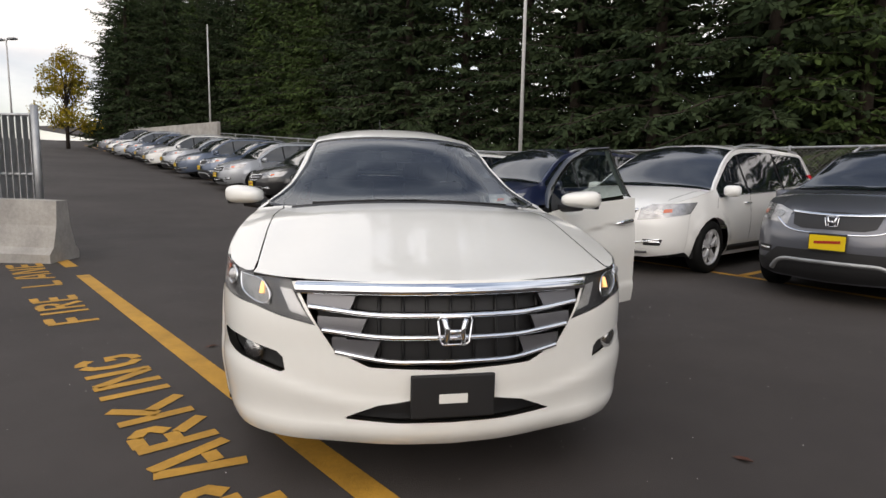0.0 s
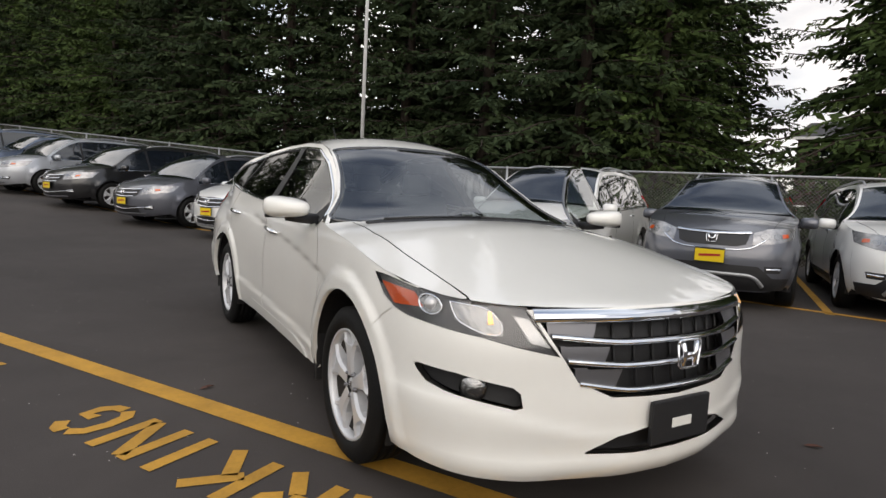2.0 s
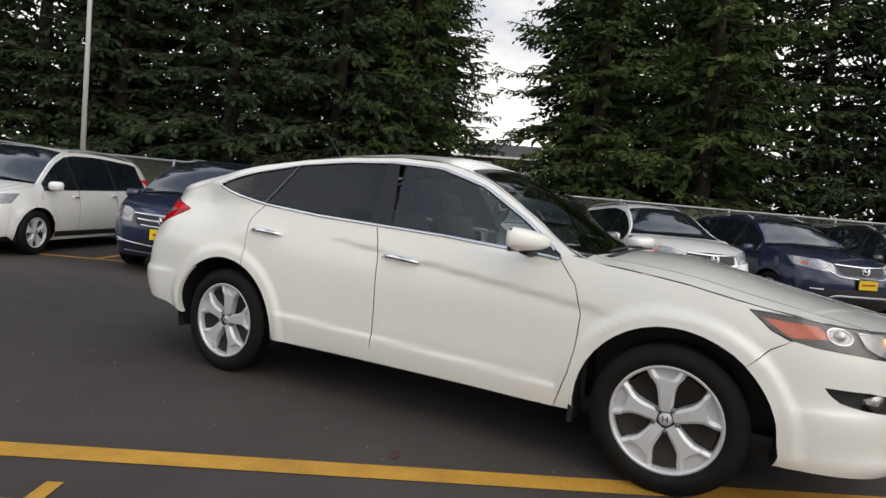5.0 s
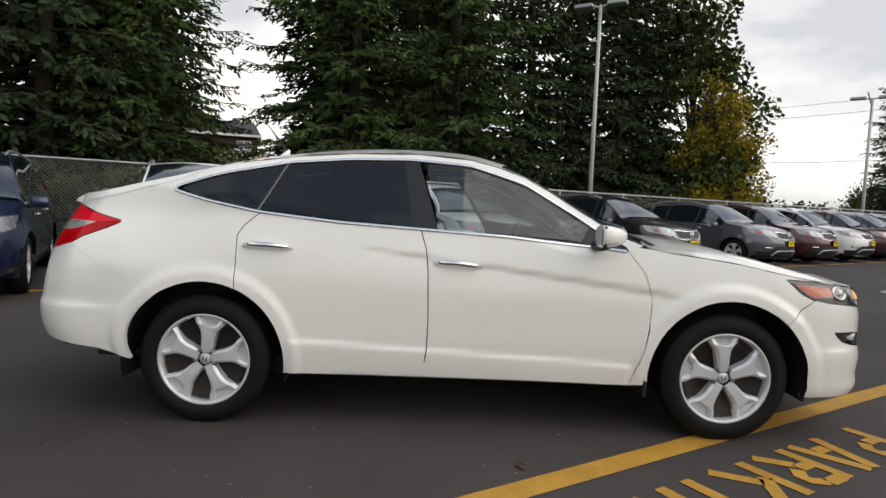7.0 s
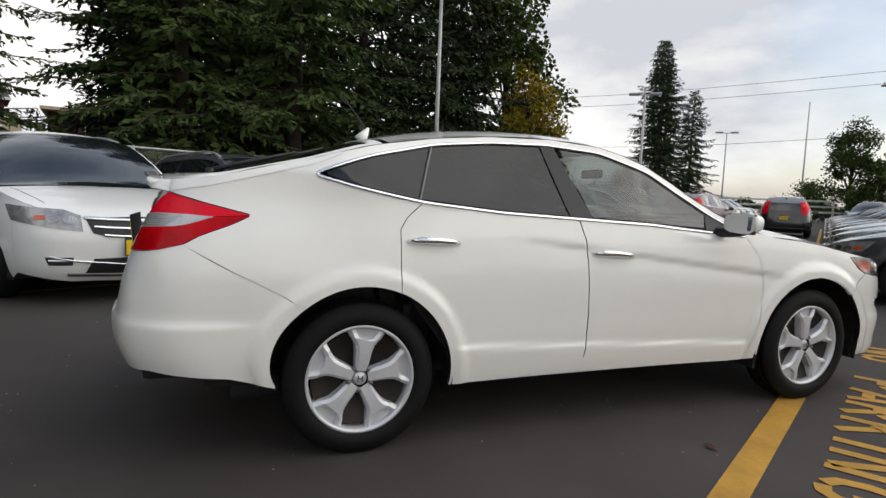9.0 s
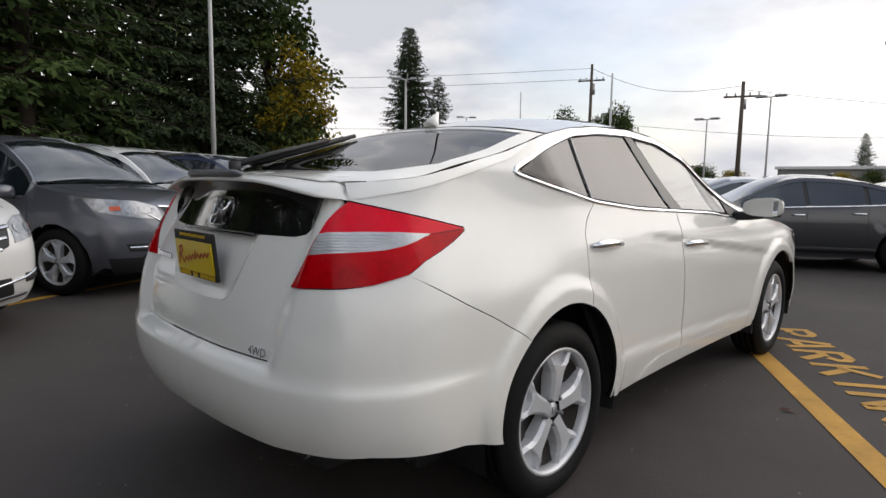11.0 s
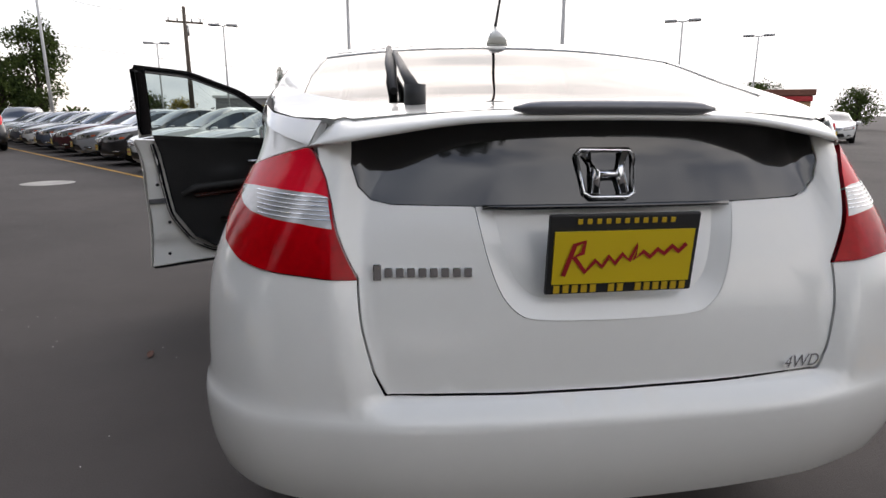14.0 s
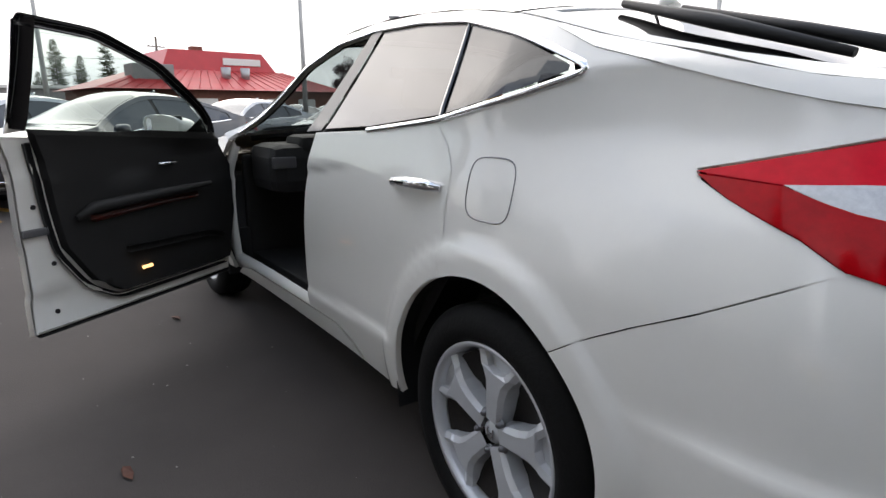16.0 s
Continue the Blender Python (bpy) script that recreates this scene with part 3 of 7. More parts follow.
DLO_TOP = [(-1.655, 1.258), (-1.35, 1.345), (-1.01, 1.422), (-0.68, 1.457), (-0.34, 1.468), (0.0, 1.447), (0.31, 1.352), (0.6, 1.180), (0.84, 1.030)]
DLO_LOW = [(0.84, 1.014), (0.2, 1.066), (-0.27, 1.088), (-0.7, 1.108), (-1.12, 1.146), (-1.45, 1.205), (-1.655, 1.250)]
F_SEAM = [(0.88, 0.285), (0.945, 0.48), (0.968, 0.60), (0.978, 0.76), (0.94, 0.90), (0.845, 1.012)]
B_SEAM = [(-0.27, 1.086), (-0.235, 0.98), (-0.222, 0.87), (-0.212, 0.6), (-0.215, 0.45), (-0.235, 0.285)]
C_SEAM = [(-1.12, 1.144), (-1.20, 1.075), (-1.235, 1.02), (-1.235, 0.9)]
FRONT_DOOR = F_SEAM + [(0.2, 1.064)] + B_SEAM
REAR_DOOR = B_SEAM[::-1] + [(-0.7, 1.106)] + C_SEAM + arc(-1.4, 67.2, -8.0) + [(-0.975, 0.285)]
# the tail lamp's outline: top edge, inner edge (half-width, height) and lower edge; the seam from it to the arch
LAMP_TOP = [(-1.968, 1.066), (-2.05, 1.081), (-2.18, 1.107), (-2.26, 1.126), (-2.338, 1.147)]
LAMP_IN = [(0.728, 1.122), (0.692, 1.085), (0.655, 1.040), (0.612, 0.980), (0.580, 0.938), (0.545, 0.892)]
LAMP_REAR = [(0.655, 0.902), (0.745, 0.908)]
LAMP_LOW = [(-1.968, 1.060), (-2.03, 1.030), (-2.15, 0.981), (-2.205, 0.943)]
CORNER_SEAM = [(-2.10, 0.893), (-1.98, 0.838), (-1.857, 0.785), (-1.74, 0.728)]

# the head lamp's outline
HEAD_TOP = [(1.735, 0.892), (1.85, 0.888), (1.98, 0.876), (2.08, 0.862)]
HEAD_IN = [(0.755, 0.853), (0.665, 0.846), (0.585, 0.838), (0.560, 0.798), (0.527, 0.738), (0.490, 0.688), (0.635, 0.718), (0.717, 0.740)]
HEAD_LOW = [(2.137, 0.751), (2.05, 0.762), (1.95, 0.772), (1.87, 0.788), (1.80, 0.820)]
FOG = [(1.975, 0.618), (2.137, 0.611), (0.635, 0.580), (0.612, 0.560), (0.605, 0.512), (0.625, 0.505), (0.70, 0.520), (2.104, 0.542), (2.035, 0.560), (1.998, 0.588)]


def fog_outline(side):
    return [(HB.at_front(a * side) if a < 1 else HB.at(a, side), z) for a, z in FOG]


for side in (-1, 1):
    fl = lambda pts: flank(pts, side)
    rr = lambda y, z: (HB.at_rear(abs(y) * side), z)
    # rear door
    skin("rear_door", HB.patch("wrap", fl(REAR_DOOR), gap=0.0028, lip=0.02, grid=0.024), M["pearl"], hero)
    # front wing with its top strip, up to the bumper and lamp
    edge = [(x, float(HB.top_z(x)) - 0.001) for x in (2.02, 1.9, 1.7, 1.5, 1.3, 1.1, 0.965)]
    wing = F_SEAM + [(0.90, 1.035)] + edge[::-1] + [(1.97, 0.881), (1.85, 0.891), (1.732, 0.896), (1.795, 0.820), (1.865, 0.785), (1.78, 0.742)] + arc(1.4, 47, 187)
    d = HB.patch("wrap", fl(wing), gap=0.0022, lip=0.02, grid=0.024)
    ys = [(x, side * (HB.width(x) - 0.001)) for x in (0.965, 1.2, 1.5, 1.75, 1.95, 2.05, 2.11)]
    yi = [(x, side * y) for x, y in ((2.11, 0.730), (2.0, 0.728), (1.85, 0.732), (1.6, 0.738), (1.3, 0.735), (1.05, 0.71), (0.97, 0.715))]
    d = HB.patch("top", (ys + yi) if side > 0 else (ys + yi)[::-1], gap=0.0015, data=d, grid=0.05)
    skin("front_wing", d, M["pearl"], hero)
    # quarter panel with the roof rail and the pillars round the glass
    rail = [(x, float(HB.top_z(x)) - 0.001) for x in (0.93, 0.85, 0.75, 0.6, 0.45, 0.31, 0.15, 0.0, -0.3, -0.68, -1.0, -1.3, -1.66, -1.9, -2.08, -2.2, -2.29, -2.335, -2.352)]
    quarter = rail + [(-2.345, 1.150)] + [(x, z + 0.003) for x, z in LAMP_TOP[::-1]] + [(x, z - 0.003) for x, z in LAMP_LOW] + CORNER_SEAM + arc(-1.4, 128, 67.2) + C_SEAM[::-1] + DLO_LOW[4:] + DLO_TOP + [(0.85, 1.014), (0.885, 1.022)]
    skin("quarter_panel", HB.patch("wrap", [(q[0] - 2 * HB.L if q[0] > HB.L else q[0], q[1]) for q in fl(quarter)], gap=0.0012, lip=0.02, grid=0.024), M["pearl"], hero)
    # glass: fixed quarter light and rear door window in privacy glass
    g1 = [(-1.60, 1.262), (-1.35, 1.338), (-1.035, 1.408), (-1.135, 1.158), (-1.45, 1.215), (-1.60, 1.250)]
    g2 = [(-1.035, 1.408), (-0.68, 1.449), (-0.375, 1.460), (-0.31, 1.098), (-0.7, 1.118), (-1.135, 1.158)]
    skin("quarter_window", HB.patch("wrap", fl(g1), off=-0.006, grid=0.06), M["privacy"], hero, "dark privacy glass")
    skin("rear_door_window", HB.patch("wrap", fl(g2), off=-0.006, grid=0.06), M["privacy"], hero, "dark privacy glass")
    bp = [(-0.385, 1.462), (-0.30, 1.464), (-0.175, 1.085), (-0.315, 1.092)]
    skin("b_pillar", HB.patch("wrap", fl(bp), off=0.001, grid=0.05), M["pillar"], hero, "black pillar cover")
    skin("c_pillar_strip", HB.strip("wrap", fl([(-1.03, 1.415), (-1.14, 1.15)]), 0.014, 0.001, 0.003), M["gloss"], hero)
    ch = HB.strip("wrap", fl([(0.80, 1.050)] + [(x, z + 0.004) for x, z in DLO_TOP[::-1][1:]] + [(-1.685, 1.250)] + [(x, z - 0.004) for x, z in DLO_LOW[::-1][1:-3 if side > 0 else None]]), 0.017, 0.002, 0.005)
    skin("window_chrome", ch, M["chrome"], hero, "chrome window surround")
    # door handle of the rear door
    hd = bmesh.new()
    hp = [(-1.20, 0.967), (-1.15, 0.975), (-1.07, 0.974), (-0.99, 0.968), (-0.945, 0.960)]
    add_tube(hd, [Vector(HB.wrap(HB.at(x, side), z, o)) for (x, z), o in zip(hp, (0.0, 0.026, 0.03, 0.028, 0.0))], [0.010, 0.016, 0.016, 0.014, 0.008], 10)
    part("door_handle", hd, M["chrome"], hero, "chrome door handle")
    skin("handle_cup", HB.patch("wrap", [(HB.at(-1.07 + 0.05 * math.cos(a), side), 0.972 + 0.028 * math.sin(a)) for a in np.linspace(0, 6.28, 20)[:-1]], off=0.0015, grid=0.03), M["pearl"], hero)
    # tail lamp: three bands that wrap round the corner
    fq = lambda pts: [(q[0] - 2 * HB.L if q[0] > HB.L else q[0], q[1]) for q in flank(pts, side)]
    band_top = fq([(-2.125, 1.055), (-2.227, 1.061)]) + [rr(0.79, 1.062), rr(0.70, 1.058), rr(0.668, 1.052)]
    band_low = [rr(0.625, 0.990), rr(0.70, 0.999), rr(0.785, 1.006)] + fq([(-2.26, 1.011), (-2.215, 1.021), (-2.18, 1.033)])
    red_top = fq(LAMP_TOP) + [rr(*LAMP_IN[0]), rr(*LAMP_IN[1]), rr(0.670, 1.056)] + band_top[::-1]
    red_low = fq([(-1.970, 1.062), (-2.125, 1.053)]) + band_low[::-1] + [rr(0.663, 1.048), rr(*LAMP_IN[2])] + [rr(*q) for q in LAMP_IN[3:] + LAMP_REAR] + fq([(-2.29, 0.917)] + LAMP_LOW[:0:-1])
    outline = fq(LAMP_TOP) + [rr(*q) for q in LAMP_IN + LAMP_REAR] + fq([(-2.29, 0.917)] + LAMP_LOW[::-1])
    skin("lamp_backing", HB.patch("wrap", outline, off=-0.010, grid=0.05), M["darkred"], hero)
    for nm, poly, mm, lb in (("tail_lamp", red_top, M["redlens"], "pink-red upper tail lamp lens"), ("reversing_lamp", band_top + band_low, M["clearlens"], "clear ribbed lens"), ("tail_lamp", red_low, M["redlens_deep"], "deep red lower tail lamp lens")):
        skin(nm, HB.patch("wrap", poly, off=0.005, lip=0.016, grid=0.03), mm, hero, lb)
    for q in range(6):
        z0 = 1.050 - q * 0.0085
        skin("lens_rib", HB.strip("wrap", [rr(0.665 - q * 0.006, z0), rr(0.74, z0 + 0.003), rr(0.79, z0 + 0.004), rr(0.835 - q * 0.006, z0 + 0.005)], 0.0022, 0.006, 0.0015), M["chrome"], hero)
    # head lamp
    fr = lambda y, z: (HB.at_front(abs(y) * side), z)
    hl = fl(HEAD_TOP) + [fr(*q) for q in HEAD_IN] + fl(HEAD_LOW)
    skin("headlamp_housing", HB.patch("wrap", hl, off=-0.014, lip=-0.014, grid=0.03), M["lampblack"], hero, "grey headlamp housing")
    amb = fl([(1.775, 0.868), (1.98, 0.858), (2.02, 0.812), (1.862, 0.800)])
    skin("indicator", HB.patch("wrap", amb, off=-0.006, lip=0.006, grid=0.03), M["amber"], hero, "amber indicator")
    pro = HB.at(2.05, side)
    ring = [(pro + 0.052 * math.cos(a), 0.826 + 0.034 * math.sin(a)) for a in np.linspace(0, 6.2832, 25)[:-1]]
    skin("projector_lamp", HB.patch("wrap", ring, off=-0.007, grid=0.012), M["reflector"], hero)
    skin("bezel", HB.strip("wrap", ring + ring[:1], 0.008, -0.005, 0.003, grid=0.012), M["chrome"], hero, "chrome lamp bezel")
    part("projector_lens", lathe_at([(0.001, 0.022), (0.014, 0.019), (0.024, 0.010), (0.027, 0.0)], HB, pro, 0.826), M["clearlens"], hero, "glass projector lens")
    beam = fl([(2.125, 0.846)]) + [fr(0.700, 0.838), fr(0.660, 0.790), fr(0.665, 0.748), fr(0.715, 0.750)] + fl([(2.135, 0.788)])
    skin("main_beam_reflector", HB.patch("wrap", beam, off=-0.006, grid=0.02), M["reflector"], hero, "bright faceted reflector")
    skin("bezel", HB.strip("wrap", beam + beam[:1], 0.006, -0.005, 0.003, grid=0.02), M["chrome"], hero, "chrome lamp bezel")
    side_q = [fr(0.630, 0.815), fr(0.582, 0.808), fr(0.520, 0.715), fr(0.585, 0.732)]
    skin("side_reflector", HB.patch("wrap", side_q, off=-0.006, grid=0.03), M["clearlens"], hero, "ribbed clear reflector")
    s0 = HB.at_front(0.695 * side)
    part("lit_bulb", tube([Vector(HB.wrap(s0, 0.825, -0.003)), Vector(HB.wrap(s0, 0.785, -0.003))], [0.006, 0.010], 10), M["bulb"], hero, "small glowing amber lamp")
    skin("headlamp_cover", HB.patch("wrap", hl, off=0.004, grid=0.04), M["lensglass"], hero, "clear headlamp cover").visible_shadow = False
    # fog lamp pocket
    fog = fog_outline(side)
    skin("fog_lamp_pocket", HB.patch("wrap", fog, off=-0.035, grid=0.04), M["trim"], hero, "black plastic pocket")
    sf = HB.at_front(0.745 * side)
    part("fog_lamp", lathe_at([(0.001, 0.010), (0.035, 0.006), (0.048, -0.004), (0.050, -0.03)], HB, sf, 0.563), M["reflector"], hero, "clear fog lamp")
    # arch liners and mud flaps
    for ax in (-1.4, 1.4):
        bm = bmesh.new()
        rows = [[bm.verts.new((ax + 0.44 * math.cos(a), side * y, 0.345 + 0.44 * math.sin(a))) for a in np.linspace(-0.25, math.pi + 0.25, 22)] for y in (0.885, 0.55)]
        for i in range(21):
            bm.faces.new((rows[0][i], rows[0][i + 1], rows[1][i + 1], rows[1][i]))
        bm.faces.new(rows[1])
        part("arch_liner", bm, M["trim"], hero)
    part("mud_flap", box((0.968, side * 0.805, 0.365), (0.022, 0.15, 0.27), 0, 0.006), M["trim"], hero, "black mud flap")
    # sill below the doors
    skin("sill_skirt", HB.patch("wrap", fl([(-0.70, 0.30), (-0.62, 0.345), (-0.5, 0.375), (0.55, 0.355), (0.70, 0.33), (0.78, 0.288)]), off=0.008, lip=0.008, grid=0.05), M["pearl"], hero)
    wheel_parts(hero, -1.4, side * 0.785, side=side, spin=7)
    wheel_parts(hero, 1.4, side * 0.785, side=side, spin=-4)

# front bumper, with the grille and the lower intake cut through it
sy = HB.at_front
GR = [(sy(y), z) for y, z in ((-0.565, 0.828), (-0.30, 0.838), (0, 0.842), (0.30, 0.838), (0.565, 0.828), (0.49, 0.70), (0.425, 0.60), (0.30, 0.545), (0, 0.535), (-0.30, 0.545), (-0.425, 0.60), (-0.49, 0.70))]
LOW = [(sy(y), z) for y, z in ((-0.40, 0.348), (-0.27, 0.405), (-0.15, 0.425), (0.15, 0.425), (0.27, 0.405), (0.40, 0.348), (0.2, 0.338), (-0.2, 0.338))]
bump = []
for side in (-1, 1):
    fr = lambda y, z: (HB.at_front(abs(y) * side), z)
    lamp = [fr(*q) for q in HEAD_IN[2:]] + flank(HEAD_LOW[:-1] + [(1.78, 0.739)], side) + [(HB.at(x, side), z) for x, z in arc(1.4, 47, -13)]
    bump.append(lamp)
chin = [(HB.at(1.82, -1), 0.255), (sy(-0.75), 0.250), (sy(-0.4), 0.245), (sy(0), 0.243), (sy(0.4), 0.245), (sy(0.75), 0.250), (HB.at(1.82, 1), 0.255)]
fogs = [fog_outline(sd) for sd in (-1, 1)]
outer = chin + bump[1][::-1] + [(sy(0.45), 0.838), (sy(0.2), 0.852), (sy(0), 0.855), (sy(-0.2), 0.852), (sy(-0.45), 0.838)] + bump[0]
skin("front_bumper", HB.patch("wrap", outer, [GR, LOW] + fogs, gap=0.0, lip=0.03, grid=0.024), M["pearl"], hero)
skin("grille_backing", HB.patch("wrap", GR, off=-0.055, grid=0.06), M["trim"], hero, "black grille mesh")
skin("lower_intake", HB.patch("wrap", LOW, off=-0.045, grid=0.06), M["trim"], hero, "black lower intake")
for k in range(9):
    y = -0.36 + 0.09 * k
    part("grille_slat", tube([Vector(HB.wrap(sy(y), 0.825, -0.03)), Vector(HB.wrap(sy(y), 0.55, -0.03))], 0.006, 6), M["trim"], hero)
skin("grille_bar", HB.strip("wrap", [(sy(y), z) for y, z in ((-0.565, 0.818), (-0.3, 0.823), (0, 0.824), (0.3, 0.823), (0.565, 0.818))], 0.045, 0.0, 0.012), M["chrome"], hero, "broad chrome grille bar")
for z, w, e in ((0.735, 0.515, 0.020), (0.655, 0.465, 0.018), (0.565, 0.42, 0.030)):
    skin("grille_bar", HB.strip("wrap", [(sy(y * w), z + e * (1 - 0) * (abs(y) > 0.55) * (abs(y) - 0.55) * 2.2) for y in (-1, -0.75, -0.55, -0.25, 0, 0.25, 0.55, 0.75, 1)], 0.020, -0.004, 0.012), M["chrome"], hero, "chrome grille bar")
for sd in (-1, 1):
    for z, w in ((0.770, 0.525), (0.693, 0.485), (0.615, 0.435)):
        q = [(sy(sd * w), z + 0.028), (sy(sd * w), z - 0.022), (sy(sd * (w - 0.15)), z - 0.034), (sy(sd * (w - 0.175)), z + 0.026)]
        skin("grille_wing", HB.patch("wrap", q if sd < 0 else q[::-1], off=-0.008, lip=0.02, grid=0.05), M["greymetal"], hero, "grey grille wing")
emblem(hero, look(Vector(HB.wrap(sy(0), 0.69, 0.03)), Vector(HB.wrap(sy(0), 0.69, -1.0))), 0.125)
part("plate_holder", box((2.452, 0, 0.445), (0.02, 0.31, 0.16), 0, 0.006), M["trim"], hero, "empty black plate holder")
part("holder_slot", box((2.4635, 0, 0.438), (0.003, 0.105, 0.035), 0, 0.0012), M["pearl"], hero)

# hood, roof, windscreen, rear screen and hatch top
hy = [(0.97, 0.713), (1.05, 0.708), (1.3, 0.733), (1.6, 0.736), (1.85, 0.730), (2.0, 0.726), (2.09, 0.724)]
front_edge = [(float(q[0]) - 0.004, math.copysign(abs(float(q[1])), y)) for y in (0.74, 0.70, 0.62, 0.52, 0.4, 0.25, 0.1, 0, -0.1, -0.25, -0.4, -0.52, -0.62, -0.70, -0.74) for q in [HB.wrap(sy(-abs(y)), 0.853)]]
hood = [(x, -y) for x, y in hy] + front_edge[::-1] + [(x, y) for x, y in hy[::-1]] + [(1.02, 0.5), (1.06, 0.25), (1.075, 0), (1.06, -0.25), (1.02, -0.5)]
skin("hood", HB.patch("top", hood, gap=0.003, lip=0.018, grid=0.035), M["pearl"], hero)
ws = [(0.985, y) for y in (-0.66,)] + [(1.03, -0.45), (1.065, -0.2), (1.075, 0), (1.065, 0.2), (1.03, 0.45), (0.985, 0.66)]
ws_top = [(0.185, 0.535), (0.235, 0.32), (0.26, 0.1), (0.26, -0.1), (0.235, -0.32), (0.185, -0.535)]
wsl = [(x, HB.width(x) - 0.025) for x in (0.90, 0.7, 0.5, 0.3)]
wsr = [(x, -y) for x, y in wsl[::-1]]
skin("windscreen", HB.patch("top", ws + wsl + ws_top + wsr, off=-0.006, grid=0.07), M["windscreen"], hero, "clear windscreen").visible_shadow = False
skin("windscreen_frame", HB.strip("top", ([(0.985, -0.665)] + wsr[::-1] + [(0.180, -0.55), (0.24, -0.32), (0.272, 0), (0.24, 0.32), (0.180, 0.55)] + wsl[::-1] + [(0.985, 0.665)]), 0.022, -0.002, 0.004), M["gloss"], hero, "black windscreen seal")
for sd in (-1, 1):
    ap = [(x, sd * HB.width(x) * 1.0) for x in (0.965, 0.85, 0.7, 0.5, 0.3, 0.17)] + [(x, sd * (HB.width(x) - 0.022)) for x in (0.17, 0.3, 0.5, 0.7, 0.85, 0.965)]
    skin("a_pillar", HB.patch("top", ap if sd > 0 else ap[::-1], grid=0.04), M["pearl"], hero)
part("cowl", tube([Vector(HB.top(1.035 + 0.045 * (1 - (y / 0.66) ** 2), y, -0.018)) for y in np.linspace(-0.66, 0.66, 15)], 0.028, 8), M["trim"], hero, "black cowl trim")
for y0, y1, xx in ((-0.55, 0.10, 0.985), (0.05, 0.60, 0.985)):
    part("wiper", tube([Vector(HB.top(xx + 0.03, y0, 0.012)), Vector(HB.top(xx + 0.05, (y0 + y1) / 2, 0.014)), Vector(HB.top(xx + 0.02, y1, 0.012))], 0.008, 6), M["trim"], hero, "black wiper")
roof = [(0.180, -0.55), (0.24, -0.32), (0.272, 0), (0.24, 0.32), (0.180, 0.55)] + [(x, HB.width(x)) for x in (0.15, 0.0, -0.3, -0.7, -1.0, -1.25)] + [(-1.25, 0.50), (-1.265, 0.25), (-1.27, 0), (-1.265, -0.25), (-1.25, -0.50)] + [(x, -HB.width(x)) for x in (-1.25, -1.0, -0.7, -0.3, 0.0, 0.15)]
skin("roof", HB.patch("top", roof, grid=0.06, gap=0.001), M["pearl"], hero)
skin("sunroof", HB.patch("top", [(-0.05, -0.36), (-0.03, 0), (-0.05, 0.36), (-0.50, 0.37), (-0.50, -0.37)], off=0.003, grid=0.06), M["gloss"], hero, "dark glass sunroof")
blw = lambda x: HB.width(x) - 0.085
lip_x = Curve((-0.25, -2.325), (0.0, -2.335), (0.25, -2.325), (0.42, -2.302), (0.54, -2.276), (0.62, -2.246), (0.68, -2.212), (0.72, -2.18))
lip_y = (0.53, 0.48, 0.40, 0.25, 0.12)
lip = [(float(lip_x(y)) + 0.055, y) for y in lip_y] + [(float(lip_x(0)) + 0.055, 0)] + [(float(lip_x(y)) + 0.055, -y) for y in lip_y[::-1]]
hatch_top = [(x, -HB.width(x)) for x in (-2.12, -2.0, -1.7, -1.45, -1.28)] + [(-1.285, -0.3), (-1.29, 0), (-1.285, 0.3)] + [(x, HB.width(x)) for x in (-1.28, -1.45, -1.7, -2.0, -2.12)] + lip
bl = [(-1.33, -blw(-1.33)), (-1.335, 0), (-1.33, blw(-1.33)), (-1.6, blw(-1.6)), (-1.85, blw(-1.85)), (-2.0, 0.505), (-2.055, 0.3), (-2.065, 0), (-2.055, -0.3), (-2.0, -0.505), (-1.85, -blw(-1.85)), (-1.6, -blw(-1.6))]
hf = HB.patch("top", hatch_top, [bl], gap=0.002, lip=0.02, grid=0.05)
# the frame rolls over towards its sides
for i, (p, n) in enumerate(zip(hf[0], hf[1])):
    roll_over = 0.7 * float(step(abs(p[1]) / max(HB.width(p[0]), 0.5), 0.55, 0.95)) * float(step(p[0], -2.2, -1.95))
    hf[1][i] = tuple(Vector((n[0], n[1] + math.copysign(roll_over, p[1]), n[2])).normalized())
skin("hatch_frame", hf, M["pearl"], hero)
# the hatch folds over its sides, down to the lamp corners
for side in (-1, 1):
    seam = [(-1.50, float(HB.top_z(-1.50)) - 0.010), (-1.66, 1.298), (-1.85, 1.262), (-2.05, 1.218), (-2.20, 1.183), (-2.336, 1.152)]
    edge = [(x, float(HB.top_z(x)) - 0.001) for x in (-2.352, -2.335, -2.29, -2.2, -2.08, -1.9, -1.66, -1.50)]
    hs = HB.patch("wrap", [(q[0] - 2 * HB.L if q[0] > HB.L else q[0], q[1]) for q in flank(seam + edge, side)], off=0.003, lip=0.012, grid=0.024)
    for i, (p, n) in enumerate(zip(hs[0], hs[1])):
        up = 0.75 * (1 - float(step((np.interp(p[0], HB.ex, HB.ez) - p[2]) / 0.07, 0.0, 1.0)))
        hs[1][i] = tuple(Vector((n[0], n[1], n[2] + up)).normalized())
    skin("hatch_side", hs, M["pearl"], hero)
skin("rear_screen", HB.patch("top", bl, off=-0.004, grid=0.06), M["backlight"], hero, "dark sloping rear screen")
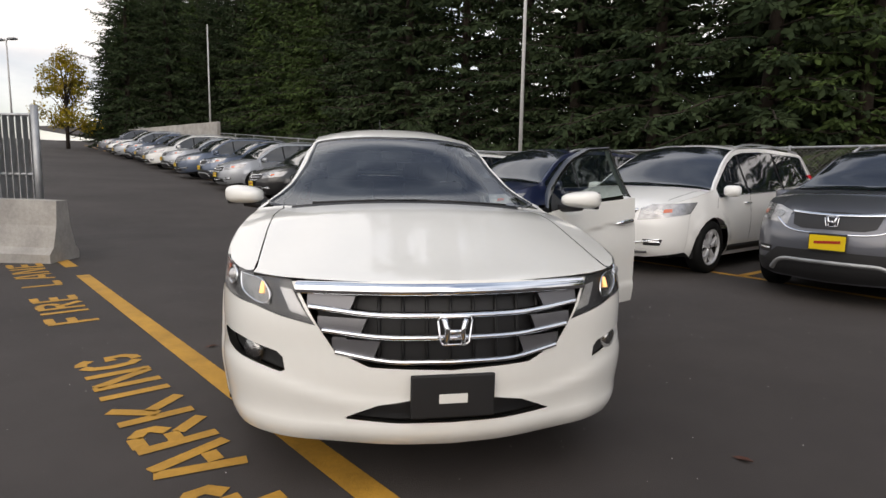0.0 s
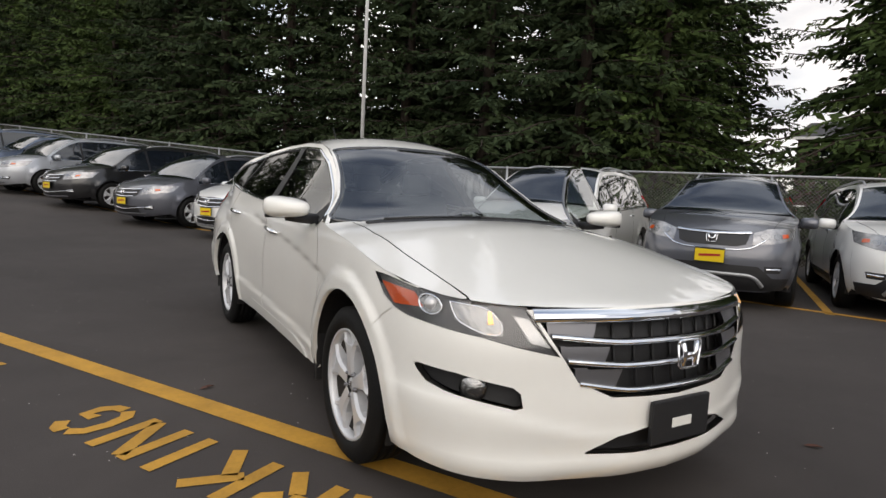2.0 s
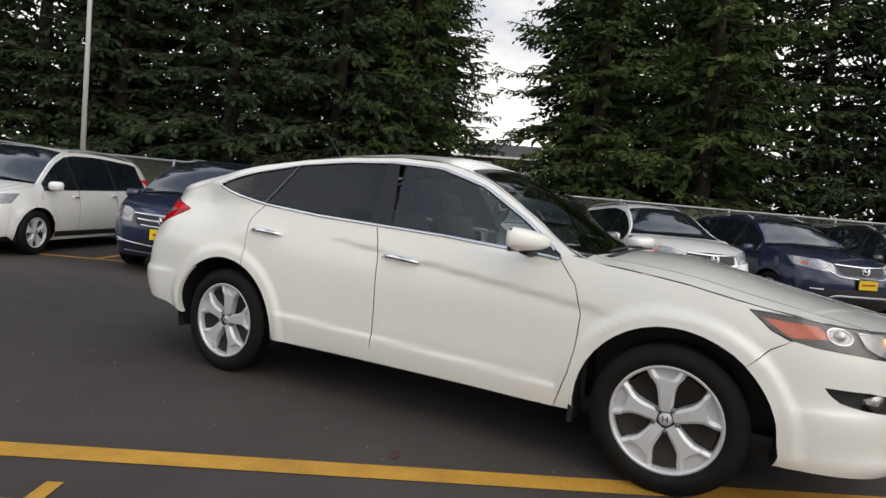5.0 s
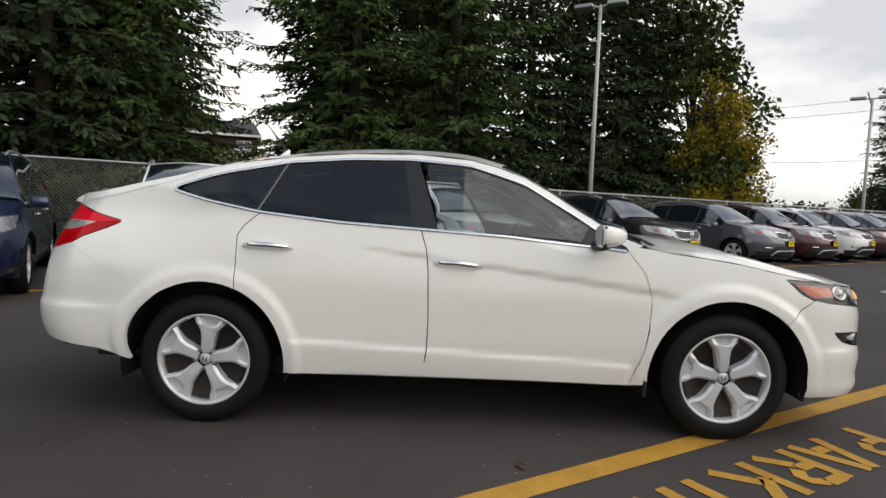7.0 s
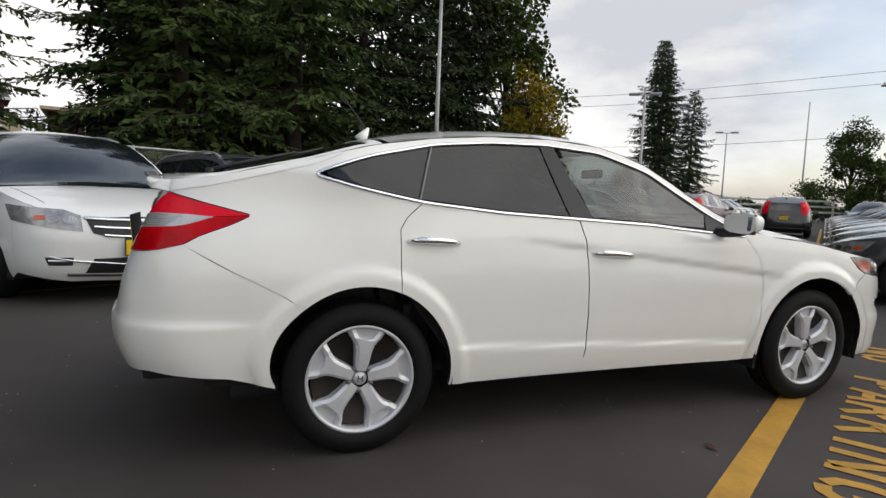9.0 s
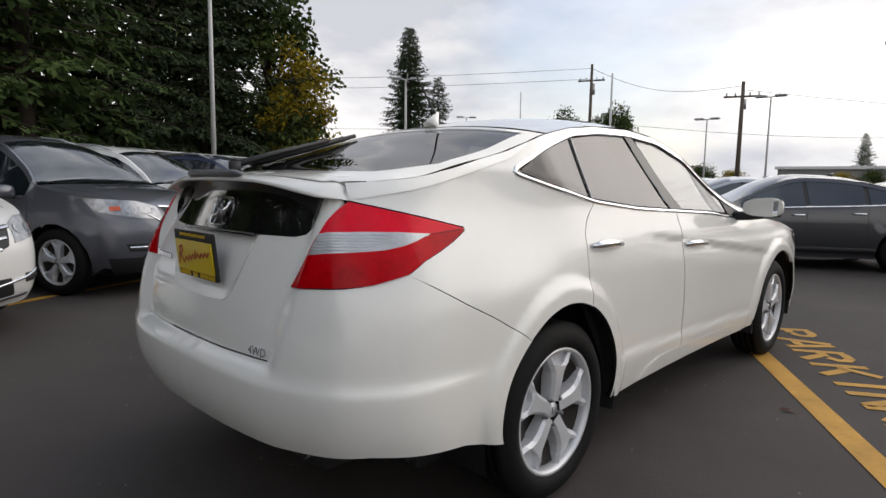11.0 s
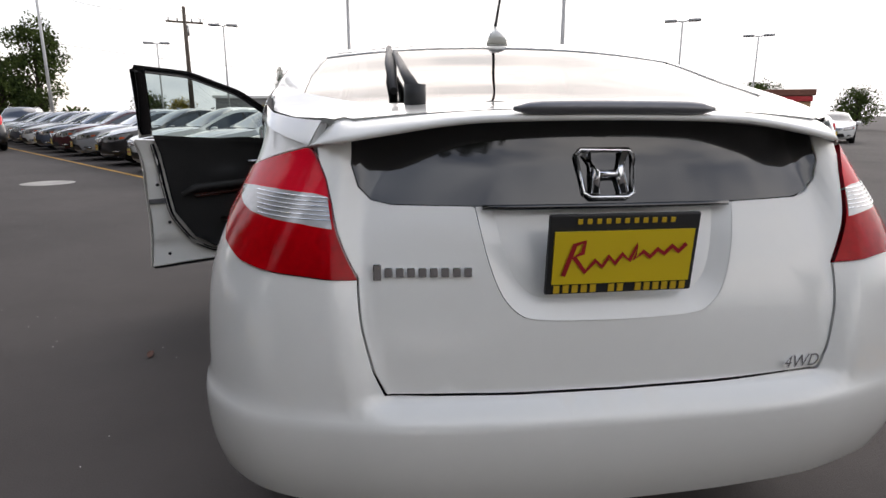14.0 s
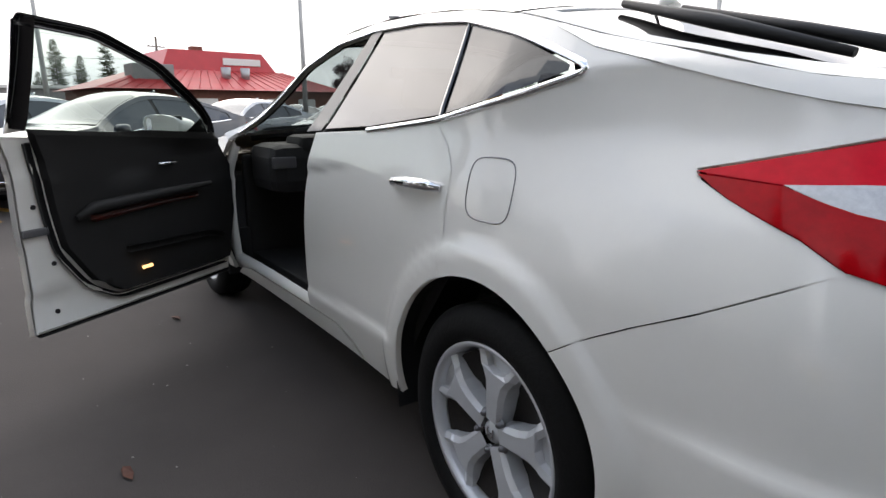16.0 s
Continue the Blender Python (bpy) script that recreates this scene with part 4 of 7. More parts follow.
def spoiler():
    """The lip at the tail of the hatch: a rounded edge, its ends drooping into the quarters."""
    ys, rows = np.linspace(-0.695, 0.695, 71), []
    e = np.abs(ys)
    ec = np.minimum(e, 0.56)
    x, droop, fat = lip_x(ec), 0.012 + 0.030 * step(ec, 0.25, 0.69), 1 - 0.5 * step(ec, 0.40, 0.69)
    corner = np.array(HB.wrap(HB.at_rear(-0.750), 1.152, 0.003))
    ends = np.stack([np.full(len(ys), corner[0]), np.sign(ys) * abs(corner[1]), np.full(len(ys), corner[2])], 1)
    blend = np.clip((e - 0.56) / 0.135, 0, 1)[:, None]
    for dx, dz, w in ((0.21, -0.004, 0.0), (0.14, 0.001, 0.0), (0.075, 0.001, 0.05), (0.050, 0.001, 0.25), (0.025, 0.003, 0.6), (0.008, 0.001, 0.9), (0.0, -0.005, 1.0), (0.003, -0.011, 1.0), (0.015, -0.013, 1.0), (0.06, -0.012, 0.95), (0.12, -0.012, 0.8)):
        r = HB.top(x + dx, np.sign(ys) * ec, 0.0)
        r[:, 2] += np.where(dz < 0, dz * fat, dz) - droop * w
        rows.append(r * (1 - blend) + ends * blend)
    m, k = len(ys), len(rows)
    return [tuple(p) for r in rows for p in r], [], [(a * m + i, a * m + i + 1, (a + 1) * m + i + 1, (a + 1) * m + i) for a in range(k - 1) for i in range(m - 1)]


skin("spoiler", spoiler(), M["pearl"], hero, "smooth white spoiler lip")
part("brake_lamp", tube([Vector((float(lip_x(abs(y))) + 0.006, y, float(HB.top(lip_x(abs(y)), y)[2]) + 0.001)) for y in np.linspace(-0.215, 0.215, 15)], [0.004, 0.012] + [0.0145] * 11 + [0.012, 0.004], 10), M["greymetal"], hero, "smoked high brake lamp")

# tailgate below the spoiler, with its dark glass band and plate recess
ry = lambda y, z: (HB.at_rear(y), z)
DARK = [(0.655, 1.175), (0.640, 1.115), (0.600, 1.070), (0.555, 1.043), (0.50, 1.034), (0.31, 1.031)]
dark = [ry(-y, z) for y, z in DARK] + [ry(0, 1.028)] + [ry(y, z) for y, z in DARK[::-1]] + [ry(0.3, 1.20), ry(0, 1.205), ry(-0.3, 1.20)]
def round_off(p, n=3):
    """Cuts the corners of an open line, n times over."""
    for _ in range(n):
        q = [p[0]]
        for a, b in zip(p, p[1:]):
            q += [(0.75 * a[0] + 0.25 * b[0], 0.75 * a[1] + 0.25 * b[1]), (0.25 * a[0] + 0.75 * b[0], 0.25 * a[1] + 0.75 * b[1])]
        p = q + [p[-1]]
    return p


rec = [ry(-0.305, 1.029), ry(-0.26, 0.88), ry(-0.22, 0.822), ry(-0.17, 0.80), ry(0.17, 0.80), ry(0.22, 0.822), ry(0.26, 0.88), ry(0.305, 1.029)]
rec = round_off(rec)
notch = [ry(-y, z) for y, z in DARK] + rec[1:-1] + [ry(y, z) for y, z in DARK[::-1]]
GATE = [(0.742, 1.150)] + LAMP_IN + [(0.53, 0.80), (0.505, 0.71), (0.482, 0.662), (0.22, 0.657)]
gate = [ry(-y + 0.002, z) for y, z in GATE] + [ry(0, 0.656)] + [ry(y - 0.002, z) for y, z in GATE[::-1]] + notch[::-1]
skin("tailgate", HB.patch("wrap", gate, off=-0.002, gap=0.0015, lip=0.025, grid=0.024), M["pearl"], hero)
skin("tailgate_window", HB.patch("wrap", dark, off=-0.006, grid=0.05), M["gloss"], hero, "dark glass band across the tailgate")
inner = [ry(-0.265, 1.028), ry(-0.225, 0.895), ry(-0.19, 0.855), ry(-0.15, 0.84), ry(0.15, 0.84), ry(0.19, 0.855), ry(0.225, 0.895), ry(0.265, 1.028)]
inner = round_off(inner)
skin("plate_recess", HB.patch("wrap", inner, off=-0.022, grid=0.05), M["pearl"], hero)
dd = ([], [], [])
n_ = 90
lo_, li_ = np.array(rec), np.array(inner)
kk_ = range(len(rec))
tt_ = np.linspace(0, len(rec) - 1, n_)
po = np.stack([np.interp(tt_, kk_, lo_[:, 0]), np.interp(tt_, kk_, lo_[:, 1])], 1)
pi_ = np.stack([np.interp(tt_, kk_, li_[:, 0]), np.interp(tt_, kk_, li_[:, 1])], 1)
dd[0].extend(map(tuple, HB.wrap(po[:, 0], po[:, 1], -0.003)))
dd[0].extend(map(tuple, HB.wrap(pi_[:, 0], pi_[:, 1], -0.022)))
dd[2].extend((k, k + 1, n_ + k + 1, n_ + k) for k in range(n_ - 1))
skin("recess_wall", dd, M["pearl"], hero)
part("garnish_lip", tube([Vector(HB.wrap(HB.at_rear(y), 1.028, 0.002)) for y in np.linspace(-0.29, 0.29, 11)], 0.006, 8), M["gloss"], hero, "black lip with the plate lamps")
em_p, em_u = Vector(HB.wrap(0.0001, 1.092, -0.003)), Vector(HB.wrap(0.0001, 1.13)) - Vector(HB.wrap(0.0001, 1.05))
emblem(hero, look(em_p, em_p + Vector((1, 0, -em_u.x / em_u.z))), 0.13)
dealer_plate(hero, look((-2.392, 0.0, 0.942), (-1.0, 0, 0.94 + 0.14)) @ pose(0, 0, 0), 0.315)
for k in range(9):
    y = 0.505 - k * 0.0235
    part("name_bar", box(Vector(HB.wrap(HB.at_rear(y), 0.905, 0.004)), (0.006, 0.017, 0.034 if k == 0 else 0.02), 0, 0.002), M["chrome"], hero, "chrome lettering as plain bars")
txt = bpy.data.curves.new("badge", "FONT")
txt.body, txt.size, txt.extrude, txt.shear, txt.align_x = "4WD", 0.040, 0.002, 0.2, "CENTER"
tmp = new("badge", txt)
badge_me = bpy.data.meshes.new_from_object(tmp.evaluated_get(bpy.context.evaluated_depsgraph_get()))
bpy.data.objects.remove(tmp)
badge_me.materials.clear()
badge_me.transform(look(Vector(HB.wrap(HB.at_rear(-0.43), 0.672, 0.006)), Vector(HB.wrap(HB.at_rear(-0.43), 0.672, -1.0))))
part("badge", badge_me, M["chrome"], hero, "chrome four-wheel-drive badge")
# rear bumper
rb = []
for side in (-1, 1):
    rb.append(flank([(x, z - 0.0008) for x, z in LAMP_LOW[-1:] + CORNER_SEAM], side) + [(HB.at(x, side), z) for x, z in arc(-1.4, 128, 180)])
def neg(p):
    return (p[0] - 2 * HB.L if p[0] > HB.L else p[0], p[1])
left = [neg(p) for p in rb[1]]
rear_low = [ry(-0.80, 0.425), ry(-0.5, 0.402), ry(0, 0.396), ry(0.5, 0.402), ry(0.80, 0.425)]
half_top = [(0.785, 0.912), (0.745, 0.905), (0.655, 0.899), (0.545, 0.890), (0.530, 0.80), (0.505, 0.71), (0.483, 0.6605), (0.22, 0.6555)]
rear_top = [ry(y, z) for y, z in half_top] + [ry(0, 0.6545)] + [ry(-y, z) for y, z in half_top[::-1]]
rbp = rear_top + rb[0] + [(HB.at(-1.83, -1), 0.345), (HB.at(-2.0, -1), 0.395)] + rear_low + [neg((HB.at(-2.0, 1), 0.395)), neg((HB.at(-1.83, 1), 0.345))] + left[::-1]
skin("rear_bumper", HB.patch("wrap", rbp, gap=0.001, lip=0.03, grid=0.024), M["pearl"], hero)
part("rear_valance", box((-2.08, 0, 0.375), (0.46, 1.30, 0.09), 0, 0.042), M["trim"], hero, "black rear valance")
for sd in (-1, 1):
    part("exhaust_tip", tube([(-2.12, sd * 0.555, 0.375), (-2.325, sd * 0.565, 0.392)], [0.028, 0.030], 20), M["chrome"], hero, "chrome exhaust tip")
    part("exhaust_bore", tube([(-2.27, sd * 0.562, 0.388), (-2.327, sd * 0.565, 0.392)], 0.0285, 16), M["trim"], hero)
# rear wiper, hinge caps, aerial
wp = [Vector(HB.top(-2.05, 0.385, 0.03)), Vector(HB.top(-1.85, 0.395, 0.04)), Vector(HB.top(-1.55, 0.40, 0.035))]
part("rear_wiper_arm", tube(wp, [0.017, 0.013, 0.009], 8), M["trim"], hero, "black rear wiper arm")
part("rear_wiper_pivot", tube([Vector(HB.top(-2.05, 0.385, -0.01)), Vector(HB.top(-2.05, 0.385, 0.045))], 0.026, 16), M["trim"], hero)
part("rear_wiper_blade", tube([Vector(HB.top(-1.95, 0.43, 0.016)), Vector(HB.top(-1.65, 0.42, 0.024)), Vector(HB.top(-1.38, 0.41, 0.016))], [0.010, 0.018, 0.010], 8), M["trim"], hero, "black wiper blade")
fin = bmesh.new()
add_tube(fin, [Vector(HB.top(-1.235, 0, 0.0)), Vector(HB.top(-1.215, 0, 0.028)), Vector(HB.top(-1.19, 0, 0.062))], [0.040, 0.026, 0.008], 12)
part("aerial_base", fin, M["pearl"], hero, "white aerial base")
part("aerial", tube([Vector(HB.top(-1.20, 0, 0.05)), Vector(HB.top(-1.36, 0.0, 0.29))], [0.006, 0.003], 6), M["trim"], hero, "thin black aerial")

# cabin
floor_bm = box((-0.55, 0, 0.33), (3.0, 1.46, 0.04), 0, 0.01)
part("cabin_floor", floor_bm, M["cabin"], hero)
part("bulkhead", box((0.98, 0, 0.62), (0.05, 1.5, 0.6), 0, 0.02), M["cabin"], hero)
part("load_floor", box((-1.72, 0, 0.74), (0.9, 1.25, 0.04), 0, 0.02), M["cabin"], hero)
part("tailgate_lining", box((-2.16, 0, 0.80), (0.04, 1.12, 0.45), 0, 0.02), M["cabin"], hero)
skin("headlining", HB.patch("top", [(0.05, -0.46), (0.1, 0), (0.05, 0.46), (-1.2, 0.5), (-1.22, 0), (-1.2, -0.5)], off=-0.04, grid=0.1), M["lining"], hero, "grey headlining")
for side in (-1, 1):
    inner_poly = [(0.85, 0.36), (0.85, 0.99), (0.2, 1.045), (-0.22, 1.065), (-1.10, 1.12), (-1.25, 1.05), (-1.25, 0.80), (-0.98, 0.45), (-0.95, 0.36)]
    if side > 0:
        inner_poly = [(-0.30, 0.36), (-0.30, 1.06), (-0.7, 1.08), (-1.10, 1.12), (-1.25, 1.05), (-1.25, 0.80), (-0.98, 0.45), (-0.95, 0.36)]
    skin("door_lining", HB.patch("wrap", flank(inner_poly, side), off=-0.075, grid=0.1), M["cabin"], hero, "black door lining")
    skin("side_lining", HB.patch("wrap", flank([(-1.2, 0.78), (-1.2, 1.10), (-1.5, 1.17), (-1.95, 1.02), (-2.0, 0.80)], side), off=-0.05, grid=0.1), M["cabin"], hero)
    skin("pillar_lining", HB.strip("wrap", flank([(0.78, 1.08), (0.6, 1.20), (0.31, 1.372), (0, 1.462), (-0.34, 1.482), (-0.7, 1.47), (-1.01, 1.435)], side), 0.05, -0.03, 0.008), M["lining" if side < 0 else "cabin"], hero)
dash = bmesh.new()
add_box(dash, (0.74, 0, 0.86), (0.42, 1.44, 0.26), 0, 0.07)
add_box(dash, (0.66, 0.36, 0.985), (0.26, 0.40, 0.10), 0, 0.04)
add_box(dash, (0.60, 0, 0.70), (0.30, 0.32, 0.5), 0, 0.06)
part("dashboard", dash, M["cabin"], hero, "black dashboard")
part("centre_console", box((0.05, 0, 0.56), (0.9, 0.22, 0.30), 0, 0.05), M["cabin"], hero)
for y in (0.66, 0.14, -0.14, -0.66):
    part("air_vent", box((0.535, y, 0.90), (0.02, 0.13, 0.06), 0, 0.008), M["greymetal"], hero)
wheel_bm = bmesh.new()
wm = look((0.34, 0.36, 0.93), (0.9, 0.36, 0.72))
add_tube(wheel_bm, [wm @ Vector((0.185 * math.cos(a), 0.185 * math.sin(a), 0)) for a in np.linspace(0, 6.2832, 33)], 0.016, 8, False)
add_tube(wheel_bm, [wm @ Vector((-0.18, 0, 0)), wm @ Vector((0, 0, -0.03)), wm @ Vector((0.18, 0, 0))], [0.018, 0.05, 0.018], 8)
add_tube(wheel_bm, [wm @ Vector((0, 0, -0.03)), wm @ Vector((0, -0.18, 0))], [0.04, 0.018], 8)
part("steering_wheel", wheel_bm, M["leather"], hero, "black leather steering wheel")
def seat(x, y, w):
    bm = bmesh.new()
    add_box(bm, (x + 0.02, y, 0.56), (0.52, w, 0.16), 0, 0.05)
    t = Matrix.Translation((x - 0.27, y, 0.58)) @ Matrix.Rotation(radians(-16), 4, "Y")
    add_box(bm, (0, 0, 0.30), (0.13, w, 0.62), 0, 0.05, t)
    s_ = part("seat", bm, M["leather"], hero, "black leather seat")
    hb = bmesh.new()
    for yy in ((0,) if w < 0.8 else (-0.36, 0.36)):
        add_box(hb, (0, yy, 0.70), (0.09, 0.25, 0.16), 0, 0.04, t)
    part("headrest", hb, M["leather"], s_)
seat(0.05, 0.37, 0.50)
seat(0.05, -0.37, 0.50)
seat(-0.90, 0, 1.22)
part("interior_mirror", box((0.36, 0, 1.36), (0.03, 0.22, 0.06), 0, 0.015), M["trim"], hero)

# front doors: the right one shut, the driver's swung open on its hinge
for side in (-1, 1):
    fl = lambda pts: flank(pts, side)
    door = skin("front_door", HB.patch("wrap", fl(FRONT_DOOR), gap=0.0028, lip=0.035 if side > 0 else 0.02, grid=0.024), M["pearl"], hero, "open driver door" if side > 0 else "")
    gf = [(0.80, 1.036), (0.6, 1.165), (0.31, 1.338), (0.0, 1.436), (-0.26, 1.458), (-0.175, 1.095), (0.2, 1.075)]
    gl = skin("door_window", HB.patch("wrap", fl(gf), off=-0.006, grid=0.07), M["sideglass"], door, "clear door window")
    gl.visible_shadow = False
    frame_w = [(0.83, 1.018), (0.6, 1.178), (0.31, 1.350), (0.0, 1.446), (-0.285, 1.466)]
    skin("window_frame", HB.strip("wrap", fl(frame_w), 0.030 if side < 0 else 0.038, -0.016, 0.010), M["gloss"], door, "black window frame")
    if side > 0:
        skin("window_frame", HB.strip("wrap", fl([(-0.27, 1.47), (-0.235, 1.30), (-0.20, 1.09)]), 0.075, -0.02, 0.012), M["gloss"], door, "black window frame")
    skin("mirror_sail", HB.patch("wrap", fl([(0.84, 1.012), (0.66, 1.128), (0.60, 1.044)]), off=0.002, grid=0.04), M["trim"], door, "black mirror sail")
    hd = bmesh.new()
    hp = [(-0.19, 0.908), (-0.14, 0.915), (-0.06, 0.913), (0.02, 0.905), (0.062, 0.896)]
    add_tube(hd, [Vector(HB.wrap(HB.at(x, side), z, o)) for (x, z), o in zip(hp, (0.0, 0.026, 0.03, 0.028, 0.0))], [0.010, 0.016, 0.016, 0.014, 0.008], 10)
    part("door_handle", hd, M["chrome"], door, "chrome door handle")
    skin("handle_cup", HB.patch("wrap", [(HB.at(-0.06 + 0.05 * math.cos(a), side), 0.911 + 0.028 * math.sin(a)) for a in np.linspace(0, 6.28, 20)[:-1]], off=0.0015, grid=0.03), M["pearl"], door)
    # door mirror
    mb = bmesh.new()
    bmesh.ops.create_uvsphere(mb, u_segments=28, v_segments=16, radius=1)
    for v in mb.verts:
        x, y, z = v.co
        q = Vector((np.sign(x) * abs(x) ** 0.9, np.sign(y) * abs(y) ** 0.75, np.sign(z) * abs(z) ** 0.6))
        q.x = max(q.x, -0.2)
        o = (q.y + 1) / 2
        v.co = Vector((0.690 + q.x * (0.150 - 0.060 * o) - 0.030 * o, side * (0.972 + q.y * 0.115), 1.088 + q.z * (0.050 + 0.012 * o) * (1 - 0.18 * max(q.x, 0)) + 0.006 * o))
    smooth(mb)
    part("mirror_housing", mb, M["pearl"], door, "white mirror housing")
    part("mirror_arm", tube([(0.68, side * 0.80, 1.03), (0.69, side * 0.90, 1.035), (0.69, side * 0.97, 1.05)], [0.030, 0.026, 0.03], 8), M["trim"], door)
    part("mirror_bezel", box((0.672, side * 0.972, 1.088), (0.018, 0.212, 0.110), side * 10, 0.008), M["trim"], door, "black mirror surround")
    part("mirror_glass", box((0.661, side * 0.972, 1.088), (0.008, 0.185, 0.088), side * 10, 0.003), M["chrome"], door, "mirror glass")
    if side > 0:
        trim = [(0.86, 0.37), (0.93, 0.62), (0.92, 0.88), (0.80, 1.02), (0.2, 1.062), (-0.16, 1.082), (-0.12, 0.98), (-0.06, 0.62), (0.05, 0.45), (0.18, 0.375)]
        skin("door_lining", HB.patch("wrap", fl(trim), off=-0.085, lip=-0.05, grid=0.06), M["cabin"], door, "black door lining")
        skin("door_inner_skin", HB.patch("wrap", fl(shrink(np.array(FRONT_DOOR), 0.012).tolist()), off=-0.034, grid=0.06), M["pearl"], door)
        skin("door_seal", HB.strip("wrap", fl([(-0.17, 1.05), (-0.145, 0.95), (-0.09, 0.60), (0.02, 0.43), (0.16, 0.345), (0.86, 0.345)]), 0.022, -0.045, 0.012), M["trim"], door, "black rubber seal")
        skin("door_bottom_seal", HB.strip("wrap", fl([(-0.22, 0.29), (0.87, 0.29)]), 0.02, -0.03, 0.012), M["trim"], door)
        part("armrest", tube([Vector(HB.wrap(HB.at(x, 1), z, -0.115)) for x, z in ((0.72, 0.80), (0.4, 0.79), (0.05, 0.775), (-0.03, 0.74))], [0.012, 0.022, 0.025, 0.014], 8), M["cabin"], door, "padded armrest")
        skin("wood_strip", HB.strip("wrap", fl([(0.66, 0.755), (0.4, 0.745), (0.05, 0.725)]), 0.03, -0.094, 0.008), M["wood"], door, "dark red wood strip")
        skin("door_pocket", HB.strip("wrap", fl([(0.82, 0.50), (0.7, 0.54), (0.45, 0.55), (0.2, 0.56)]), 0.03, -0.10, 0.014), M["cabin"], door, "door pocket rim")
        part("inner_handle", tube([Vector(HB.wrap(HB.at(x, 1), 0.925, -0.105)) for x in (0.50, 0.40)], [0.010, 0.007], 8), M["chrome"], door, "chrome inner handle")
        part("courtesy_lamp", tube([Vector(HB.wrap(HB.at(x, 1), 0.455, -0.092)) for x in (0.32, 0.27)], 0.008, 8), M["bulb"], door, "lit courtesy lamp")
        part("door_latch", box(Vector(HB.wrap(HB.at(-0.16, 1), 0.70, -0.045)), (0.10, 0.018, 0.03), 0, 0.004), M["greymetal"], door)
        for xx, zz in ((-0.15, 0.80), (-0.10, 0.56), (-0.12, 0.36)):
            part("door_grommet", tube([Vector(HB.wrap(HB.at(xx, 1), zz, -0.030)), Vector(HB.wrap(HB.at(xx, 1), zz, -0.038))], 0.010, 12), M["trim"], door)
        hinge = Vector((0.95, 0.855, 0))
        door.matrix_world = Matrix.Translation(hinge) @ Matrix.Rotation(radians(-57), 4, "Z") @ Matrix.Translation(-hinge)
# door jambs on the open side
skin("door_jamb", HB.strip("wrap", flank([(0.93, 0.30), (0.95, 0.6), (0.95, 0.85), (0.86, 1.0)], 1), 0.10, -0.05, 0.012), M["pearl"], hero, "white door jamb")
skin("sill_plate", HB.strip("wrap", flank([(0.92, 0.315), (-0.25, 0.315)], 1), 0.10, -0.05, 0.02), M["pearl"], hero, "white door sill")
skin("b_post", HB.strip("wrap", flank([(-0.25, 0.32), (-0.235, 0.7), (-0.26, 1.06)], 1), 0.10, -0.05, 0.012), M["pearl"], hero)
part("underbody", box((0, 0, 0.27), (3.9, 1.35, 0.10), 0, 0.03), M["trim"], hero, "black underbody")
part("engine_bay_shield", box((1.62, 0, 0.55), (0.95, 1.0, 0.5), 0, 0.05), M["trim"], hero)
skin("fuel_door", HB.strip("wrap", [(HB.at(-1.40 + 0.085 * math.copysign(abs(math.cos(a)) ** 0.5, math.cos(a)), 1), 0.985 + 0.075 * math.copysign(abs(math.sin(a)) ** 0.5, math.sin(a))) for a in np.linspace(0, 6.2832, 40)], 0.0035, 0.0005, 0.0008, grid=0.01), M["greymetal"], hero, "fuel filler flap seam")

# ---- parked cars ----
def mirrored(p):
    return [(x, -y) for x, y in p]


